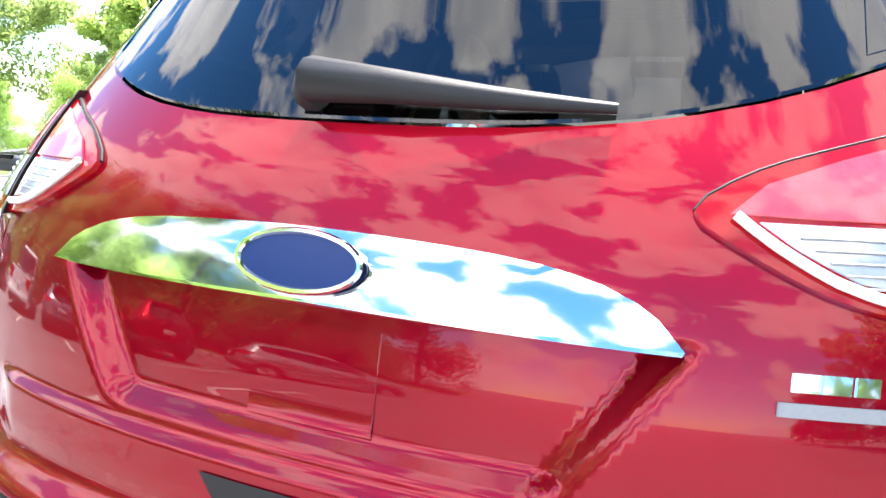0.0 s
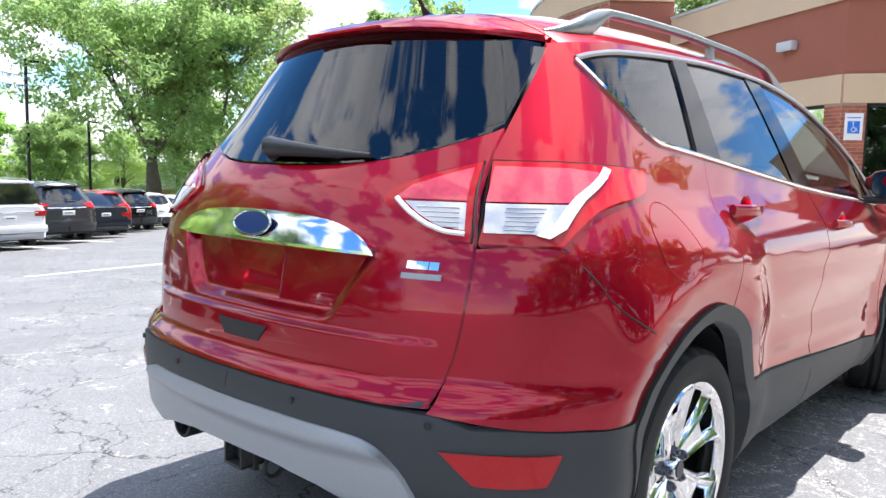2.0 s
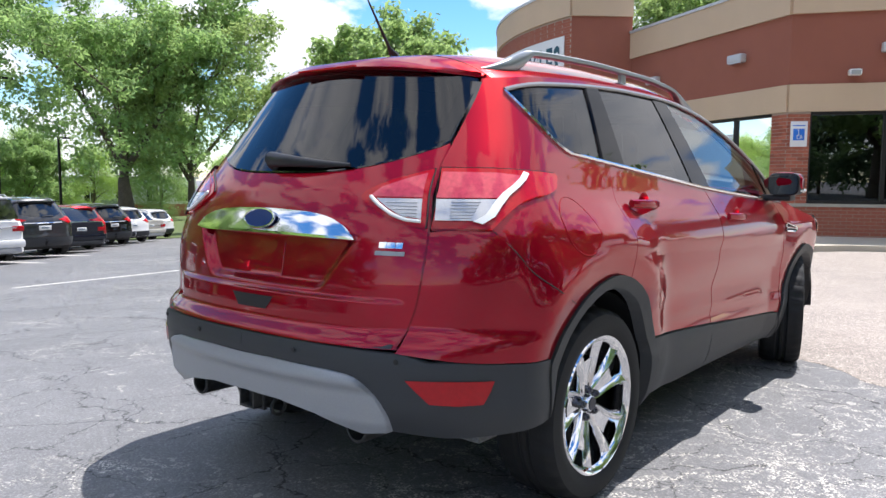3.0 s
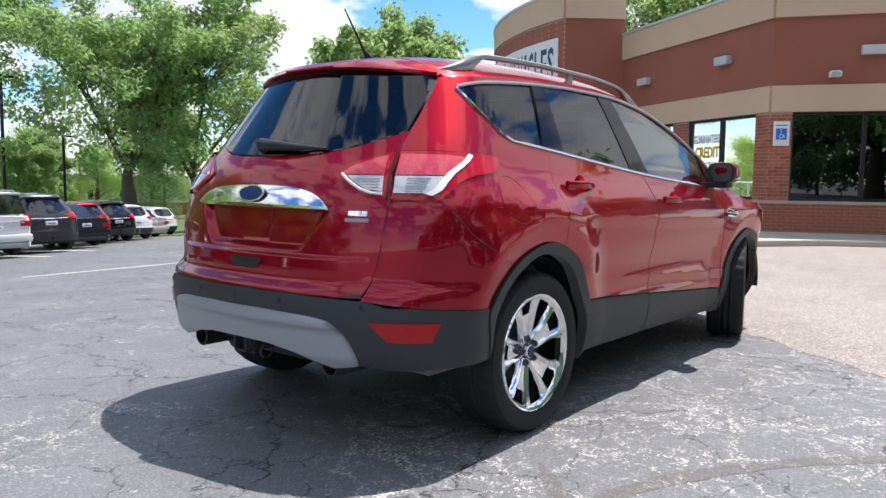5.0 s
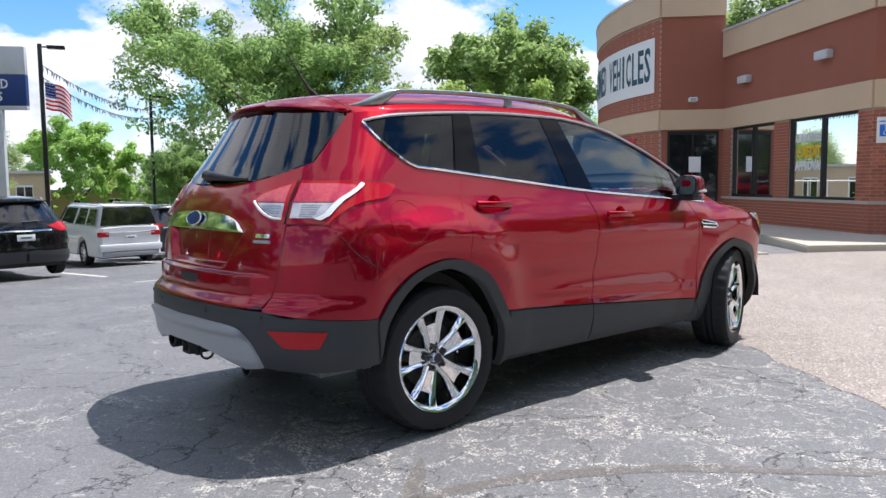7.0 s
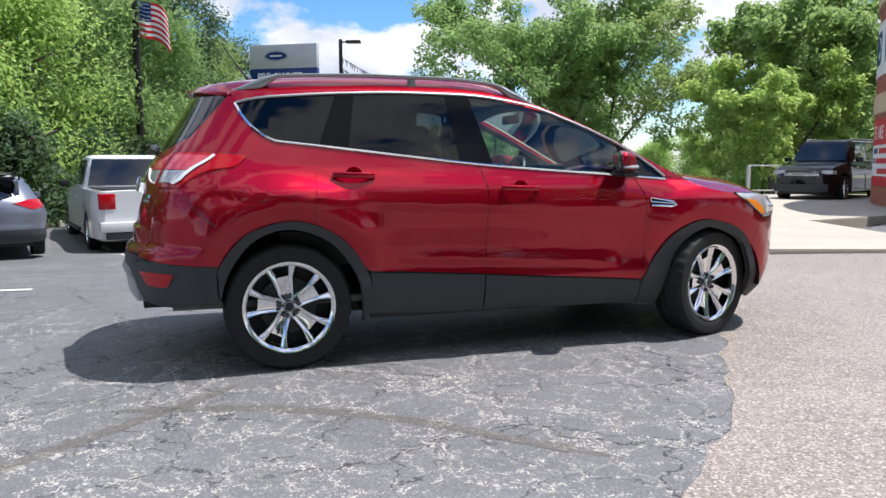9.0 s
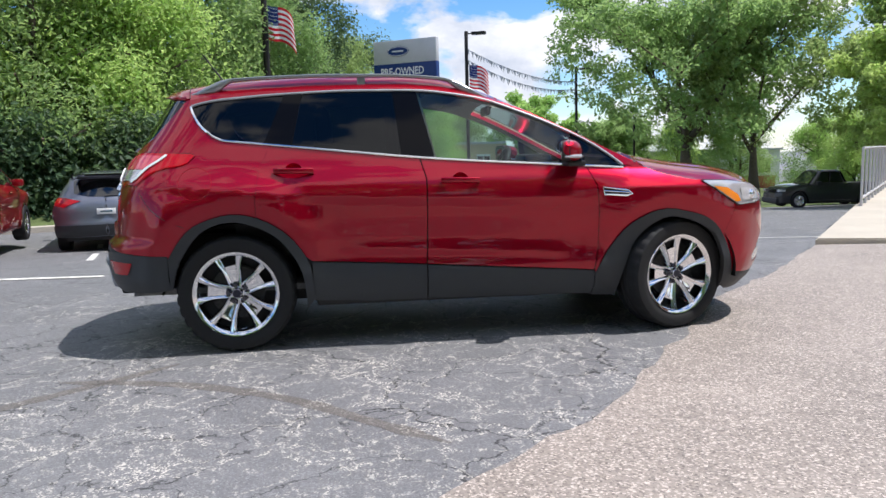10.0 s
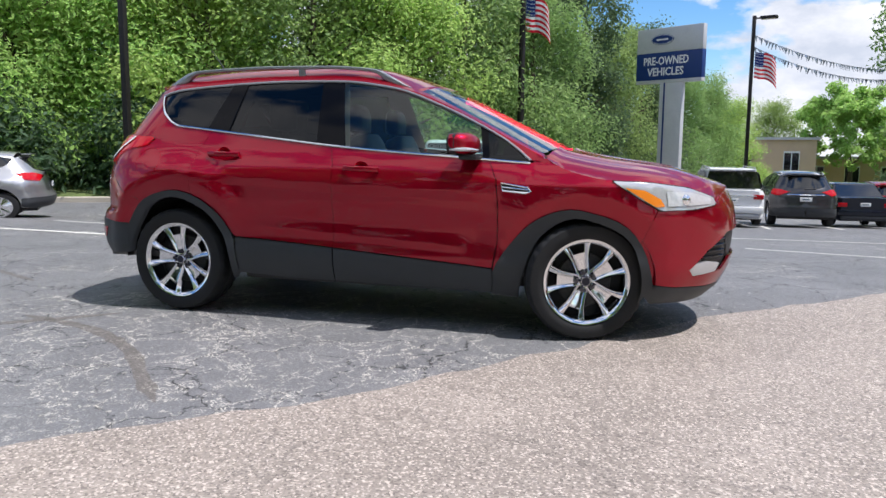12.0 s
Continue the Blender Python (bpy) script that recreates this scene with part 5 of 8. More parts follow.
for s in (-1, 1):
    strip_poly = [(s * (gate_y(z) - 0.009), z) for z in (1.276, 1.35, 1.42, 1.486)] + [(s * (gate_y(z) - 0.045), z) for z in (1.496, 1.42, 1.35, 1.262)]
    gate_part("window_border", region(strip_poly, lambda u, z: rear_skin(u, z, 0.0035), 0.03, 0.003), M["frit"])
    lamp_poly = [(-(gate_y(z) - 0.006), z) for z in (1.0, 1.03, 1.06, 1.09, 1.12, 1.15, 1.180)] + curve([(-0.53, 1.160), (-0.455, 1.133), (-0.402, 1.093), (-0.452, 1.058), (-0.53, 1.022), (-0.59, 1.006)], step=0.02)
    lob = gate_part("gate_lamp", region([(-s * y, z) for y, z in lamp_poly], lambda u, z: rear_skin(u, z, 0.010), 0.02, 0.03), M["lamp_red"])
    lens_poly = [(-(gate_y(z) - 0.018), z) for z in (1.026, 1.055, 1.086)] + [(-0.462, 1.086), (-0.50, 1.062), (-0.555, 1.036)]
    gate_part("lamp_lens", region([(-s * y, z) for y, z in lens_poly], lambda u, z: rear_skin(u, z, 0.0135), 0.02, 0.004), M["lamp_clear"], lob)
    pink_poly = [(-(gate_y(z) - 0.018), z) for z in (1.091, 1.13, 1.166)] + [(-0.53, 1.148), (-0.465, 1.122), (-0.435, 1.093)]
    gate_part("upper_lens", region([(-s * y, z) for y, z in pink_poly], lambda u, z: rear_skin(u, z, 0.0135), 0.02, 0.004), M["lamp_pink"], lob)
    bm = bmesh.new()
    tube(bm, [rear_skin(-s * y, z, 0.0150) for y, z in [(-(gate_y(1.018) - 0.016), 1.018)] + curve([(-0.58, 1.022), (-0.535, 1.036), (-0.478, 1.066), (-0.44, 1.092)], step=0.02)], 0.006, 6)
    gate_part("light_guide", bm, M["white"], lob)
    for k in range(5):
        z = 1.032 + 0.0105 * k
        bm = bmesh.new()
        tube(bm, [rear_skin(-s * y, z, 0.0150) for y in (-(gate_y(z) - 0.03), -0.59, -0.555 + 0.014 * k)], 0.0014, 5)
        gate_part("lens_rib", bm, M["silver_plastic"], lob)
    bm = bmesh.new()
    tube(bm, [rear_skin(-s * y, z, 0.003) for y, z in lamp_poly], 0.003, 5, closed=True)
    gate_part("lamp_gasket", bm, M["seal"], lob)
# spoiler, a thin lip that carries the roof on over the glass
bm = bmesh.new()
rows = []
for k in range(29):
    y = -0.558 + 1.116 * k / 28
    a = rear_skin(y, glass_hi(y) + 0.004)
    top = lambda x, lift: Vector((x, y, top_skin(x, y).z + lift))
    k_out, xf = 1 - (abs(y) / 0.56) ** 6, spoiler_front(y)
    rows.append([a + Vector((0.03, 0, -0.004)), a + Vector((-0.024 * k_out, 0, -0.002)), a + Vector((-0.032 * k_out, 0, 0.006)), a + Vector((-0.018 * k_out, 0, 0.016)), top(min(a.x + 0.010, xf - 0.02), 0.003), top(min(a.x, xf - 0.02) * 0.5 + xf * 0.5, 0.002), top(xf, 0.0), top(xf, -0.014)])
ring_loft(bm, rows)
gate_part("spoiler", bm, M["ruby"])
gate_part("brake_light", boxes(rear_skin(0, 1.54).x - 0.037, rear_skin(0, 1.54).x - 0.02, -0.15, 0.15, 1.541, 1.549, 0.002), M["lamp_red"])
# chrome bar with a blue oval badge
bar = curve([(-0.412, 0.966), (-0.385, 0.992), (-0.33, 1.018), (-0.22, 1.037), (0, 1.045), (0.22, 1.037), (0.33, 1.018), (0.385, 0.992), (0.412, 0.966)], step=0.03) + [(0.3, 0.967), (0, 0.970), (-0.3, 0.967)]
barob = gate_part("chrome_bar", region(bar, lambda u, z: rear_skin(u, z, 0.016 + 0.16 * max(0, 1.03 - z)), 0.03, 0.03), M["chrome"], label="chrome trim bar over the plate bay")
ov = [(0.080 * math.cos(a), 1.010 + 0.032 * math.sin(a)) for a in (2 * math.pi * k / 28 for k in range(28))]
gate_part("oval_badge", region(ov, lambda u, z: rear_skin(u, z, 0.031), 0.05, 0.006), M["blue_sign"], barob, "dark blue oval badge")
bm = bmesh.new()
tube(bm, [rear_skin(u, z, 0.032) for u, z in ov], 0.004, 6, closed=True)
gate_part("badge_rim", bm, M["chrome"], barob)
# model badge as bars
for y0, y1, z0, z1, mt in ((-0.530, -0.506, 0.935, 0.952, "chrome"), (-0.556, -0.532, 0.935, 0.952, "chrome"), (-0.580, -0.560, 0.935, 0.952, "chrome"), (-0.590, -0.496, 0.912, 0.925, "silver_plastic")):
    gate_part("model_badge", region([(y0, z0), (y1, z0), (y1, z1), (y0, z1)], lambda u, z: gate_skin(u, z, 0.005), 0.04, 0.006), M[mt])
# plate bay bracket, grip, wiper
gate_part("plate_bracket", region([(-0.085, 0.812), (0.085, 0.812), (0.085, 0.93), (-0.085, 0.93)], lambda u, z: gate_skin(u, z, 0.003), 0.03, 0.003), M["ruby"])
# Grip recess drawn flat: its shade is put into a black patch.
gate_part("gate_grip", region([(-0.075, 0.708), (0.075, 0.708), (0.11, 0.752), (-0.11, 0.752)], lambda u, z: gate_skin(u, z, 0.0025), 0.03, 0.0), M["black_plastic"])
bm = bmesh.new()
tube(bm, [rear_skin(0.06, 1.20, 0.010), rear_skin(0.05, 1.212, 0.040), rear_skin(-0.06, 1.205, 0.042), rear_skin(-0.18, 1.196, 0.030), rear_skin(-0.31, 1.19, 0.014)], [0.030, 0.028, 0.020, 0.013, 0.006], 10)
gate_part("wiper", bm, M["black_plastic"])
# inner trim of the gate
r_side, l_side = gate_outline(0.66, 1.12, 0.05)
gate_part("gate_trim", region(r_side + l_side, lambda s, z: rear_skin(s, z, -0.065), 0.07, 0.03, lip_dir=(-1, 0, 0)), M["trim"])
for s in (-1, 1):
    poly = [(s * (gate_y(z) - 0.03), z) for z in (0.68, 0.8, 0.95, 1.1, 1.25, 1.4, 1.5)] + [(s * (gate_y(z) - 0.11), z) for z in (1.5, 1.4, 1.25, 1.1, 0.95, 0.8, 0.68)]
    gate_part("gate_frame", region(poly, lambda u, z: rear_skin(u, z, -0.04), 0.06, 0.035, lip_dir=(-1, 0, 0)), M["black_plastic"])
    bm = bmesh.new()
    for dz in (0.0, 0.055):
        lathe(bm, [(0.008, 0.015), (0.009, 0.032), (0.017, 0.035), (0.019, 0.0)], 16, Matrix.Translation((-0.715, s * 0.578, 0.735 + dz)) @ Matrix.Rotation(radians(90), 4, "Y"))
    gate_part("gate_stop", bm, M["rubber"])
gate_part("gate_latch", boxes(-0.785, -0.755, -0.045, 0.045, 0.665, 0.70, 0.006), M["dark_metal"])
bm = bmesh.new()
rows = []
for k in range(25):
    y = -0.58 + 1.16 * k / 24
    a = gate_skin(y, 0.638)
    rows.append([a, a + Vector((0.012, 0, -0.004)), a + Vector((0.03, 0, -0.004))])
ring_loft(bm, rows, closed=False, caps=False)
gate_part("gate_lower_edge", bm, M["ruby"])
bm = bmesh.new()
rows = []
for k in range(25):
    y = -0.58 + 1.16 * k / 24
    a = gate_skin(y, 0.642) + Vector((0.03, 0, -0.003))
    rows.append([a, a + Vector((0.03, 0, 0.004)), a + Vector((0.06, 0, 0.03))])
ring_loft(bm, rows, closed=False, caps=False)
gate_part("gate_underside", bm, M["black_plastic"])
# struts, folded into the channels beside the opening
for s in (-1, 1):
    a, b = Vector((-0.33, s * 0.555, 1.44)), Vector((-0.52, s * 0.575, 1.06))
    bm = bmesh.new()
    mid = a.lerp(b, 0.55)
    tube(bm, [a, mid], 0.012, 12)
    tube(bm, [mid, b], 0.016, 12)
    part("gate_strut", bm, M["black_plastic"], car)

# ---- cabin ----
open_y = lerp_table([(0.66, 0.485), (0.72, 0.515), (0.85, 0.535), (1.0, 0.54), (1.2, 0.525), (1.35, 0.50), (1.46, 0.455), (1.5, 0.40)])
open_x = lerp_table([(0.64, -0.635), (0.7, -0.625), (1.0, -0.585), (1.2, -0.50), (1.35, -0.42), (1.5, -0.335), (1.54, -0.31)])


def opening(grow=0.0, push=0.0):
    """The ring of the tailgate opening, once round."""
    right = [(open_y(z) + grow, z) for z in (0.72, 0.80, 0.9, 1.0, 1.1, 1.2, 1.3, 1.38, 1.44)]
    half = [(0.0, 0.668 - grow), (0.25, 0.668 - grow), (0.40, 0.670 - grow), (0.465 + grow * 0.7, 0.682 - grow * 0.7)] + right + [(0.42 + grow * 0.6, 1.485 + grow * 0.7), (0.34, 1.512 + grow), (0.17, 1.522 + grow)]
    ring = [(-y, z) for y, z in half] + [(0.0, 1.525 + grow)] + [(y, z) for y, z in half[:0:-1]]
    return [Vector((open_x(z) + push, y, z)) for y, z in curve(ring, n=3, closed=True)]


# black jamb between the skin and the seal, in two strips a side
for side in (-1, 1):
    bm = bmesh.new()
    rows = []
    for k in range(33):
        z = 0.64 + (1.478 - 0.64) * k / 32
        zo = min(max(z, 0.66), 1.48)
        yo = open_y(zo) if zo > 0.72 else open_y(0.72) - 0.03
        outer = rear_skin(side * (gate_y(z) + 0.004), z, -0.004)
        inner = Vector((open_x(zo) + 0.005, side * (yo + 0.028), z))
        a = Vector((min(outer.x + 0.06, inner.x + 0.02), side * (gate_y(z) - 0.012), z))
        rows.append([outer, a, a.lerp(inner, 0.5) + Vector((0.015, 0, 0)), inner, inner + Vector((0.05, -side * 0.02, 0))])
    ring_loft(bm, rows, closed=False, caps=False)
    part("jamb", bm, M["black_plastic"], car, angle=40)
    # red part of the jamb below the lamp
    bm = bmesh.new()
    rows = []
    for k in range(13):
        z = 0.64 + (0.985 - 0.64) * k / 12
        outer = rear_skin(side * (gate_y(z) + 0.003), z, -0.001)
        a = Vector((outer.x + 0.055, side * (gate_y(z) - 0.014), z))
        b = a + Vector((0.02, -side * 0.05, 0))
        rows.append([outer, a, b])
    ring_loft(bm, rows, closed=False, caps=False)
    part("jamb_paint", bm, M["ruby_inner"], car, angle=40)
bm = bmesh.new()
rows = []
for k in range(25):
    y = -0.60 + 1.2 * k / 24
    rows.append([Vector((-0.655 + 0.10 * abs(y / 0.6) ** 3, y, 0.660)), Vector((-0.645 + 0.08 * abs(y / 0.6) ** 3, y, 0.652)), Vector((-0.62 + 0.05 * abs(y / 0.6) ** 3, y, 0.650))])
ring_loft(bm, rows, closed=False, caps=False)
part("jamb_sill", bm, M["black_plastic"], car)
for grow, r, push in ((0.004, 0.014, 0.0), (0.026, 0.010, 0.012)):
    bm = bmesh.new()
    tube(bm, opening(grow, push), r, 8, closed=True)
    part("door_seal", bm, M["seal"], car, "black rubber seal")
# header over the opening
part("header", region([(-0.56, -0.33), (0.56, -0.33), (0.56, -0.18), (-0.56, -0.18)], lambda y, x: (x, y, top_skin(x, y).z - 0.045), 0.1, 0.0), M["black_plastic"], car)
# sill trim with the striker
sill = part("scuff_plate", region([(-0.46, -0.645), (-0.2, -0.66), (0, -0.663), (0.2, -0.66), (0.46, -0.645), (0.52, -0.54), (0.53, -0.40), (0, -0.42), (-0.53, -0.40), (-0.52, -0.54)], lambda y, x: (x, y, 0.662 + 0.016 * max(0, min(1, (x + 0.63) / 0.06))), 0.05, 0.01), M["sheen_trim"], car)
bm = bmesh.new()
box(bm, -0.665, -0.618, -0.062, 0.042, 0.667, 0.677, 0.003)
part("striker_plate", bm, M["black_gloss"], sill)
bm = bmesh.new()
tube(bm, curve([(-0.640, -0.028, 0.675), (-0.642, -0.027, 0.692), (-0.642, -0.012, 0.700), (-0.642, 0.003, 0.692), (-0.640, 0.004, 0.675)], n=4), 0.005, 8)
part("striker", bm, M["dark_metal"], sill)
# load floor
fl = curve([(-0.455, 0.53), (-0.485, 0.505), (-0.53, 0.42), (-0.575, 0.29), (-0.606, 0.15), (-0.616, 0.0), (-0.606, -0.15), (-0.575, -0.29), (-0.53, -0.42), (-0.485, -0.505), (-0.455, -0.53)], n=4)
bm = region([(x, y) for x, y in fl] + [(-0.20, -0.535), (0.30, -0.535), (0.335, -0.53), (0.335, 0.53), (0.30, 0.535), (-0.20, 0.535)], lambda x, y: (x, y, 0.698 + 0.005 * noise.noise(Vector((x * 3, y * 3, 0)))), 0.06, 0.03, lip_dir=(0, 0, -1))
load = part("load_floor", bm, M["carpet"], car, "worn charcoal carpet load floor")
bm = bmesh.new()
for x0, x1, y0, y1 in ((-0.612, -0.575, -0.078, 0.078), (-0.505, -0.482, -0.068, 0.068), (-0.575, -0.505, -0.076, -0.048), (-0.575, -0.505, 0.048, 0.076)):
    box(bm, x0, x1, y0, y1, 0.696, 0.711, 0.005)
box(bm, -0.578, -0.545, -0.05, 0.05, 0.696, 0.703, 0.002)
part("floor_handle", bm, M["trim"], load, "dark plastic lifting handle")
part("floor_slot", boxes(-0.548, -0.506, -0.047, 0.047, 0.698, 0.7045), M["black_gloss"], load)
bm = bmesh.new()
tube(bm, [Vector((x, y, 0.697)) for x, y in fl], 0.006, 6)
part("floor_edge", bm, M["rubber"], load)


# side trims
def side_trim(side):
    g = new("side_trim")
    g.parent = car

    def wall(u, z):
        y = 0.555 - 0.05 * max(0, (z - 1.0)) / 0.25
        y += 0.0
        t = max(0, min(1, (u + 0.255 - (z - 0.69) * 0.50) / 0.05))
        v = max(0, min(1, (0.968 - 0.10 * max(0, u) - z) / 0.035))
        y -= 0.095 * t * t * (3 - 2 * t) * v * v * (3 - 2 * v)
        if z > 0.985:
            y += 0.014 * min(1, (z - 0.985) / 0.03) * ease((u + 0.12) / 0.04)
        if z > 1.205:
            y += 0.03 * min(1, (z - 1.205) / 0.012) * ease((u + 0.36) / 0.03)
        if u < -0.44:
            y -= 0.012 * ((-0.44 - u) / 0.12) ** 2
        return Vector((u, side * y, z))

    poly = [(-0.60, 0.67), (0.31, 0.68), (0.285, 0.76), (0.225, 0.90), (0.185, 0.95), (0.105, 1.03), (0.060, 1.12), (0.045, 1.175), (0.015, 1.205), (-0.10, 1.235), (-0.24, 1.262), (-0.34, 1.272), (-0.44, 1.26), (-0.535, 1.10), (-0.585, 0.9)]
    part("trim_panel", region(poly, wall, 0.018, 0.05, lip_dir=(0, side, 0)), M["trim"], g, angle=60)
    sp = [(-0.445, 0.80), (-0.31, 0.80), (-0.265, 0.815), (-0.21, 0.90), (-0.155, 0.985), (-0.41, 0.99), (-0.425, 0.96)]
    part("access_panel", region(sp, lambda u, z: wall(u, z) - Vector((0, side * 0.003, 0)), 0.03, 0.003, lip_dir=(0, side, 0)), M["trim"], g)
    bm = bmesh.new()
    for k in range(24):
        z = 0.812 + 0.0071 * k
        u1 = -0.268 + max(0, (z - 0.81)) * 0.60
        tube(bm, [wall(u, z) - Vector((0, side * 0.004, 0)) for u in (-0.432 + (z - 0.8) * 0.08, -0.33, u1)], 0.0019, 4)
    part("panel_ribs", bm, M["trim"], g)
    bm = bmesh.new()
    tube(bm, [wall(u, z) - Vector((0, side * 0.0015, 0)) for u, z in sp], 0.003, 5, closed=True)
    part("panel_gap", bm, M["black_gloss"], g)
    bm = bmesh.new()
    tube(bm, [wall(u, z) + Vector((0, side * 0.001, 0)) for u, z in ((-0.33, 1.266), (-0.335, 1.205), (-0.10, 1.203), (0.02, 1.198))], 0.004, 5)
    part("pocket_seam", bm, M["black_gloss"], g)
    part("trim_backing", region([(-0.02, 0.55), (0.46, 0.55), (0.46, 1.13), (0.26, 1.22), (-0.02, 1.25)], lambda u, z: Vector((u, side * (0.640 + 0.10 * ease(u / 0.4) - 0.10 * max(0, z - 1.0)), z)), 0.06, 0.0), M["trim"], g)
    bm = bmesh.new()
    prism(bm, [(-0.535, 0.745), (-0.455, 0.735), (-0.470, 0.83), (-0.535, 0.83)], -side * 0.006, Matrix.Translation((0, side * 0.548, 0)) @ Matrix.Rotation(radians(90), 4, "X") @ Matrix.Diagonal((1, 1, -1, 1)))
    part("power_socket", bm, M["sheen_trim"], g)
    part("socket_flap", boxes(-0.532, -0.498, min(side * 0.528, side * 0.556), max(side * 0.528, side * 0.556), 0.748, 0.822, 0.004), M["black_gloss"], g)
    for hx, hz in ((-0.47, 1.185), (-0.05, 1.05)):
        bm = bmesh.new()
        p = wall(hx, hz)
        box(bm, p.x - 0.03, p.x + 0.03, min(p.y, p.y - side * 0.02), max(p.y, p.y - side * 0.02), hz - 0.012, hz + 0.012, 0.005)
        part("bag_hook", bm, M["black_plastic"], g)
    # pale upper trims and pillars
    up = lambda push: (lambda u, z: skin(u, z, side, push))
    q = [(-0.50, 1.27), (-0.30, 1.28), (-0.16, 1.272)] + [(x + 0.012, z) for x, z in DLO_REAR[2::-1]] + along(lambda x: DLO_TOP(x) - 0.012, -0.20, 0.31, 0.1) + [(0.36, 1.54), (0.10, 1.535), (-0.30, 1.49), (-0.41, 1.42)]
    part("quarter_trim", region(q, up(-0.05), 0.06, 0.0), M["headliner"], g)
    part("pillar_cover", region([(0.08, 1.240), (0.15, BELT(0.15) + 0.01), (0.27, 1.500), (0.25, 1.53), (0.50, 1.535), (0.47, 1.525), (0.40, BELT(0.4)), (0.39, 1.10), (0.22, 1.10)], up(-0.05), 0.06, 0.0), M["headliner"], g)
    part("belt_trim", region([(-0.30, 1.285), (-0.13, 1.285), (-0.04, 1.245), (0.215, 1.225), (0.24, 1.10), (-0.30, 1.19)], up(-0.05), 0.06, 0.0), M["trim"], g)
    part("pillar_cover", region([(0.985, BELT(1.0)), (1.215, BELT(1.2)), (1.13, DLO_TOP(1.12)), (0.955, DLO_TOP(0.965))], up(-0.05), 0.06, 0.0), M["headliner"], g)
    part("pillar_cover", region([(0.98, 0.5), (1.24, 0.5), (1.215, BELT(1.2)), (0.985, BELT(1.0))], up(-0.10), 0.1, 0.0), M["trim"], g)
    part("roof_side_trim", region(along(lambda x: DLO_TOP(x) - 0.022, 0.33, 2.30, 0.1) + [(2.4, 1.06)] + along(lambda x: edge_z(x) - 0.004, 2.36, 0.33, 0.1), up(-0.045), 0.08, 0.0), M["headliner"], g)
    # door cards
    for a, b, name in ((0.30, 1.02, "rear_door_card"), (1.18, 2.15, "front_door_card")):
        dc = [(a + 0.12, 0.36), (b, 0.36)] + [(b, BELT(b))] + along(BELT, b - 0.1, a + 0.06, 0.15) + [(a + 0.03, 0.9)]
        card = part(name, region(dc, lambda u, z: skin(u, z, side, -0.085) + Vector((0, side * 0.03 * math.sin((z - 0.4) * 5), 0)), 0.06, 0.0), M["trim"], g)
        w = lambda u, z, o: skin(u, z, side, -0.085 - o)
        bm = bmesh.new()
        rows = []
        for k in range(13):
            t = k / 12
            u = a + 0.14 + (b - a - 0.2) * t
            z = 0.86 + 0.05 * t
            p = w(u, z, 0.0)
            d = 0.035 + 0.03 * math.sin(math.pi * t)
            rows.append([p + Vector((0, 0, 0.03)), p + Vector((0, -side * d, 0.025)), p + Vector((0, -side * d, -0.005)), p + Vector((0, 0, -0.05))])
        ring_loft(bm, rows)
        part("armrest", bm, M["leather"], card)
        bm = bmesh.new()
        tube(bm, curve([w(b - 0.24, 0.872, 0.03), w(b - 0.17, 0.895, 0.06), w(b - 0.15, 0.935, 0.06), w(b - 0.165, 0.975, 0.045), w(b - 0.20, 0.995, 0.015)], n=4), [0.010, 0.012, 0.014, 0.016, 0.018, 0.019, 0.020, 0.020, 0.020, 0.020, 0.019, 0.018, 0.017, 0.016, 0.014, 0.012, 0.010], 10)
        part("pull_handle", bm, M["chrome"], card, "bright door pull")
        bm = bmesh.new()
        tube(bm, [w(b - 0.16, 1.075, 0.012), w(b - 0.11, 1.07, 0.02), w(b - 0.07, 1.06, 0.012)], 0.011, 8)
        part("door_release", bm, M["chrome"], card)
        bm = bmesh.new()
        tube(bm, curve([w(a + 0.12, 1.0, 0.004), w(a + 0.30, 1.06, 0.006), w(b - 0.2, 1.05, 0.006), w(b - 0.12, 0.93, 0.006), w(b - 0.3, 0.83, 0.006), w(a + 0.14, 0.86, 0.004)], n=5), 0.004, 5)
        part("trim_line", bm, M["stitch"], card)
    return g


side_trim(-1)
side_trim(1)
# headliner with the roof window frame
hl = [(x, -(wrap_w(x) - 0.05)) for x in (-0.22 + 0.1155 * i for i in range(17))]
inner_hole = [(0.70, -0.36), (1.24, -0.37), (1.24, 0.37), (0.70, 0.36)]
bm = region(hl + [(x, -y) for x, y in hl[::-1]], lambda x, y: top_skin(x, y, -0.055), 0.1, 0.0, holes=(inner_hole,))
liner = part("headliner", bm, M["headliner"], car, "pale beige cloth headliner")
bm = bmesh.new()
for pts in (inner_hole,):
    tube(bm, [top_skin(x, y, -0.052) for x, y in pts], 0.016, 8, closed=True)
part("roof_window_frame", bm, M["black_plastic"], liner)
part("roof_window_shade", region([(0.05, -0.5), (1.45, -0.5), (1.45, 0.5), (0.05, 0.5)], lambda x, y: top_skin(x, y, -0.03), 0.12, 0.0, holes=([(0.69, -0.37), (1.25, -0.38), (1.25, 0.38), (0.69, 0.37)],)), M["black_plastic"], liner)
for y in (-0.50, 0.50):
    bm = bmesh.new()
    tube(bm, curve([(0.45, y, 1.53), (0.48, y * 0.97, 1.50), (0.62, y * 0.97, 1.50), (0.65, y, 1.53)], n=4), 0.010, 8)
    part("grab_handle", bm, M["headliner"], liner)
    part("reading_lamp", boxes(0.33, 0.39, y - 0.03, y + 0.03, 1.525, 1.54, 0.005), M["chrome"], liner)


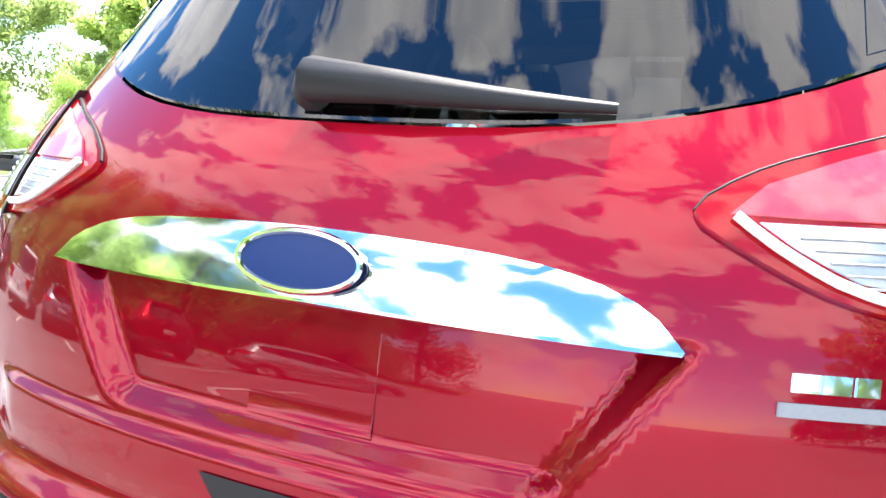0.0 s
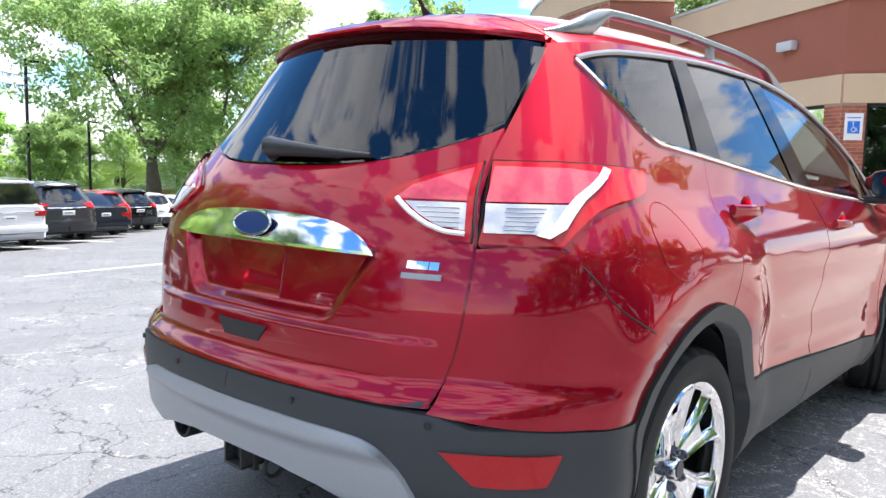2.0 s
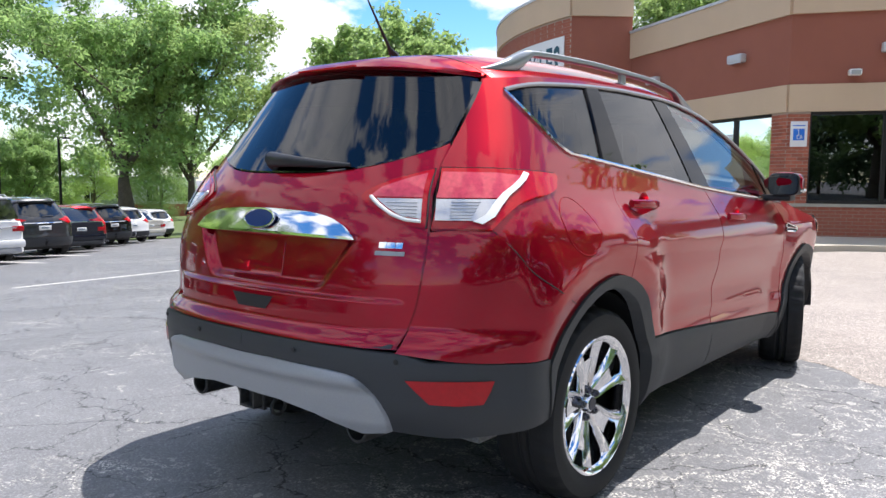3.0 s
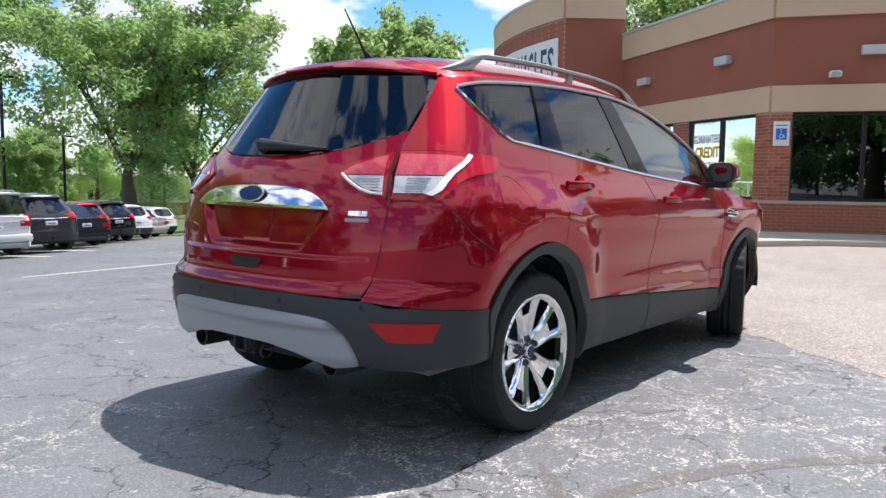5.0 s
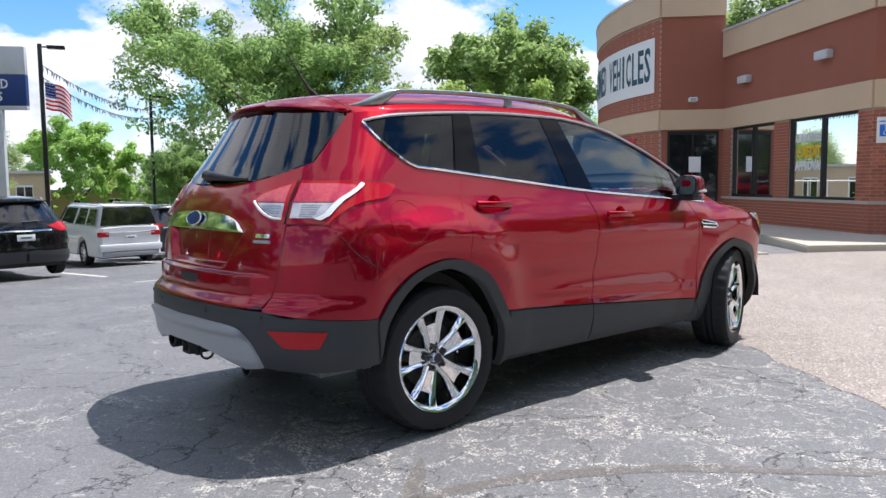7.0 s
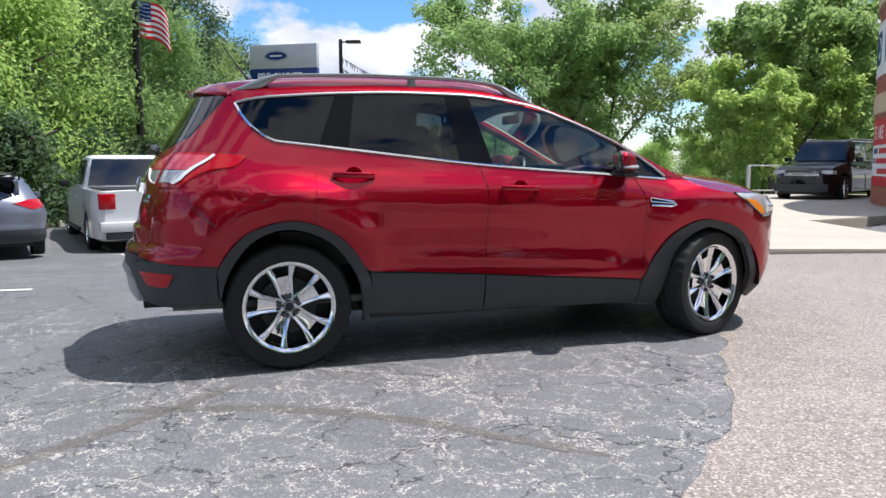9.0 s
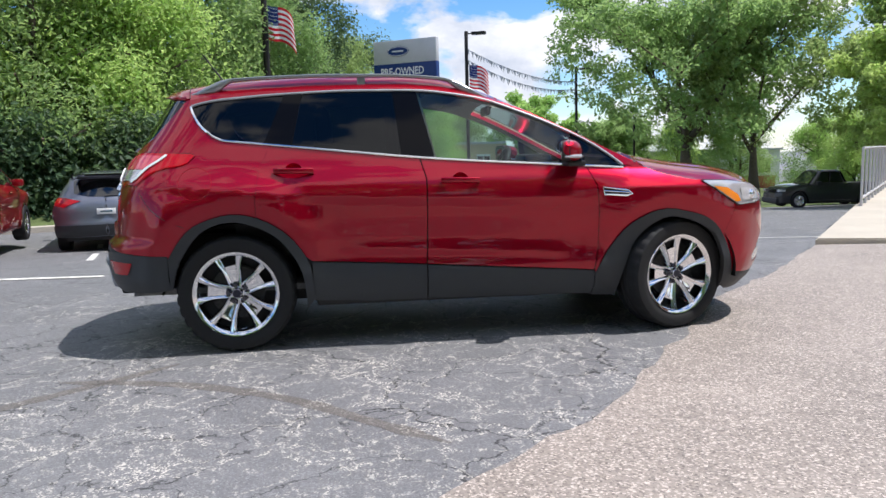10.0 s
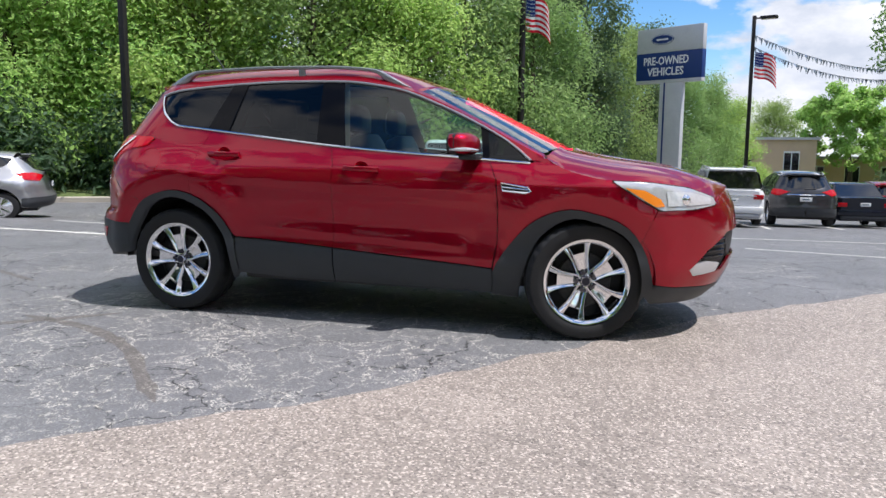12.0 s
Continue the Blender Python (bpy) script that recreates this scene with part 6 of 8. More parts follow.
# seats
def cushion(bm, rows, seg=20, power=0.55):
    """Rounded padded form: rows of (centre, half width along y, half depth, tilt)."""
    rr = []
    for c, hw, hd, tilt in rows:
        ring = []
        for k in range(seg):
            a = 2 * math.pi * k / seg
            sx, sy = math.copysign(abs(math.cos(a)) ** power, math.cos(a)), math.copysign(abs(math.sin(a)) ** power, math.sin(a))
            ring.append(Vector(c) + Vector((hd * sx * math.cos(tilt), hw * sy, hd * sx * math.sin(tilt))))
        rr.append(ring)
    ring_loft(bm, rr)


def headrest(x, y, z, parent, w=0.125, h=0.19):
    hr = new("headrest")
    hr.parent = parent
    bm = bmesh.new()
    cushion(bm, [((x + 0.005, y, z), w * 0.80, 0.02, 0), ((x, y, z + 0.012), w * 0.95, 0.05, 0), ((x - 0.005, y, z + h * 0.5), w, 0.058, 0), ((x - 0.01, y, z + h * 0.85), w * 0.88, 0.05, 0), ((x - 0.012, y, z + h), w * 0.70, 0.02, 0)])
    part("headrest_pad", bm, M["leather"], hr)
    for s in (-1, 1):
        bm = bmesh.new()
        tube(bm, [(x, y + s * 0.05, z + 0.02), (x + 0.01, y + s * 0.05, z - 0.06)], 0.006, 8)
        part("headrest_post", bm, M["chrome"], hr)
        bm = bmesh.new()
        tube(bm, [(x - 0.058, y + s * w * 0.62, z + 0.015), (x - 0.065, y + s * w * 0.62, z + h * 0.5), (x - 0.058, y + s * w * 0.55, z + h * 0.88)], 0.0018, 4)
        part("headrest_stitching", bm, M["stitch"], hr)


def front_seat(y):
    s = new("front_seat")
    s.parent = car
    bm = bmesh.new()
    rows = []
    for t in (0, 0.03, 0.15, 0.35, 0.6, 0.8, 0.87, 0.93, 0.98, 1.0):
        x, z = 1.33 - 0.20 * t, 0.62 + 0.565 * t
        w = 0.268 * (1 - 0.12 * t ** 2) * {0: 0.86, 0.93: 0.88, 0.98: 0.74, 1.0: 0.55}.get(t, 1)
        rows.append(((x, y, z), w, 0.075 if 0 < t < 1 else 0.03, 0.3))
    cushion(bm, rows, 24, 0.6)
    part("seat_back", bm, M["leather"], s)
    bm = bmesh.new()
    cushion(bm, [((1.60, y, 0.50), 0.22, 0.24, 0), ((1.60, y, 0.54), 0.25, 0.27, 0), ((1.60, y, 0.62), 0.25, 0.27, 0), ((1.60, y, 0.66), 0.2, 0.22, 0)], 24, 0.5)
    part("seat_cushion", bm, M["leather"], s)
    part("map_pocket", region([(y - 0.15, 0.72), (y + 0.15, 0.72), (y + 0.16, 0.96), (y - 0.16, 0.96)], lambda a, z: (1.235 - 0.20 * (z - 0.62) / 0.6 - 0.012, a, z), 0.05, 0.012, lip_dir=(1, 0, 0)), M["leather"], s)
    bm = bmesh.new()
    tube(bm, [(1.235 - 0.20 * (0.965 - 0.62) / 0.6 - 0.014, y + q, 0.962 - 0.10 * q * q) for q in (-0.16, -0.08, 0, 0.08, 0.16)], 0.005, 6)
    part("pocket_edge", bm, M["leather"], s)
    bm = bmesh.new()
    tube(bm, [(1.235 - 0.20 * (0.80 - 0.62) / 0.6 - 0.020, y + q, 0.80 - 0.10 * q * q) for q in (-0.15, -0.08, 0, 0.08, 0.15)], 0.004, 6)
    part("pocket_edge", bm, M["leather"], s)
    headrest(1.11, y, 1.20, s)
    return s


front_seat(0.37)
front_seat(-0.37)
# rear bench: left part folded flat, right part upright
fold = new("folded_seat")
fold.parent = car
fold["label"] = "rear seat back folded flat, carpeted"
bm = bmesh.new()
rows = []
for k in range(13):
    x = 0.338 + 0.66 * k / 12
    z = 0.700 + 0.040 * (k / 12) + 0.004 * math.sin(k * 1.9)
    rows.append([Vector((x, y, z + 0.004 * math.sin(y * 30))) for y in (-0.15, -0.05, 0.08, 0.22, 0.38, 0.53)] + [Vector((x, 0.545, z - 0.03)), Vector((x, 0.45, z - 0.14)), Vector((x, -0.10, z - 0.14)), Vector((x, -0.16, z - 0.03))])
ring_loft(bm, rows)
part("seat_back_carpet", bm, M["carpet_shaded"], fold)
part("fold_flap", region([(0.345, -0.14), (0.52, -0.14), (0.52, 0.50), (0.345, 0.52)], lambda x, y: (x, y, 0.708 + 0.040 * (x - 0.338) / 0.66), 0.06, 0.005, lip_dir=(0, 0, -1)), M["carpet_shaded"], fold)
part("latch_slot", boxes(0.56, 0.60, 0.02, 0.075, 0.716, 0.7235, 0.001), M["chrome"], fold)
up = new("rear_seat")
up.parent = car
up["label"] = "upright rear seat back with carpeted rear face"
bm = bmesh.new()
rows = []
for t in (0, 0.03, 0.1, 0.2, 0.3, 0.4, 0.5, 0.6, 0.7, 0.8, 0.9, 0.96, 1.0):
    x, z = 0.42 + 0.12 * t, 0.70 + 0.49 * t
    rows.append(((x, -0.352, z), 0.187 * (0.95 if t in (0, 1.0) else 1), 0.07 + 0.003 * math.sin(t * 40) if 0 < t < 1 else 0.045, -0.2))
cushion(bm, rows, 28, 0.35)
part("seat_back_carpet", bm, M["carpet_shaded"], up)
part("fold_flap", region([(-0.53, 0.71), (-0.172, 0.71), (-0.172, 0.85), (-0.33, 0.845), (-0.345, 0.80), (-0.41, 0.80), (-0.425, 0.84), (-0.53, 0.835)], lambda y, z: (0.345 + 0.13 * (z - 0.70) / 0.56 - 0.008, y, z), 0.06, 0.006, lip_dir=(1, 0, 0)), M["carpet_shaded"], up)
part("latch_slot", boxes(0.35, 0.376, -0.405, -0.35, 0.802, 0.832, 0.002), M["black_gloss"], up)
headrest(0.535, -0.362, 1.215, up, 0.142, 0.235)
bm = bmesh.new()
box(bm, 0.55, 1.0, -0.52, 0.50, 0.44, 0.60, 0.05)
part("rear_bench", bm, M["leather"], car)
part("cabin_floor", boxes(-0.60, 2.4, -0.80, 0.80, 0.345, 0.38), M["carpet"], car)
# belt, console, dash, wheel
bm = bmesh.new()
pts = curve([(0.045, 0.545, 1.168), (0.22, 0.55, 1.06), (0.55, 0.56, 0.88), (0.88, 0.57, 0.735)], n=6)
rows = [[Vector(p) + Vector((0, 0, 0.024)), Vector(p) + Vector((0, -0.004, 0)), Vector(p) - Vector((0, 0, 0.024)), Vector(p) + Vector((0, 0.004, 0))] for p in pts]
ring_loft(bm, rows)
part("seat_belt", bm, M["belt"], car)
bm = bmesh.new()
box(bm, 1.15, 2.0, -0.10, 0.10, 0.40, 0.80, 0.03)
part("centre_console", bm, M["trim"], car)
bm = bmesh.new()
box(bm, 2.0, 2.42, -0.74, 0.74, 0.72, 1.06, 0.07)
box(bm, 1.98, 2.2, 0.2, 0.56, 0.98, 1.12, 0.04)
part("dashboard", bm, M["trim"], car)
st = Matrix.Translation((1.82, 0.38, 1.0)) @ Matrix.Rotation(radians(-66), 4, "Y")
bm = bmesh.new()
tube(bm, [st @ Vector((0.185 * math.cos(a), 0.185 * math.sin(a), 0)) for a in (2 * math.pi * k / 28 for k in range(28))], 0.016, 8, closed=True)
for a in (0.0, math.pi / 2, math.pi):
    tube(bm, [st @ Vector((0.17 * math.sin(a - math.pi / 2) * 1.0, 0.17 * math.cos(a - math.pi / 2), 0)), st @ Vector((0, 0, -0.02))], 0.018, 8)
tube(bm, [st @ Vector((0, 0, -0.01)), st @ Vector((0, 0, -0.15))], [0.06, 0.04], 12)
part("steering_wheel", bm, M["leather"], car)
bm = bmesh.new()
box(bm, 1.64, 1.675, -0.12, 0.12, 1.395, 1.458, 0.012)
tube(bm, [(1.67, 0, 1.44), (1.71, 0, 1.468)], 0.011, 8)
part("rear_view_mirror", bm, M["black_plastic"], car)
for y in (-0.36, 0.36):
    part("sun_visor", boxes(1.38, 1.52, y - 0.19, y + 0.19, 1.475, 1.490, 0.006), M["headliner"], car)

# ---- other parked vehicles ----
PAINTS = {
    "white": car_paint("white_paint_coat", (0.72, 0.72, 0.72), 0.0, 0.35), "black": car_paint("black_paint_coat", (0.004, 0.004, 0.005), 0.0, 0.5),
    "grey": car_paint("grey_paint_coat", (0.055, 0.055, 0.058), 0.6), "navy": car_paint("navy_paint_coat", (0.012, 0.016, 0.028), 0.5),
    "blue_grey": car_paint("blue_grey_paint_coat", (0.20, 0.215, 0.26), 0.6), "red": car_paint("red_paint_coat", (0.33, 0.008, 0.016), 0.5),
    "silver": car_paint("silver_paint_coat", (0.42, 0.42, 0.43), 0.7), "cream": car_paint("cream_paint_coat", (0.62, 0.59, 0.53), 0.2),
}
M["car_glass"] = mat("vehicle_glass", (0.010, 0.011, 0.012), 0.04, coat=1.0)


def small_wheel(parent, x, y, r, side):
    w = new("wheel")
    w.parent = parent
    m = Matrix.Translation((x, y, r)) @ Matrix.Rotation(radians(-side * 90), 4, "X")
    bm = bmesh.new()
    lathe(bm, [(r * 0.64, -0.10), (r * 0.72, -0.115), (r * 0.93, -0.11), (r, -0.08), (r, 0.08), (r * 0.93, 0.11), (r * 0.72, 0.115), (r * 0.64, 0.09)], 28, m)
    part("tyre", bm, M["rubber"], w)
    bm = bmesh.new()
    lathe(bm, [(0.0, 0.075), (r * 0.16, 0.075), (r * 0.18, 0.05), (r * 0.60, 0.03), (r * 0.63, 0.098), (r * 0.67, 0.098)], 28, m)
    for k in range(10):
        a = math.pi * k / 5
        c, n = Vector((math.cos(a), math.sin(a), 0)), Vector((-math.sin(a), math.cos(a), 0))
        ring_loft(bm, [[m @ (c * rr + n * s * 0.016 + Vector((0, 0, h))) for s, h in ((-1, 0.04), (-1, hh), (1, hh), (1, 0.04))] for rr, hh in ((r * 0.12, 0.078), (r * 0.62, 0.092))])
    part("rim", bm, M["rim"], w)


STYLES = {
    # length, width, height, belt, bonnet, then x of: rear window foot, roof rear, roof front, windscreen foot
    "suv": (4.95, 1.98, 1.76, 1.12, 1.10, 0.18, 0.55, 3.05, 3.75), "wagon": (5.1, 1.93, 1.71, 1.10, 1.08, 0.10, 0.22, 3.35, 3.85),
    "sedan": (4.87, 1.85, 1.46, 0.98, 0.95, 0.75, 1.55, 2.85, 3.65), "hatch": (4.36, 1.82, 1.47, 0.98, 0.98, 0.12, 0.55, 2.35, 3.15),
    "small_suv": (4.5, 1.86, 1.66, 1.06, 1.05, 0.15, 0.55, 2.65, 3.35), "coupe": (4.79, 1.92, 1.38, 0.92, 0.95, 0.40, 1.50, 2.45, 3.25),
    "large_suv": (5.35, 2.03, 1.97, 1.25, 1.22, 0.12, 0.35, 3.35, 3.95), "pickup": (5.8, 2.02, 1.92, 1.22, 1.22, 2.15, 2.45, 3.55, 4.2),
}


def hull_parts():
    """Panels of a rounded hatchback-like body, drawn once with the rear axle at x = 0."""
    out = []
    for side in (-1, 1):
        low_r = [(-0.36, 0.33), (-0.62, 0.31), (END_R(0.34), 0.33)]
        back = [(END_R(z), z) for z in (0.5, 0.62, 0.8, 1.0, 1.13)] + [(u_at(0.3, 1.14), 1.14), (u_at(0.53, 1.21), 1.21), (u_at(0.53, 1.40), 1.40), (u_at(0.46, 1.485), 1.485), (END_R(1.50), 1.50), (END_R(1.535), 1.535), (u_at(0.5, 1.50), 1.50)]
        head = [(-0.40, edge_z(-0.40))] + along(edge_z, -0.3, 2.4, 0.2) + along(lambda x: edge_z(x) - 0.002, 2.46, 2.80, 0.12) + [(3.05, 0.925), (3.3, 0.895), (3.6, 0.86), (END_F, 0.868), (END_F, 0.30), (3.4, 0.31), (3.04, 0.33)]
        poly = low_r + back + head + ARCH_F_IN[::-1][1:-1] + [(2.2, 0.27), (0.5, 0.29)] + ARCH_R_IN[1:-1]
        hole = DLO_REAR + along(BELT, 0.1, 2.2, 0.2) + along(DLO_TOP, 2.15, -0.2, 0.15)
        fn = lambda u, z, side=side: skin(u, z, side)
        out.append(("body_side", region(poly, fn, 0.09, 0.02, holes=(hole,)), "paint"))
        out.append(("side_glass", region(hole, lambda u, z, side=side: skin(u, z, side, -0.006), 0.12, 0.0), "car_glass"))
        for a, b in ((0.26, 0.40), (1.04, 1.16)):
            out.append(("pillar_trim", region([(a, BELT(a)), (b, BELT(b)), (b - 0.04, DLO_TOP(b)), (a, DLO_TOP(a))], lambda u, z, side=side: skin(u, z, side, 0.002), 0.1, 0.0), "black_gloss"))
        out.append(("lower_cladding", region([(-0.37, 0.54), (-0.62, 0.56), (END_R(0.57), 0.575), (END_R(0.35), 0.34), (-0.62, 0.31), (-0.36, 0.34)], lambda u, z, side=side: skin(u, z, side, 0.010), 0.08, 0.02), "clad"))
        out.append(("tail_lamp", region([(u_at(0.42, 1.06), 1.06), (u_at(0.70, 0.94), 0.94), (-0.45, 0.98), (-0.30, 1.12), (-0.45, 1.13), (u_at(0.66, 1.13), 1.13)], lambda u, z, side=side: skin(u, z, side, 0.012), 0.06, 0.02), "lamp_red"))
        out.append(("headlamp", region([(2.83, 0.93), (3.01, 0.80), (3.30, 0.775), (3.5, 0.80), (3.5, 0.835), (3.05, 0.92)], lambda u, z, side=side: skin(u, z, side, 0.010), 0.06, 0.02), "lamp_clear"))
        out.append(("front_lower", region([(3.28, 0.36), (END_F, 0.35), (END_F, 0.64), (3.60, 0.62), (3.42, 0.52)], lambda u, z, side=side: skin(u, z, side, 0.006), 0.08, 0.01), "black_plastic"))
        bm = bmesh.new()
        box(bm, 1.93, 2.08, min(side * 0.83, side * 1.02), max(side * 0.83, side * 1.02), 1.06, 1.19, 0.04)
        out.append(("door_mirror", bm, "paint"))
        bm = bmesh.new()
        for hx, hz in ((0.42, 1.05), (1.36, 0.97)):
            tube(bm, [skin(hx - 0.1, hz, side, 0.02), skin(hx + 0.1, hz, side, 0.02)], 0.014, 6)
        out.append(("door_handle", bm, "paint"))
    out.append(("roof", region(roof_edge_r + [(1.64, -0.30), (1.66, 0.0), (1.64, 0.30)] + roof_edge_l + roof_back, lambda x, y: top_skin(x, y), 0.12, 0.02, lip_dir=(0, 0, -1)), "paint"))
    out.append(("windscreen", region([(x, -(side_w(x, edge_z(x)) - 0.03)) for x in (1.63 + 0.1 * i for i in range(9))] + [(2.47, 0.0)] + [(x, side_w(x, edge_z(x)) - 0.03) for x in (2.43 - 0.1 * i for i in range(9))], lambda x, y: top_skin(x, y, -0.002), 0.12, 0.0), "car_glass"))
    out.append(("bonnet", region(hood, bonnet_skin, 0.10, 0.02, lip_dir=(0, 0, -1)), "paint"))
    pts = [-0.535 + 0.107 * i for i in range(11)]
    out.append(("rear_window", region([(y, 1.135 + 0.08 * (abs(y) / 0.53) ** 3) for y in pts] + [(-y, 1.50 - 0.03 * (abs(y) / 0.53) ** 2) for y in pts], lambda u, z: rear_skin(u, z, 0.004), 0.08, 0.004), "car_glass"))
    bm = bmesh.new()
    box(bm, -0.53, -0.36, -0.50, 0.50, 1.535, 1.565, 0.012)
    out.append(("rear_spoiler", bm, "paint"))
    out.append(("plate", boxes(-0.835, -0.815, -0.16, 0.16, 0.78, 0.90, 0.004), "white"))
    out.append(("plate_bar", boxes(-0.839, -0.834, -0.10, 0.10, 0.825, 0.855), "dark_letters"))
    bm = bmesh.new()
    tube(bm, [rear_skin(0.02, 1.15, 0.02), rear_skin(-0.28, 1.16, 0.02)], 0.012, 6)
    out.append(("wiper", bm, "black_plastic"))
    out.append(("floor_pan", boxes(-0.6, 3.3, -0.70, 0.70, 0.24, 0.36), "black_plastic"))
    bm = bmesh.new()
    box(bm, 1.0, 2.3, -0.7, 0.7, 0.85, 1.0, 0.05)
    for y in (-0.36, 0.36):
        box(bm, 1.15, 1.30, y - 0.24, y + 0.24, 0.7, 1.36, 0.06)
        box(bm, 0.30, 0.45, y - 0.26, y + 0.26, 0.7, 1.24, 0.06)
    out.append(("seats", bm, "leather"))
    return out


HULL = []


def hull_car(name, style, paint, place, heading, label, category, group, chrome, k):
    """A parked hatchback or suv from the shared panels, sized by k; place is under the middle of its rear."""
    x, y = place
    g = thing(name, label, category, group, pose(x, y, ground_z(x, y), 0, 0, heading) @ Matrix.Diagonal((*k, 1)) @ Matrix.Translation((0.875, 0, 0)))
    if not HULL:
        HULL.extend((nm, part(nm, bm, M.get(mt, paint), None, angle=50), mt) for nm, bm, mt in hull_parts())
        first = True
    else:
        first = False
    for nm, ob, mt in HULL:
        if first:
            ob.parent = g
        else:
            me = ob.data
            if mt == "paint":
                me = me.copy()
                me.materials.clear()
                me.materials.append(paint)
            o = new(nm, me)
            o.parent = g
    if chrome:
        bm = bmesh.new()
        tube(bm, [rear_skin(yy, 0.975, 0.014) for yy in (-0.5, -0.25, 0, 0.25, 0.5)], 0.016, 6)
        part("chrome_strip", bm, M["chrome"], g)
    if style in ("suv", "small_suv"):
        for sd in (-1, 1):
            bm = bmesh.new()
            yy = sd * 0.57
            tube(bm, [(-0.15, yy, top_skin(-0.15, yy).z), (0.0, yy, top_skin(0, yy).z + 0.045), (1.2, yy, top_skin(1.2, yy).z + 0.045), (1.35, yy, top_skin(1.35, yy).z)], 0.016, 6)
            part("roof_rail", bm, M["silver_plastic"] if chrome else M["black_plastic"], g)
    elif style == "coupe":
        part("boot_wing", boxes(-0.90, -0.72, -0.62, 0.62, 1.16, 1.185, 0.008), M["black_gloss"], g)
    else:
        part("roof_wing", boxes(-0.68, -0.40, -0.56, 0.56, 1.575, 1.600, 0.01), M["black_gloss"], g)
        for sd in (-1, 1):
            part("wing_stay", boxes(-0.62, -0.42, min(sd * 0.53, sd * 0.55), max(sd * 0.53, sd * 0.55), 1.50, 1.585, 0.006), M["black_gloss"], g)
    for sd in (-1, 1):
        for ax in (0.0, 2.68):
            small_wheel(g, ax, sd * 0.785, 0.345, sd)
    return g


def vehicle(name, style, paint, place, heading, label, category="car", group="parked cars", chrome=False, height=None):
    """A parked vehicle, drawn with its rear at x = 0 and turned to its heading; place is under the middle of its rear."""
    L, W, H, belt, hood, xr0, xr1, xf1, xf0 = STYLES[style]
    H = height or H
    if style in ("suv", "small_suv", "hatch", "coupe"):
        return hull_car(name, style, PAINTS[paint], place, heading, label, category, group, chrome, (L / 4.453, W / 1.83, H / 1.66))
    x, y = place
    g = thing(name, label, category, group, pose(x, y, ground_z(x, y), 0, 0, heading))
    hw, pm = W / 2, PAINTS[paint]
    wr = 0.36 if H > 1.6 else 0.34
    if style in ("pickup", "large_suv"):
        wr = 0.40
    ax_r, ax_f = L * 0.215, L * 0.81
    deck = belt + 0.06 if style == "sedan" else belt
    top = lerp_table([(0, deck - 0.02), (0.1, deck), (xf0 - 0.1, belt + 0.01), (xf0 + 0.2, hood), (L * 0.93, hood - 0.14), (L, hood - 0.42)])
    wide = lerp_table([(0, hw * 0.80), (0.12, hw * 0.93), (0.6, hw), (L * 0.7, hw), (L * 0.93, hw * 0.90), (L, hw * 0.66)])

    def arch(xx):
        b = 0.26
        for ax in (ax_r, ax_f):
            d = abs(xx - ax)
            if d < wr + 0.06:
                b = max(b, wr + math.sqrt(max(0, (wr + 0.06) ** 2 - d * d)))
        return b

    bm = bmesh.new()
    rows = []
    n = 64
    for k in range(n + 1):
        xx = L * k / n
        lo, hi, w = arch(xx), top(xx), wide(xx)
        end = 0.10 * math.exp(-((xx) / 0.15) ** 2)
        pts = [(-w * 0.93, lo), (-w, lo + 0.04), (-w, lo + (hi - lo) * 0.45), (-w * 0.985, hi - 0.12), (-w * 0.93, hi - 0.015), (-w * 0.7, hi), (0, hi + 0.012)]
        pts += [(-a, b) for a, b in pts[-2::-1]]
        rows.append([Vector((xx, a, b)) for a, b in pts] + [Vector((xx, w * 0.6, 0.27 + 0.0)), Vector((xx, -w * 0.6, 0.27))])
    ring_loft(bm, rows)
    body = part("body", bm, pm, g, angle=30)
    # cabin
    levels = []
    for t in (0, 0.25, 0.5, 0.75, 0.92, 1.0):
        a, b = xr0 + (xr1 - xr0) * t, xf0 + (xf1 - xf0) * t
        w = hw * (0.92 - 0.19 * t)
        z = belt - 0.02 + (H - belt + 0.02) * (t if t < 1 else 1.0)
        if t == 1.0:
            a, b, w = a + 0.08, b - 0.10, w - 0.07
        levels.append((a, b, w, z))
    bm = bmesh.new()
    rows = []
    for a, b, w, z in levels:
        ring = []
        for k in range(36):
            an = 2 * math.pi * k / 36
            cx, cy = math.cos(an), math.sin(an)
            ring.append(Vector(((a + b) / 2 + (b - a) / 2 * math.copysign(abs(cx) ** 0.30, cx), w * math.copysign(abs(cy) ** 0.30, cy), z)))
        rows.append(ring)
    ring_loft(bm, rows)
    cab = part("cabin", bm, pm, g, angle=30)

    def lift(t, f, s):
        """A point on the cabin's side: height t, share f of its length."""
        z = belt - 0.02 + (H - belt + 0.02) * t
        a, b = xr0 + (xr1 - xr0) * t, xf0 + (xf1 - xf0) * t
        return Vector((a + (b - a) * f, s * (hw * (0.92 - 0.19 * t) + 0.006), z))

    for s in (-1, 1):
        cuts = ((0.05, 0.24), (0.27, 0.50), (0.54, 0.86)) if style in ("wagon", "large_suv") else ((0.10, 0.46), (0.50, 0.86))
        for f0, f1 in cuts:
            bm = bmesh.new()
            a = [bm.verts.new(lift(t, f, s)) for f, t in ((f0, 0.12), (f1, 0.12), (f1 - 0.01, 0.84), (f0 + 0.01, 0.84))]
            bm.faces.new(a)
            part("side_window", bm, M["car_glass"], cab)
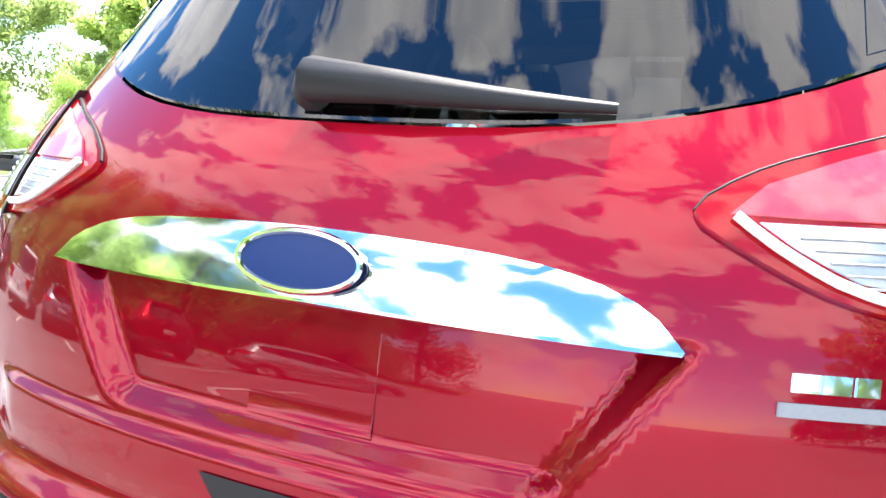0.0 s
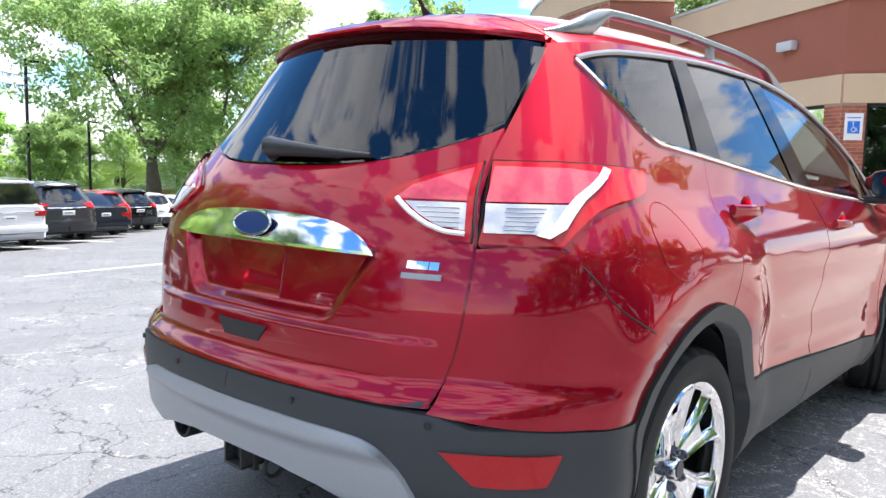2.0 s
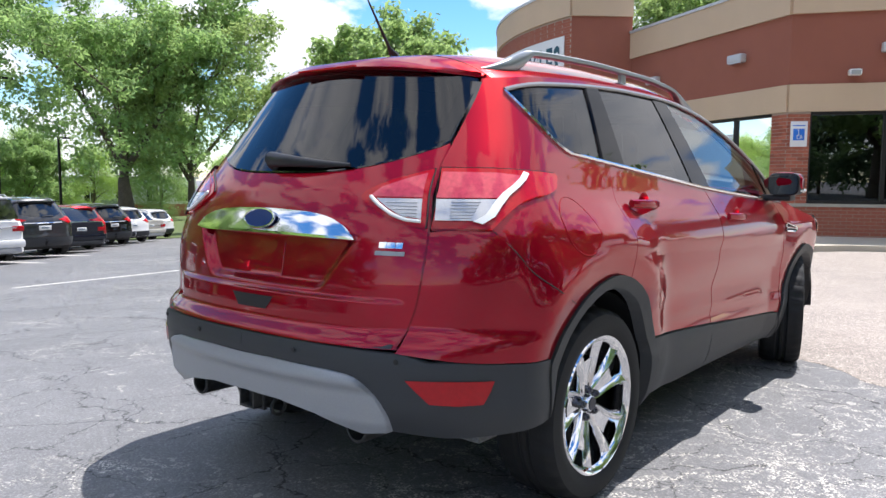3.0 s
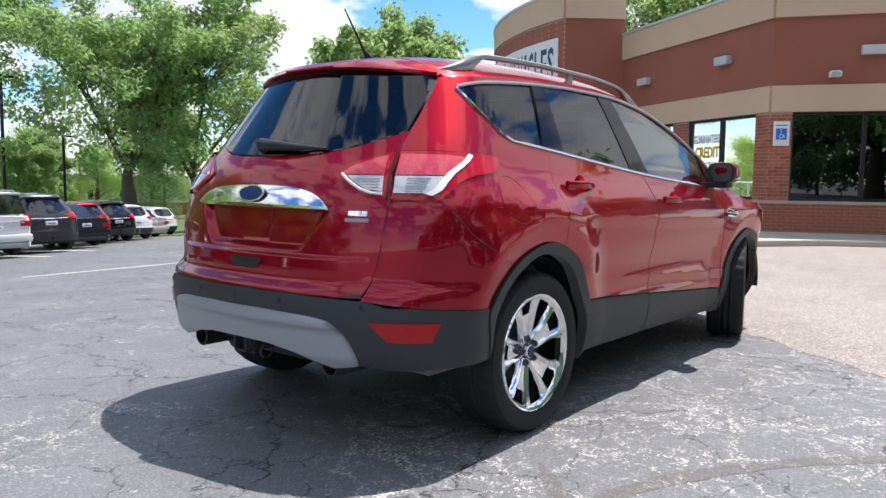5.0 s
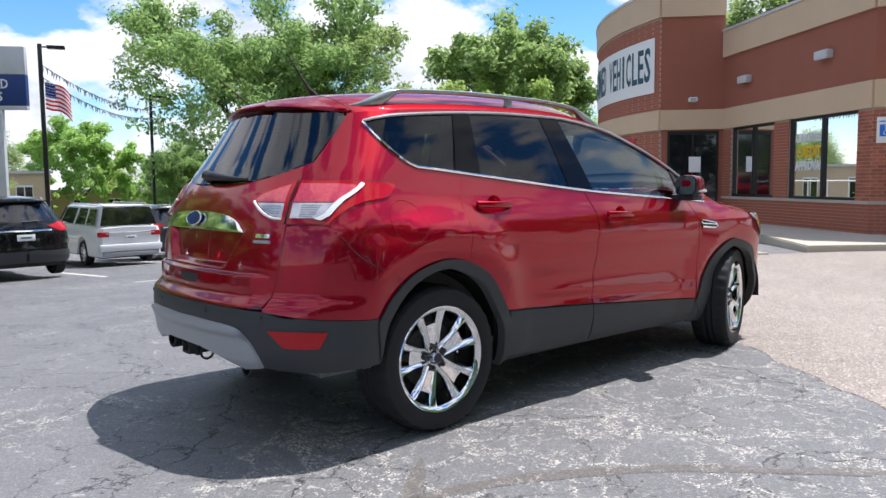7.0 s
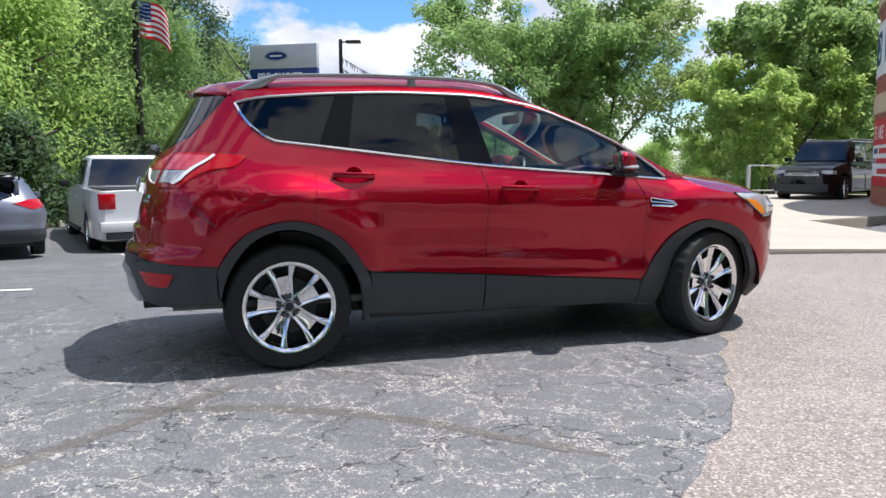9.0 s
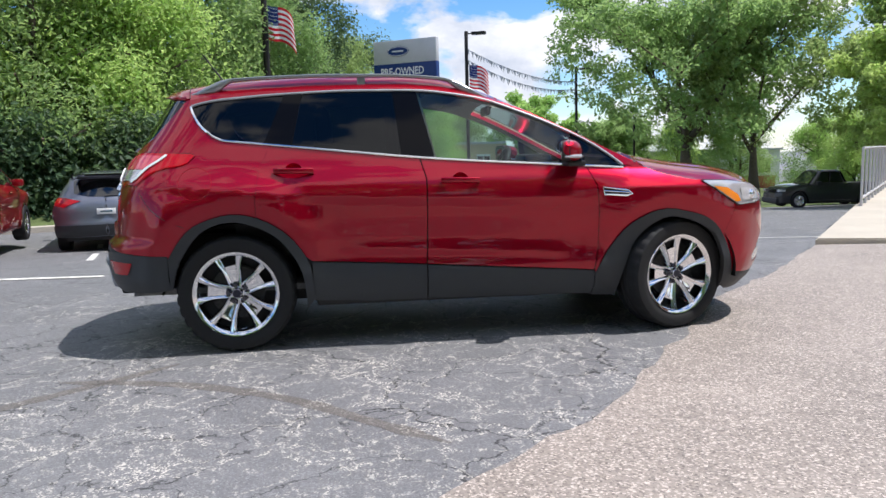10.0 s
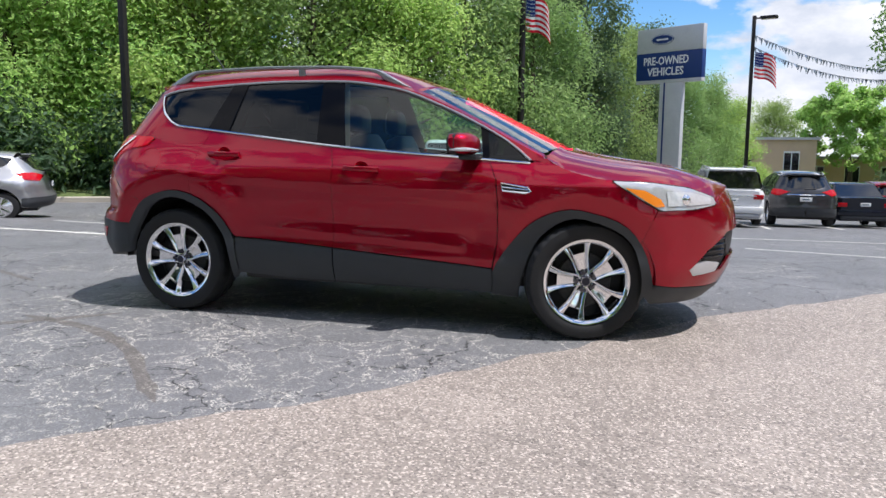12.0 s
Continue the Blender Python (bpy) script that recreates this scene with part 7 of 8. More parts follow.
        if chrome:
            bm = bmesh.new()
            tube(bm, [lift(0.09, f, s) for f in (0.05, 0.4, 0.88)], 0.012, 6)
            part("window_chrome", bm, M["chrome"], cab)

    def screen(t, v, front):
        z = belt - 0.02 + (H - belt + 0.02) * t
        xx = (xf0 + (xf1 - xf0) * t + 0.012) if front else (xr0 + (xr1 - xr0) * t - 0.012)
        w = hw * (0.92 - 0.19 * t) * 0.90
        return Vector((xx, v * w, z))

    for front, nm in ((False, "rear_window"), (True, "windscreen")):
        bm = bmesh.new()
        rows = [[screen(t, v, front) for v in (-1, -0.5, 0, 0.5, 1)] for t in (0.09, 0.5, 0.88)]
        ring_loft(bm, rows, closed=False, caps=False)
        part(nm, bm, M["car_glass"], cab)
    # ends
    lamp_z = belt - 0.20
    for s in (-1, 1):
        bm = bmesh.new()
        w = wide(0.05)
        y0, y1 = sorted((s * w * 0.70, s * (w + 0.035)))
        box(bm, -0.015, 0.22, y0, y1, lamp_z - (0.16 if style == "pickup" else 0.07), lamp_z + (0.14 if style in ("pickup",) else 0.07), 0.02)
        part("tail_lamp", bm, M["lamp_red"], g)
        bm = bmesh.new()
        y0, y1 = sorted((s * hw * 0.55, s * hw * 0.90))
        box(bm, L - 0.42, L - 0.10, y0, y1, hood - 0.36, hood - 0.24, 0.03)
        part("headlamp", bm, M["lamp_clear"], g)
    bm = bmesh.new()
    box(bm, -0.09, 0.16, -hw * 0.90, hw * 0.90, 0.42, 0.62, 0.05)
    part("rear_bumper", bm, pm if style != "large_suv" else M["clad"], g)
    part("bumper_trim", boxes(-0.075, 0.2, -hw * 0.80, hw * 0.80, 0.28, 0.42, 0.03), M["clad"] if chrome is False else M["silver_plastic"], g)
    if chrome:
        part("chrome_strip", boxes(-0.03, 0.02, -hw * 0.70, hw * 0.70, lamp_z + 0.01, lamp_z + 0.045, 0.005), M["chrome"], g)
    plate = part("plate", boxes(-0.035, -0.015, -0.16, 0.16, 0.74, 0.86, 0.004), M["white"], g)
    part("plate_bar", boxes(-0.039, -0.034, -0.10, 0.10, 0.785, 0.815), M["dark_letters"], plate)
    bm = bmesh.new()
    box(bm, L - 0.14, L + 0.04, -hw * 0.80, hw * 0.80, 0.30, 0.55, 0.05)
    part("front_bumper", bm, M["clad"], g)
    gr = part("grille", boxes(L - 0.13, L - 0.02, -hw * 0.50, hw * 0.50, hood - 0.42, hood - 0.22, 0.02), M["black_gloss"], g)
    if style == "large_suv":
        bm = bmesh.new()
        for k in range(7):
            box(bm, L - 0.03, L - 0.008, -hw * 0.52, hw * 0.52, hood - 0.44 + k * 0.035, hood - 0.43 + k * 0.035)
        part("grille_bars", bm, M["chrome"], gr)
    part("floor_pan", boxes(0.2, L - 0.2, -hw * 0.78, hw * 0.78, 0.22, 0.32), M["black_plastic"], g)
    if style in ("wagon", "large_suv"):
        for s in (-1, 1):
            bm = bmesh.new()
            yy = s * hw * 0.66
            tube(bm, [(xr1 + 0.15, yy, H - 0.02), (xr1 + 0.28, yy, H + 0.035), (xf1 - 0.35, yy, H + 0.035), (xf1 - 0.2, yy, H - 0.02)], 0.017, 6)
            part("roof_rail", bm, M["silver_plastic"] if chrome else M["black_plastic"], g)
        part("rear_spoiler", boxes(xr1 - 0.16, xr1 + 0.12, -hw * 0.66, hw * 0.66, H - 0.055, H - 0.012, 0.015), pm, g)
    if style == "pickup":
        bm = bmesh.new()
        box(bm, 0.10, 2.05, -hw * 0.80, hw * 0.80, belt - 0.02, belt + 0.022, 0.01)
        part("bed_cover", bm, M["black_plastic"], g)
        part("step_bar", boxes(2.0, 4.1, -hw - 0.06, -hw + 0.04, 0.33, 0.40, 0.02), M["dark_metal"], g)
        part("step_bar", boxes(2.0, 4.1, hw - 0.04, hw + 0.06, 0.33, 0.40, 0.02), M["dark_metal"], g)
    for s in (-1, 1):
        m = new("door_mirror")
        m.parent = g
        yy = s * (hw + 0.10)
        part("mirror_cap", boxes(xf0 - 0.52, xf0 - 0.34, yy - 0.10, yy + 0.10, belt + 0.0, belt + 0.15, 0.03), M["black_plastic"] if style == "pickup" else pm, m)
        for ax in (ax_r, ax_f):
            small_wheel(g, ax, s * (hw - 0.125), wr, s)
        bm = bmesh.new()
        for fx in (ax_r + wr + 0.25, (ax_r + ax_f) / 2 + 0.05):
            tube(bm, [(fx + 0.5, s * (hw + 0.012), belt - 0.17), (fx + 0.68, s * (hw + 0.012), belt - 0.17)], 0.014, 6)
        part("door_handle", bm, M["chrome"] if chrome else pm, g)
    return g


vehicle("station_wagon", "wagon", "white", (5.0, 18.4), 92, "white boxy station wagon with a silver tailgate", chrome=True)
vehicle("suv", "suv", "grey", (7.35, 20.6), 92, "dark grey seven-seat suv parked in the row", chrome=True)
vehicle("sedan", "sedan", "navy", (9.6, 23.2), 92, "dark navy sedan parked in the row")
vehicle("suv", "small_suv", "red", (11.3, 26.2), 92, "small bright red suv parked in the row")
vehicle("suv", "suv", "black", (13.4, 28.2), 92, "black suv with red tail lamps", chrome=True)
vehicle("suv", "small_suv", "white", (15.6, 30.6), 92, "white crossover parked in the row")
vehicle("sedan", "sedan", "cream", (17.6, 32.8), 96, "cream white sedan with red tail lamps", chrome=True)
vehicle("suv", "small_suv", "white", (21.0, 37.2), 98, "white suv with a black roof window", chrome=True)
vehicle("suv", "suv", "black", (1.45, 14.0), 95, "black suv with chrome strip across its tail", chrome=True)
vehicle("pickup_truck", "pickup", "white", (-1.36, 10.8), 104, "white crew-cab pickup truck with black bed cover", "truck")
vehicle("hatchback", "hatch", "blue_grey", (-3.75, 8.9), 104, "blue grey hatchback with a roof spoiler")
vehicle("suv", "small_suv", "red", (-5.75, 6.4), 102, "deep red crossover parked by the kerb")
vehicle("coupe", "coupe", "silver", (-8.9, 7.5), 220, "silver sports coupe with a boot spoiler")
vehicle("suv", "large_suv", "black", (22.4, 16.8), 207, "large black suv with a chrome grille", chrome=True)
vehicle("pickup_truck", "pickup", "grey", (28.0, 31.6), 176, "dark grey pickup truck parked under the trees", "truck")

# ---- trees ----
def leaf_cloud(clumps, count, size, seed, flat=0.75):
    """Small bent leaf sprays scattered through round clumps; denser at the rims, with gaps."""
    rng = np.random.default_rng(seed)
    c = np.array([k[:3] for k in clumps])
    r = np.array([k[3] for k in clumps])
    pick = rng.choice(len(r), count, p=r ** 2.2 / (r ** 2.2).sum())
    d = rng.normal(size=(count, 3))
    d /= np.linalg.norm(d, axis=1)[:, None]
    rad = r[pick] * np.clip(1.0 + rng.normal(0, 0.28, count) - 0.5 * (rng.random(count) < 0.25) * rng.random(count), 0.15, 1.75)
    pos = c[pick] + d * rad[:, None] * np.array([1, 1, flat])
    nrm = d * 0.6 + rng.normal(size=(count, 3)) * 0.62 + np.array([0.15, 0, 0.5])
    nrm /= np.linalg.norm(nrm, axis=1)[:, None]
    a = np.cross(nrm, rng.normal(size=(count, 3)))
    a /= np.linalg.norm(a, axis=1)[:, None]
    b = np.cross(nrm, a)
    s = size * rng.uniform(0.55, 1.35, count)[:, None]
    bend = nrm * s * 0.28
    v = np.stack([pos - a * s, pos - b * s * 0.5 + bend, pos + a * s, pos + b * s * 0.5 + bend], 1).reshape(-1, 3)
    f = np.arange(count * 4).reshape(-1, 4)
    return v, f


def leaf_mesh(name, v, f, material):
    me = bpy.data.meshes.new(name)
    me.from_pydata(v.tolist(), [], f.tolist())
    me.materials.append(material)
    return me


def tree_meshes(seed, height, spread, fork, leaves, size, leaf, trunk_r, lean=0.0, skirt=0.85):
    """Trunk with limbs, and a crown of leaf clumps hung round the limb ends."""
    rnd = random.Random(seed)
    bm = bmesh.new()
    clumps = []

    def limb(p, d, length, r, depth):
        pts, rad = [p.copy()], [r]
        q, dd = p.copy(), d.copy()
        n = 4
        for i in range(n):
            dd = (dd + Vector((rnd.uniform(-1, 1), rnd.uniform(-1, 1), rnd.uniform(-0.3, 0.55))) * 0.17).normalized()
            q = q + dd * length / n
            pts.append(q.copy())
            rad.append(r * (1 - 0.55 * (i + 1) / n))
            if depth >= 1 and i >= 1:
                clumps.append((q.x, q.y, q.z, spread * rnd.uniform(0.05, 0.09)))
        tube(bm, pts, rad, 7 if depth else 12)
        clumps.append((q.x, q.y, q.z, spread * rnd.uniform(0.06, 0.11)))
        if depth < 3:
            for i in range(rnd.choice((3, 4)) if depth else fork):
                a = 2 * math.pi * (i + rnd.random() * 0.6) / (fork if not depth else 3.5)
                out = Vector((math.cos(a), math.sin(a), 0))
                tilt = rnd.uniform(0.45, 0.95) if depth else rnd.uniform(0.35, 0.75)
                nd = (dd * (1 - tilt * 0.45) + out * tilt).normalized()
                nd.z = max(nd.z, 0.05)
                start = pts[-1] if i else pts[-2]
                limb(start, nd, length * rnd.uniform(0.58, 0.80) if depth else height * rnd.uniform(0.24, 0.32), rad[-1] * 0.80, depth + 1)

    base = Vector((0, 0, -0.3))
    flare = [Vector((0, 0, -0.3)), Vector((0, 0, 0.3)), Vector((lean * 0.3, 0, 1.0))]
    tube(bm, flare, [trunk_r * 1.5, trunk_r * 1.15, trunk_r], 14)
    limb(Vector((lean * 0.3, 0, 0.9)), Vector((lean, 0, 1)).normalized(), height * 0.15, trunk_r, 0)
    top = max(c[2] + c[3] for c in clumps)
    wide = max(math.hypot(c[0], c[1]) + c[3] for c in clumps)
    sx, sz = spread / wide, height / top
    for v in bm.verts:
        v.co.x, v.co.y, v.co.z = v.co.x * sx, v.co.y * sx, v.co.z * sz
    clumps = [(c[0] * sx, c[1] * sx, c[2] * sz, c[3]) for c in clumps]
    for c in list(clumps):
        if math.hypot(c[0], c[1]) > 0.4 * spread and c[2] > 0.38 * height and rnd.random() < skirt:
            clumps.append((c[0] * 1.03, c[1] * 1.03, c[2] - height * rnd.uniform(0.10, 0.36), c[3] * rnd.uniform(0.6, 1.0)))
    for f in bm.faces:
        f.smooth = True
    wood = bpy.data.meshes.new("trunk")
    bm.to_mesh(wood)
    bm.free()
    wood.materials.append(M["bark"])
    v, f = leaf_cloud(clumps, leaves, size, seed)
    return wood, leaf_mesh("crown", v, f, M[leaf])


def shrub_mesh(seed, height, spread, leaves, size, leaf):
    """A dense wood-edge tree: foliage from the ground up in heaped clumps."""
    rnd = random.Random(seed)
    clumps = []
    for i in range(60):
        t = rnd.random() ** 0.8
        z = height * (0.06 + 0.88 * t)
        w = spread * (1.0 - 0.62 * t ** 1.6) * rnd.uniform(0.35, 1.0)
        a = rnd.uniform(0, 2 * math.pi)
        clumps.append((w * math.cos(a), w * math.sin(a), z, spread * rnd.uniform(0.16, 0.34)))
    bm = bmesh.new()
    tube(bm, [(0, 0, -0.3), (0.1, 0, height * 0.3), (-0.1, 0.1, height * 0.6), (0, 0, height * 0.85)], [0.22, 0.18, 0.11, 0.04], 8)
    for k in range(7):
        a = 2 * math.pi * k / 7
        z = height * (0.2 + 0.08 * k)
        tube(bm, [(0, 0, z), (spread * 0.3 * math.cos(a), spread * 0.3 * math.sin(a), z + spread * 0.2), (spread * 0.6 * math.cos(a), spread * 0.6 * math.sin(a), z + spread * 0.35)], [0.09, 0.06, 0.03], 6)
    wood = bpy.data.meshes.new("trunk")
    bm.to_mesh(wood)
    bm.free()
    wood.materials.append(M["bark"])
    v, f = leaf_cloud(clumps, leaves, size, seed, 0.8)
    return wood, leaf_mesh("crown", v, f, M[leaf])


def plant(name, meshes, x, y, turn, scale, label, group="", z=None):
    g = thing(name, label, "tree", group, pose(x, y, ground_z(x, y) if z is None else z, 0, 0, turn) @ Matrix.Diagonal((scale, scale, scale, 1)))
    for nm, me in zip(("trunk", "crown"), meshes):
        o = new(nm, me)
        o.parent = g
    return g


big_a = tree_meshes(11, 20.5, 11.5, 4, 42000, 0.18, "leaf", 0.62)
big_b = tree_meshes(23, 18.0, 9.5, 4, 34000, 0.17, "leaf", 0.50)
mid_a = tree_meshes(31, 13.0, 7.0, 4, 30000, 0.18, "leaf", 0.34)
mid_b = tree_meshes(47, 11.0, 6.0, 3, 24000, 0.17, "leaf_bright", 0.28)
wood_a = shrub_mesh(5, 11.0, 4.0, 30000, 0.100, "leaf")
wood_b = shrub_mesh(6, 8.0, 3.6, 30000, 0.090, "leaf_bright")
wood_c = shrub_mesh(7, 14.0, 4.2, 22000, 0.125, "leaf_dark")
street_a = tree_meshes(11, 20.5, 11.5, 4, 9000, 0.40, "leaf", 0.62)
street_b = shrub_mesh(7, 12.0, 4.6, 5000, 0.30, "leaf_dark")
# Undergrowth shade is put into the bushes' colour through the dark leaves.
bush = shrub_mesh(9, 3.2, 2.4, 7000, 0.12, "leaf_dark")
plant("tree", big_a, 27.5, 53.5, 20, 1.08, "large spreading shade tree with forked grey trunk")
plant("tree", big_b, 33.0, 53.0, 130, 1.05, "large shade tree beside another by the lot")
plant("tree", mid_a, 30.0, 28.6, 60, 1.0, "leafy tree behind the shop")
plant("tree", big_b, 44.0, 17.5, 200, 0.9, "tall tree rising behind the shop roof")
plant("tree", mid_a, 41.0, 9.0, 10, 1.1, "tall tree rising behind the shop roof")
plant("tree", mid_b, 25.0, 24.0, 300, 0.75, "bright green tree by the ramp railing")
plant("tree", mid_b, 21.5, 83.0, 80, 1.15, "round open-crowned tree far across the lot")
plant("tree", mid_a, 29.0, 76.0, 80, 0.75, "round green tree far across the lot")
wood_rows = [
    (-30, 10, "c", 0.95), (-26, 14, "a", 1.0), (-22, 11.5, "a", 0.8), (-19, 15.5, "b", 1.15), (-16.5, 14.2, "b", 1.05), (-14.0, 17.5, "b", 1.15), (-11.5, 17.0, "b", 1.0), (-13.0, 23, "c", 1.0),
    (-8.5, 18.5, "a", 0.85), (-6.3, 20.0, "b", 0.95), (-8.5, 24.5, "c", 1.0), (-5.0, 25.0, "a", 1.0), (-4.5, 30.5, "c", 0.72), (-2.6, 27.8, "a", 0.8), (-1.0, 33.0, "c", 0.7),
    (0.2, 37.5, "a", 0.75), (1.5, 42.0, "c", 0.65), (-4.0, 40.0, "c", 0.8), (3.2, 47.0, "a", 0.75), (5.5, 55.0, "a", 0.8), (8.0, 62.0, "b", 0.9), (-17.5, 21.5, "c", 1.1), (-22, 20, "c", 1.1), (-27, 22, "c", 1.15),
    (26.5, 90.0, "b", 0.9), (31.0, 84.0, "b", 1.0), (35.0, 88.0, "a", 0.9), (40.0, 84.0, "b", 1.1), (46.0, 80.0, "a", 0.9), (52.0, 74.0, "b", 1.0), (58, 68, "a", 1.0), (15.0, 92.0, "a", 1.0), (60.0, 55.0, "a", 1.0),
    (34.0, 36.0, "b", 0.9), (38.0, 31.0, "a", 0.85), (30.5, 37.0, "b", 0.7), (42.0, 38.0, "c", 0.8), (48.0, 44.0, "a", 0.9), (27.0, 27.0, "b", 0.55), (33.5, 23.0, "b", 0.8), (50, 26, "c", 0.9),
]
kinds = {"a": (wood_a, "dense leafy tree at the edge of a wood"), "b": (wood_b, "bright green bushy tree at the edge of a wood"), "c": (wood_c, "tall dark green tree in a wood")}
rnd_w = random.Random(3)
for x, y, k, sc in wood_rows:
    plant("tree", kinds[k][0], x, y, rnd_w.uniform(0, 360), sc * rnd_w.uniform(0.92, 1.08), kinds[k][1], "trees of the wood")
for x, y, k, turn, sc in ((-22, -27, 1, 40, 1.0), (-9, -25, 0, 80, 1.0), (5, -27, 1, 10, 1.1), (17, -25, 0, 200, 1.0), (29, -24, 1, 300, 1.1), (42, -22, 0, 120, 1.0)):
    plant("tree", street_a, x, y, turn, sc * (1 - 0.12 * k), "large shade tree across the street")
for i in range(8):
    plant("tree", street_b, -46 + 9.5 * i, -32 - 3.5 * rnd_w.random(), rnd_w.uniform(0, 360), rnd_w.uniform(0.8, 1.1), "tall dark green tree across the street", "trees of the wood")
for x, y, sc in ((-12.5, 14.6, 0.9), (-9.8, 15.0, 0.8), (-7.4, 15.9, 0.9), (-5.2, 17.2, 0.9), (-15.5, 12.0, 1.0), (-3.9, 20.5, 0.8), (-2.6, 23.5, 0.8), (-19, 10.5, 1.0), (26.0, 66.0, 1.0), (31.5, 64.0, 0.9), (22.5, 70.0, 1.0)):
    plant("bush", bush, x, y, rnd_w.uniform(0, 360), sc, "low green bush at the kerb, darkened for shade", "bushes at the kerb")

# ---- signs, poles, kerbs ----
def pole_lamp(x, y, top, aim, label, flag=None):
    z0 = ground_z(x, y)
    g = thing("street_lamp", label, "street lamp", "lot lamps", pose(x, y, z0))
    h = top - z0
    bm = bmesh.new()
    lathe(bm, [(0.0, 0.0), (0.28, 0.0), (0.28, 0.55), (0.24, 0.62), (0.0, 0.62)], 20)
    part("concrete_base", bm, M["concrete"], g)
    bm = bmesh.new()
    box(bm, -0.085, 0.085, -0.085, 0.085, 0.6, h, 0.02)
    part("pole", bm, M["pole_dark"], g)
    c, s = math.cos(aim), math.sin(aim)
    m = Matrix.Rotation(aim, 4, "Z")
    bm = bmesh.new()
    box(bm, 0.05, 0.35, -0.03, 0.03, h - 0.16, h - 0.10, m=m)
    box(bm, 0.3, 1.05, -0.19, 0.19, h - 0.20, h - 0.06, 0.03, m=m)
    part("lamp_head", bm, M["pole_dark"], g)
    part("lens", boxes(0.4, 0.98, -0.15, 0.15, h - 0.207, h - 0.199, m=m), M["lamp_clear"], g)
    return g


def flag_on(x, y, z, aim, label):
    """A striped flag hung out from a pole, rippling and drooping."""
    g = thing("flag", label, "flag", "flags", pose(x, y, z, 0, 0, aim))
    W, H, n = 1.55, 1.22, 26

    def cloth(u, v):
        sag = 0.62 * u * u + 0.06 * math.sin(u * 7)
        return Vector((W * u * 0.70, 0.12 * math.sin(u * 9 + v * 1.5) * u, H * (v - 1) - sag * 0.9))

    for k in range(13):
        bm = bmesh.new()
        v0, v1 = 1 - (k + 1) / 13, 1 - k / 13
        u0 = 0.42 if k < 7 else 0.0
        rows = [[cloth(u0 + (1 - u0) * i / n, v) for v in (v0, (v0 + v1) / 2, v1)] for i in range(n + 1)]
        ring_loft(bm, rows, closed=False, caps=False)
        part("stripe", bm, M["flag_red"] if k % 2 == 0 else M["flag_white"], g)
    bm = bmesh.new()
    rows = [[cloth(0.42 * i / 12, v) for v in (6 / 13, 0.6, 0.8, 1.0)] for i in range(13)]
    ring_loft(bm, rows, closed=False, caps=False)
    can = part("canton", bm, M["flag_blue"], g)
    bm = bmesh.new()
    for r in range(5):
        for q in range(6):
            p = cloth(0.42 * (q + 0.5 + 0.25 * (r % 2)) / 6.4, 6 / 13 + (7 / 13) * (r + 0.5) / 5)
            for sgn in (-1, 1):
                lathe(bm, [(0.0, 0.0), (0.022, 0.0)], 5, Matrix.Translation(p + Vector((0, sgn * 0.006, 0))) @ Matrix.Rotation(radians(90), 4, "X"))
    o = part("stars", bm, M["white"], can)
    return g


pole_lamp(6.85, 35.0, 7.6, radians(-20), "dark bronze lot lamp on a square pole")
flag_on(6.97, 34.9, 5.9, -30, "striped flag hung from a lamp pole")
pole_lamp(17.4, 50.5, 7.45, radians(0), "dark bronze lot lamp on a square pole")
pole_lamp(-11.1, 12.5, 8.5, radians(200), "dark bronze lot lamp by the kerb")
pole_lamp(25.5, 60.0, 4.3, radians(0), "slim dark lamp post far across the lot")
flagpole = thing("flagpole", "dark tall flagpole with a striped flag", "flagpole", "", pose(-2.3, 23.7, ground_z(-2.3, 23.7)))
bm = bmesh.new()
tube(bm, [(0, 0, 0), (0, 0, 5), (0, 0, 10.5)], [0.13, 0.12, 0.09], 14)
part("pole", bm, M["pole_dark"], flagpole)
bm = bmesh.new()
bmesh.ops.create_uvsphere(bm, u_segments=12, v_segments=8, radius=0.14, matrix=Matrix.Translation((0, 0, 10.6)))
part("finial", bm, M["yellow"], flagpole)
flag_on(-2.17, 23.65, 6.75, -25, "striped flag hanging from the flagpole")
# pennant strings between the lamps
for dz, sag in ((0.0, 0.5), (-0.55, 0.6)):
    a, b = Vector((6.9, 35.1, 6.7 + dz)), Vector((17.4, 50.4, 6.4 + dz))
    g = thing("pennant_string", "string of small dark foil pennants between lamps", "pennants", "pennant strings")
    pts = [a.lerp(b, t) - Vector((0, 0, sag * 4 * t * (1 - t))) for t in (i / 40 for i in range(41))]
    bm = bmesh.new()
    tube(bm, pts, 0.012, 5)
    part("cord", bm, M["pole_dark"], g)
    me = None
    for i in range(66):
        t = (i + 0.5) / 66
        p = a.lerp(b, t) - Vector((0, 0, sag * 4 * t * (1 - t)))
        if me is None:
            bm = bmesh.new()
            d = (b - a).normalized()
            q = [Vector((0, 0, 0)) - d * 0.10, d * 0.10, Vector((0.03, -0.05, -0.30))]
            q2 = [v + Vector((0.012, -0.008, 0)) for v in q]
            f0, f1 = [bm.verts.new(v) for v in q], [bm.verts.new(v) for v in q2]
            bm.faces.new(f0)
            bm.faces.new(f1[::-1])
            for k in range(3):
                bm.faces.new((f0[k], f1[k], f1[(k + 1) % 3], f0[(k + 1) % 3]))
            o = part("pennant", bm, M["pennant"], g, smooth=False)
            me = o.data
        else:
            o = new("pennant", me)
            o.parent = g
        o.location = p
        o.rotation_euler = (random.Random(i).uniform(-0.5, 0.5), random.Random(i + 99).uniform(-0.4, 0.4), 0)

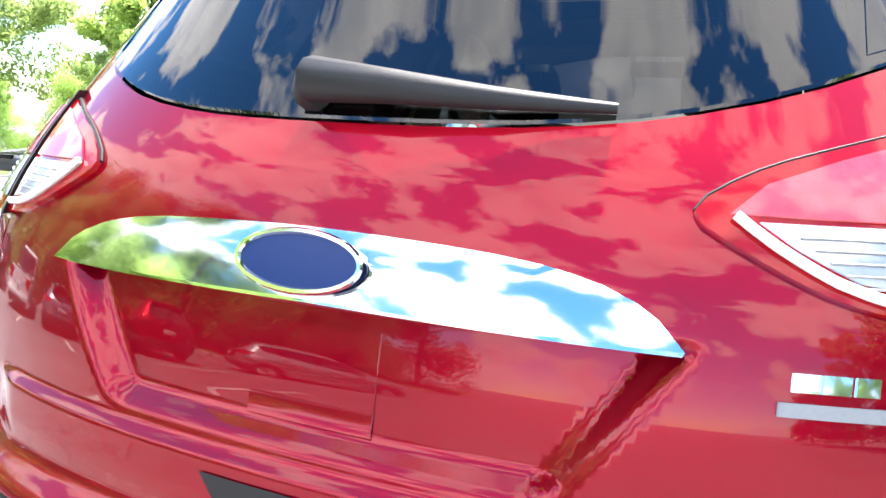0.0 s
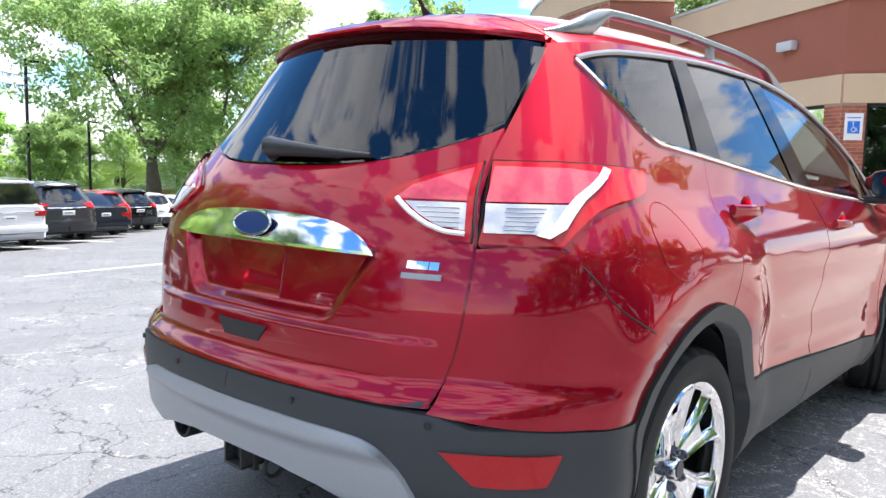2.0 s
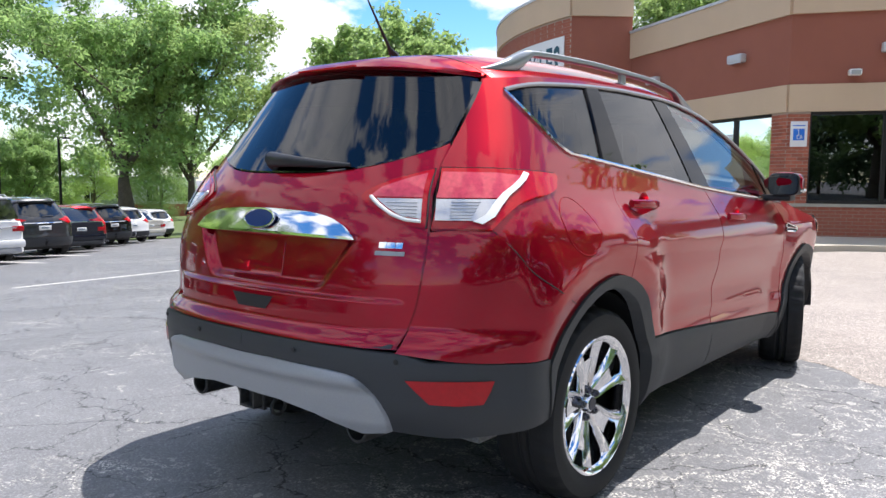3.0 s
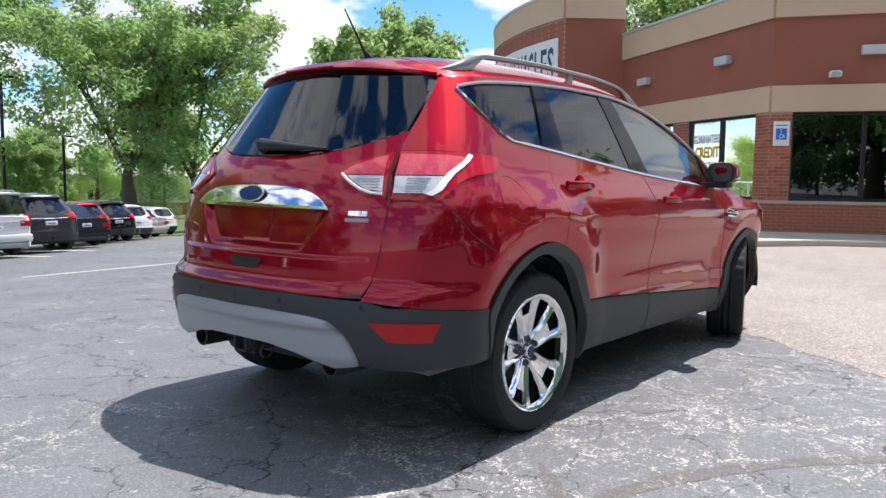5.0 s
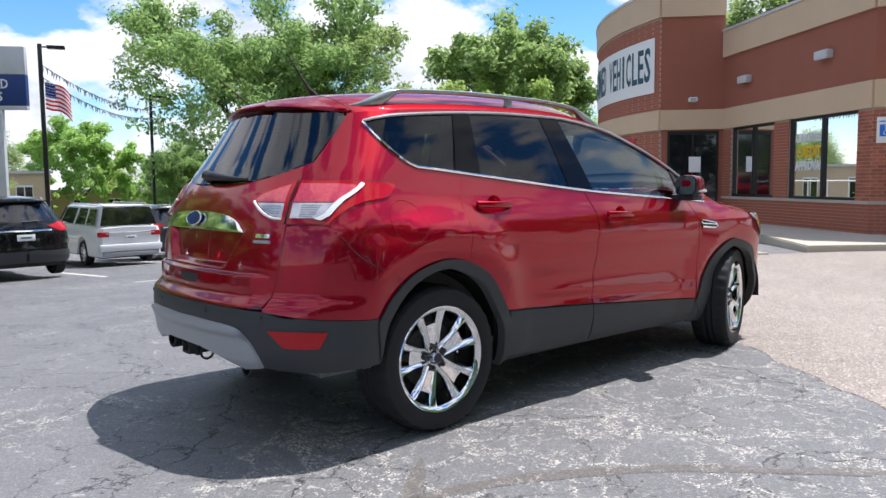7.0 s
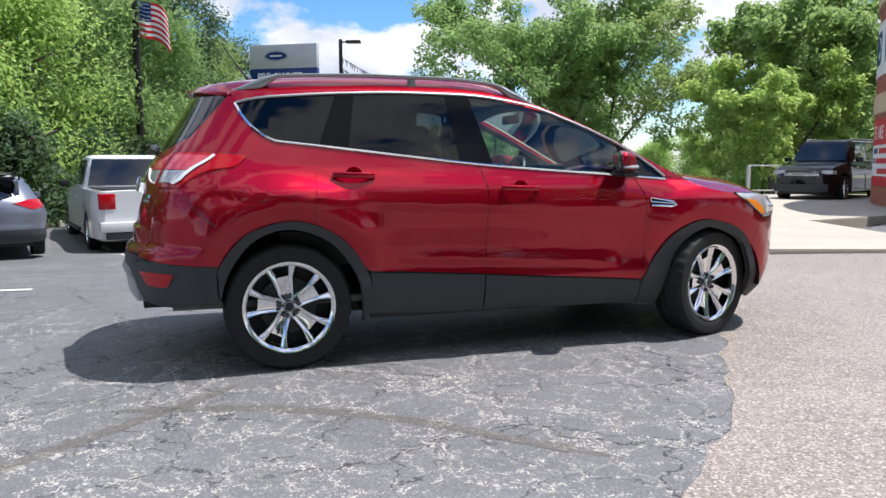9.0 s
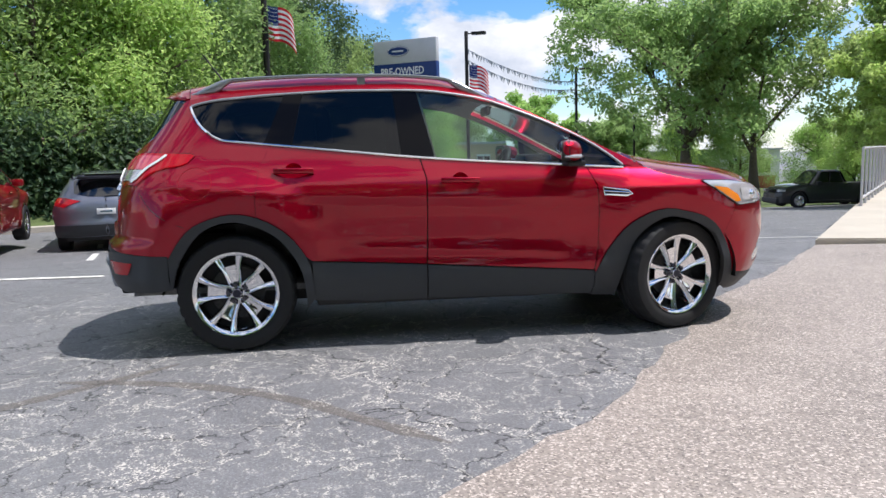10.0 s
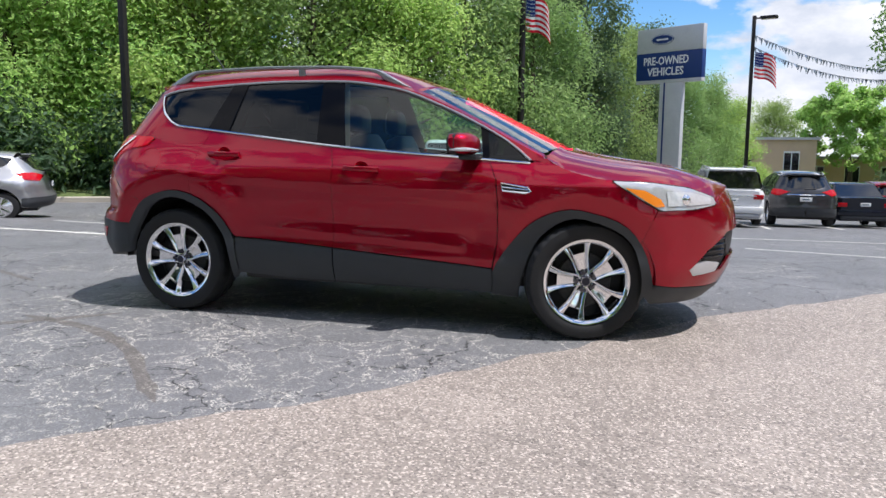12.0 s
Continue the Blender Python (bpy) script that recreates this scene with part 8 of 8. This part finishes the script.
# pylon sign
sg = thing("pylon_sign", "grey and blue pylon sign for pre-owned vehicles", "sign")
pL, pR = (1.75, 27.6), (4.25, 26.1)
mS, LS = wall_frame(pL, pR)
part("sign_cap", boxes(0, LS, 5.02, 5.98, -0.28, 0.0, 0.03, m=mS), M["grey_light"], sg)
part("sign_panel", boxes(0, LS, 3.95, 5.02, -0.28, 0.0, 0.01, m=mS), M["blue_sign"], sg)
part("sign_foot", boxes(0, LS, 3.82, 3.95, -0.27, -0.01, 0.01, m=mS), M["grey_light"], sg)
part("sign_post", boxes(LS * 0.38, LS * 0.72, -2.2, 3.82, -0.26, -0.02, 0.02, m=mS), M["grey_light"], sg)
part("post_stripe", boxes(LS * 0.44, LS * 0.465, -2.2, 3.82, -0.27, -0.012, m=mS), M["blue_sign"], sg)
bm = bmesh.new()
prism(bm, [(LS * 0.40 + 0.50 * math.cos(a), 5.52 + 0.20 * math.sin(a)) for a in (2 * math.pi * k / 40 for k in range(40))], 0.03, mS)
oval = part("oval_badge", bm, M["blue_sign"], sg, "blue oval emblem with pale rim")
bm = bmesh.new()
tube(bm, [mS @ Vector((LS * 0.40 + 0.47 * math.cos(a), 5.52 + 0.175 * math.sin(a), 0.032)) for a in (2 * math.pi * k / 40 for k in range(40))], 0.010, 6, closed=True)
part("badge_rim", bm, M["white"], oval)
part("emblem_bar", boxes(LS * 0.40 - 0.26, LS * 0.40 + 0.26, 5.49, 5.55, 0.028, 0.036, 0.002, m=mS), M["white"], oval)
text_part("lettering", "PRE-OWNED", 0.44, M["white"], sg, mS @ Matrix.Translation((LS * 0.46, 4.68, 0.004)), 0.006, 2.0, bold=0.008)
text_part("lettering", "VEHICLES", 0.44, M["white"], sg, mS @ Matrix.Translation((LS * 0.46, 4.25, 0.004)), 0.006, 1.62, bold=0.008)

# pale walk in front of the shop, and the raised concrete ramp with its railing
def slab(name, poly, z_top, z_low, material, label):
    bm = bmesh.new()
    vs = [bm.verts.new((x, y, z_top)) for x, y in poly]
    f = bm.faces.new(vs)
    r = bmesh.ops.extrude_face_region(bm, geom=[f])
    for v in (g for g in r["geom"] if isinstance(g, bmesh.types.BMVert)):
        v.co.z = z_low
    es = [e for e in bm.edges if all(abs(v.co.z - z_top) < 1e-6 for v in e.verts)]
    bmesh.ops.bevel(bm, geom=es, offset=0.02, segments=2, affect="EDGES")
    return tagged(part(name, bm, material, None), label, "pavement", "", "structure")


slab("pavement", [(9.9, 1.75), (10.5, 1.30), (11.4, 0.55), (12.6, -1.6), (14.2, -6), (16.5, -6), (13.6, 1.9), (16.5, 6.6), (15.4, 7.7), (12.9, 4.4)], 0.10, -0.5, M["concrete"], "pale concrete walk with a kerb along the shop")
slab("ramp", [(6.25, 3.18), (7.4, 2.8), (9.3, 2.06), (11.0, 7.0), (15.4, 8.0), (19.0, 10.5), (31.0, 13.2), (19.1, 18.6), (9.85, 7.6)], 0.012, -2.2, M["concrete"], "pale concrete ramp beside the shop")
rail = thing("railing", "grey metal railing along the edge of the ramp", "railing")
rp = [(9.95, 7.55), (19.0, 18.35), (30.4, 14.7)]
for (x0, y0), (x1, y1), n in ((rp[0], rp[1], 16), (rp[1], rp[2], 12)):
    for i in range(n + 1):
        t = i / n
        bm = bmesh.new()
        tube(bm, [(x0 + (x1 - x0) * t, y0 + (y1 - y0) * t, 0.0), (x0 + (x1 - x0) * t, y0 + (y1 - y0) * t, 1.07)], 0.024, 8)
        part("baluster", bm, M["grey_light"], rail)
for z in (0.16, 1.07):
    bm = bmesh.new()
    tube(bm, [(x, y, z) for x, y in rp], 0.026, 8)
    part("handrail", bm, M["grey_light"], rail)
# kerb and grass before the wood
kp = curve([(-40, 6.5), (-22, 8.8), (-14.5, 10.9), (-11, 12.6), (-7, 13.4), (-4.6, 15.2), (-3.6, 18), (-2.2, 22), (-0.6, 28), (1.6, 36), (4.2, 46), (7.5, 60)], step=1.0)
bm = bmesh.new()
rows = []
for i, (x, y) in enumerate(kp):
    d = Vector(kp[min(i + 1, len(kp) - 1)]) - Vector(kp[max(i - 1, 0)])
    d = Vector((d.x, d.y, 0)).normalized()
    nrm = Vector((-d.y, d.x, 0))
    p = Vector((x, y, ground_z(x, y)))
    rows.append([p + Vector((0, 0, -0.1)), p + Vector((0, 0, 0.13)), p + nrm * 0.02 + Vector((0, 0, 0.15)), p + nrm * 0.16 + Vector((0, 0, 0.15)), p + nrm * 0.16 + Vector((0, 0, -0.1))])
ring_loft(bm, rows)
tagged(part("kerb", bm, M["concrete"], None), "pale concrete kerb round the lot", "kerb", "", "structure")
bm = bmesh.new()
rows = []
for i, (x, y) in enumerate(kp):
    d = Vector(kp[min(i + 1, len(kp) - 1)]) - Vector(kp[max(i - 1, 0)])
    d = Vector((d.x, d.y, 0)).normalized()
    nrm = Vector((-d.y, d.x, 0))
    row = []
    for k, off in enumerate((0.15, 0.8, 1.8, 4, 9, 18, 40)):
        p = Vector((x, y, 0)) + nrm * off
        row.append(Vector((p.x, p.y, ground_z(x, y) + 0.13 + 0.10 * min(k, 3) + 0.10 * noise.noise(Vector((p.x, p.y, 0)) * 0.7))))
    rows.append(row)
ring_loft(bm, rows, closed=False, caps=False)
tagged(part("verge", bm, M["grass"], None), "rough green grass under the trees", "grass", "", "structure")
strip("lawn", [(18.5, 38.5), (24, 35.5), (40, 40), (70, 60), (60, 110), (8, 110), (14, 62), (20, 48)], M["grass"], 0.03, "mown green lawn beyond the lot", 4.0)
# bay lines
for a, b in (((4.28, 6.3), (7.6, 4.5)), ((2.2, 9.8), (7.6, 10.3)), ((-6.2, 3.4), (-2.0, 3.0)), ((-7.5, 6.0), (-4.4, 5.3)), ((-3.2, 6.2), (-4.4, 10.5)), ((-1.3, 8.2), (-2.4, 12.4)), ((2.6, 12.8), (2.8, 17.5)), ((6.0, 17.6), (6.2, 22)), ((8.4, 20.2), (8.5, 25))):
    d = (Vector(b) - Vector(a)).normalized()
    nn = Vector((-d.y, d.x)) * 0.05
    strip("bay_line", [tuple(Vector(a) - nn), tuple(Vector(b) - nn), tuple(Vector(b) + nn), tuple(Vector(a) + nn)], M["paint_line"], 0.005, "worn white painted bay line", 0.5)
# filled seams in the asphalt
for pts, w in (([(-2.6, -3.2), (-1.2, -1.95), (-0.55, -1.35), (-0.3, -1.1)], 0.06), ([(-0.85, -1.35), (-0.2, -1.52), (0.35, -1.85), (0.75, -2.25), (1.05, -2.55)], 0.055), ([(-4.5, 1.0), (-2.9, 0.2), (-1.8, -0.3)], 0.04)):
    c = curve(pts, step=0.06)
    left, right = [], []
    for i, (x, y) in enumerate(c):
        d = Vector(c[min(i + 1, len(c) - 1)]) - Vector(c[max(i - 1, 0)])
        d.normalize()
        ww = w * (0.55 + 0.7 * abs(noise.noise(Vector((x * 9, y * 9, 3))))) * min(1, 0.12 + 0.25 * i, 0.12 + 0.2 * (len(c) - 1 - i))
        left.append((x - d.y * ww, y + d.x * ww))
        right.append((x + d.y * ww, y - d.x * ww))
    strip("asphalt_seam", left + right[::-1], M["tar"], 0.0015, "brown filled seam in the asphalt", 0.5)


# far low buildings
def far_building(name, x, y, turn, w, d, h, material, label, low=None):
    g = thing(name, label, "building", "", pose(x, y, ground_z(x, y), 0, 0, turn))
    part("wall", boxes(-w / 2, w / 2, -d / 2, d / 2, -0.5, h), material, g, smooth=False)
    part("roof", boxes(-w / 2 - 0.3, w / 2 + 0.3, -d / 2 - 0.3, d / 2 + 0.3, h, h + 0.25), M["grey_light"], g, smooth=False)
    if low:
        part("brick_base", boxes(-w / 2 + 0.5, w / 2 - 0.5, -d / 2 - 0.06, -d / 2 + 0.1, -0.5, low), M["brick_far"], g, smooth=False)
    k = int(w / 3.5)
    for i in range(k):
        xx = -w / 2 + (i + 0.5) * w / k
        win = new("window")
        win.parent = g
        part("window_frame", boxes(xx - 0.75, xx + 0.75, -d / 2 - 0.09, -d / 2 + 0.05, h * 0.38, h * 0.82), M["white"], win, smooth=False)
        for s in (-1, 1):
            part("pane", boxes(xx + s * 0.36 - 0.31, xx + s * 0.36 + 0.31, -d / 2 - 0.11, -d / 2 - 0.08, h * 0.41, h * 0.79), M["car_glass"], win, smooth=False)
    return g


far_building("office_block", 13.5, 83, -8, 9, 8, 6.3, M["stucco_beige"], "pale two-tone low office block")
far_building("apartment_block", 21.5, 92, -8, 14, 8, 4.4, M["stucco_beige"], "long low pale apartment block", 1.6)
far_building("apartment_block", 47, 92, -20, 18, 8, 4.8, M["white"], "white flat-roofed apartment block with brick base", 1.6)
far_building("house", 64, 66, -50, 10, 7, 4.0, M["brick_far"], "red brick house beyond the lawn")

# ---- shop details ----
def on_wall(m, x, z, out=0.0):
    return m @ Matrix.Translation((x, z, out))


def xa(d):
    """Distance along the front facade from its corner."""
    return LA - d if mA_flip else d


def xb(d):
    return LB - d if B_flip else d


def wall_light(m, x, z, grey=True):
    g = thing("wall_light", "grey metal wall-mounted light box" if grey else "small white wall flood lamp", "wall light", "shop wall lights")
    bm = bmesh.new()
    box(bm, x - 0.22, x + 0.22, z - 0.09, z + 0.09, 0.0, 0.16, 0.035, m=m) if grey else box(bm, x - 0.11, x + 0.11, z - 0.06, z + 0.06, 0.0, 0.2, 0.04, m=m)
    part("housing", bm, M["grey_light"] if grey else M["white"], g)
    part("lens", boxes(x - 0.18, x + 0.18, z - 0.098, z - 0.088, 0.03, 0.13, m=m) if grey else boxes(x - 0.08, x + 0.08, z - 0.05, z + 0.03, 0.195, 0.206, m=m), M["lamp_clear"], g)


wall_light(mA, xa(1.45), 3.66)
wall_light(mA, xa(4.55), 3.58)
wall_light(mB, xb(1.75), 3.60)
wall_light(mB, xb(1.1), 3.16, False)
wall_light(mT, LT * 0.5, 3.22, False)
# parking sign on the pier
ps = thing("parking_sign", "white and blue accessible parking sign on the brick pier", "sign")
sx = xb(0.21)
part("sign_plate", boxes(sx - 0.15, sx + 0.15, 1.80, 2.28, 0.012, 0.02, 0.003, m=mB), M["white"], ps)
part("blue_square", boxes(sx - 0.10, sx + 0.10, 1.92, 2.14, 0.0195, 0.024, 0.002, m=mB), M["blue_bright"], ps)
bm = bmesh.new()
tube(bm, [mB @ Vector((sx + 0.035 * math.cos(a), 1.985 + 0.035 * math.sin(a), 0.026)) for a in (math.pi * (0.6 + 1.5 * k / 12) for k in range(13))], 0.006, 5)
tube(bm, [mB @ Vector((sx - 0.01, 2.09, 0.026)), mB @ Vector((sx - 0.005, 2.02, 0.026)), mB @ Vector((sx + 0.04, 2.015, 0.026)), mB @ Vector((sx + 0.06, 1.96, 0.026))], 0.007, 5)
bmesh.ops.create_uvsphere(bm, u_segments=8, v_segments=6, radius=0.013, matrix=Matrix.Translation(mB @ Vector((sx - 0.012, 2.112, 0.026))))
part("wheelchair_symbol", bm, M["white"], ps)
part("sign_text_bar", boxes(sx - 0.11, sx + 0.11, 2.19, 2.21, 0.0195, 0.022, m=mB), M["blue_bright"], ps)
# window lettering
wl_g = thing("window_lettering", "white and yellow credit lettering on the shop window", "lettering")
for body, z, size, mt, wd in (("GUARANTEED", 2.02, 0.26, "white", 0.98), ("CREDIT", 1.72, 0.34, "yellow", 0.86), ("APPROVAL", 1.42, 0.27, "white", 0.98)):
    c = xa(2.10)
    text_part("lettering", body, size, M[mt], wl_g, on_wall(mA, c, z, -0.084), 0.002, wd, bold=0.01)
# banner on the curved front: panel and letters in pieces that follow the curve
bn = thing("banner", "long white banner with dark pre-owned vehicles lettering", "banner")
curved("banner_cloth", 0.25, 6.9, 3.45, 4.88, M["white"], -0.02, 0.035, bn)
word = "PRE-OWNED VEHICLES"
for i, ch in enumerate(word):
    if ch == " ":
        continue
    s = 6.7 - (i + 0.5) * 6.3 / len(word)
    m, out = arc_pose(s, 4.16)
    m.translation += out * 0.04
    text_part("letter", ch, 1.25, M["dark_letters"], bn, m, 0.003, 0.29 if ch not in "I-" else 0.12, bold=0.02)
# red poster lower down on the curve
po = thing("poster", "red and white open-for-business poster on the brick wall", "poster")
s0, s1 = 1.2, 4.2
curved("poster_cloth", s0, s1, 0.55, 2.30, M["red_sign"], -0.02, 0.035, po)
curved("poster_panel", s0 + 0.08, s1 - 0.08, 0.80, 1.62, M["white"], -0.036, 0.042, po)
for body, z, size, mt, wd in (("WE ARE OPEN!", 1.93, 0.42, "white", 2.6),):
    n = len(body)
    for i, ch in enumerate(body):
        if ch == " ":
            continue
        m, out = arc_pose(s1 - 0.2 - (i + 0.5) * 2.6 / n, z)
        m.translation += out * 0.04
        text_part("letter", ch, size * 1.15, M[mt], po, m, 0.002, 0.17 if ch not in "I!" else 0.06, bold=0.008)
for z, a, b, mt in ((1.46, 0.3, 0.95, "dark_letters"), (1.46, 1.1, 2.7, "red_sign"), (1.20, 0.3, 0.6, "dark_letters"), (1.20, 0.75, 2.7, "red_sign"), (0.93, 1.0, 2.0, "red_sign")):
    curved("text_bar", s1 - b, s1 - a, z - 0.07, z + 0.07, M[mt], -0.042, 0.046, po)
# glass entrance in the inner corner
ent = thing("shop_door", "dark framed glass entrance door with notices", "door")
e0, e1 = sorted((0.12 * LT, 0.93 * LT))
part("door_frame", boxes(e0, e1, 0.1, 2.42, -0.06, 0.0, m=mT), M["frame_dark"], ent)
for a, b in ((e0 + 0.06, (e0 + e1) / 2 - 0.03), ((e0 + e1) / 2 + 0.03, e1 - 0.06)):
    part("pane", boxes(a, b, 0.2, 2.32, 0.0, 0.008, m=mT), M["car_glass"], ent)
part("notice", boxes(e0 + 0.55, e0 + 0.85, 1.35, 1.75, 0.0085, 0.012, m=mT), M["white"], ent)
# unlit room behind the panes, its shade put into one dark colour
part("room_back", boxes(0, LA, 0.0, 2.9, -4.2, -4.0, m=mA), M["interior_shade"], building, smooth=False)
part("room_back", boxes(0, LB, 0.0, 2.9, -4.2, -4.0, m=mB), M["interior_shade"], building, smooth=False)
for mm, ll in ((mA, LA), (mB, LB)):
    part("room_floor", boxes(0.3, ll - 0.3, 0.02, 0.06, -4.0, -0.26, m=mm), M["interior_shade"], building, smooth=False)
    part("room_ceiling", boxes(0.3, ll - 0.3, 2.55, 2.6, -4.0, -0.26, m=mm), M["interior_shade"], building, smooth=False)


# ---- bricks ----
def brick_mesh():
    bm = bmesh.new()
    box(bm, -0.097, 0.097, -0.029, 0.029, -0.03, 0.008)
    me = bpy.data.meshes.new("brick")
    bm.to_mesh(me)
    bm.free()
    me.materials.append(M["brick"])
    return me


one_brick = brick_mesh()
count = 0
rest_v, rest_f = [], []


def bricks(m, x0, x1, z0, z1, whole):
    """Running-bond courses over a stretch of wall; whole ones by the corner are parts."""
    global count
    z = z0 + 0.034
    row = 0
    while z < z1 - 0.02:
        x = x0 - (0.102 if row % 2 else 0.0)
        while x < x1 - 0.02:
            a, b = max(x0, x), min(x1, x + 0.194)
            if b - a > 0.05:
                c = m @ Matrix.Translation(((a + b) / 2, z, random.uniform(-0.002, 0.002))) @ Matrix.Diagonal(((b - a) / 0.194, 1, 1, 1))
                if whole and count < 300:
                    o = new("brick", one_brick)
                    o.parent = building
                    o.matrix_world = c
                    count += 1
                else:
                    k = len(rest_v)
                    for dx, dy in ((-0.097, -0.029), (0.097, -0.029), (0.097, 0.029), (-0.097, 0.029)):
                        rest_v.append(c @ Vector((dx, dy, 0.008)))
                    for dx, dy in ((-0.097, -0.029), (0.097, -0.029), (0.097, 0.029), (-0.097, 0.029)):
                        rest_v.append(c @ Vector((dx, dy, -0.01)))
                    rest_f.extend([(k, k + 1, k + 2, k + 3)] + [(k + i, k + 4 + i, k + 4 + (i + 1) % 4, k + (i + 1) % 4) for i in range(4)])
            x += 0.204
        z += 0.068
        row += 1


def from_ends(pairs, flip, L):
    return [(L - b, L - a) if flip else (a, b) for a, b in pairs]


for a, b in from_ends([(0.0, 0.40)], B_flip, LB):
    bricks(mB, a, b, 0.72, 2.46, True)
for a, b in from_ends([(0.0, 0.42)], mA_flip, LA):
    bricks(mA, a, b, 0.72, 2.46, True)
for a, b in from_ends([(2.72, 3.30), (5.25, LA)], mA_flip, LA):
    bricks(mA, a, b, 0.72, 2.46, False)
bricks(mA, 0, LA, 0.05, 0.66, False)
bricks(mB, 0, LB, 0.05, 0.66, False)
for a, b in from_ends([(3.0, 3.5), (5.8, LB)], B_flip, LB):
    bricks(mB, a, b, 0.72, 2.46, False)
for i in range(len(arc) - 2):
    d = arc[i + 1] - arc[i]
    x = -d.normalized()
    mm = Matrix((x, Vector((0, 0, 1)), x.cross(Vector((0, 0, 1))))).transposed().to_4x4()
    mm.translation = arc[i + 1]
    bricks(mm, 0.0, 0.35, 0.05, 2.44, False)
    bricks(mm, 0.0, 0.35, 2.99, 5.33, False)
me = bpy.data.meshes.new("brickwork")
me.from_pydata(rest_v, [], rest_f)
me.materials.append(M["brick_far"])
rest = new("brickwork", me)
rest.parent = building
rest["kind"] = "stuff"
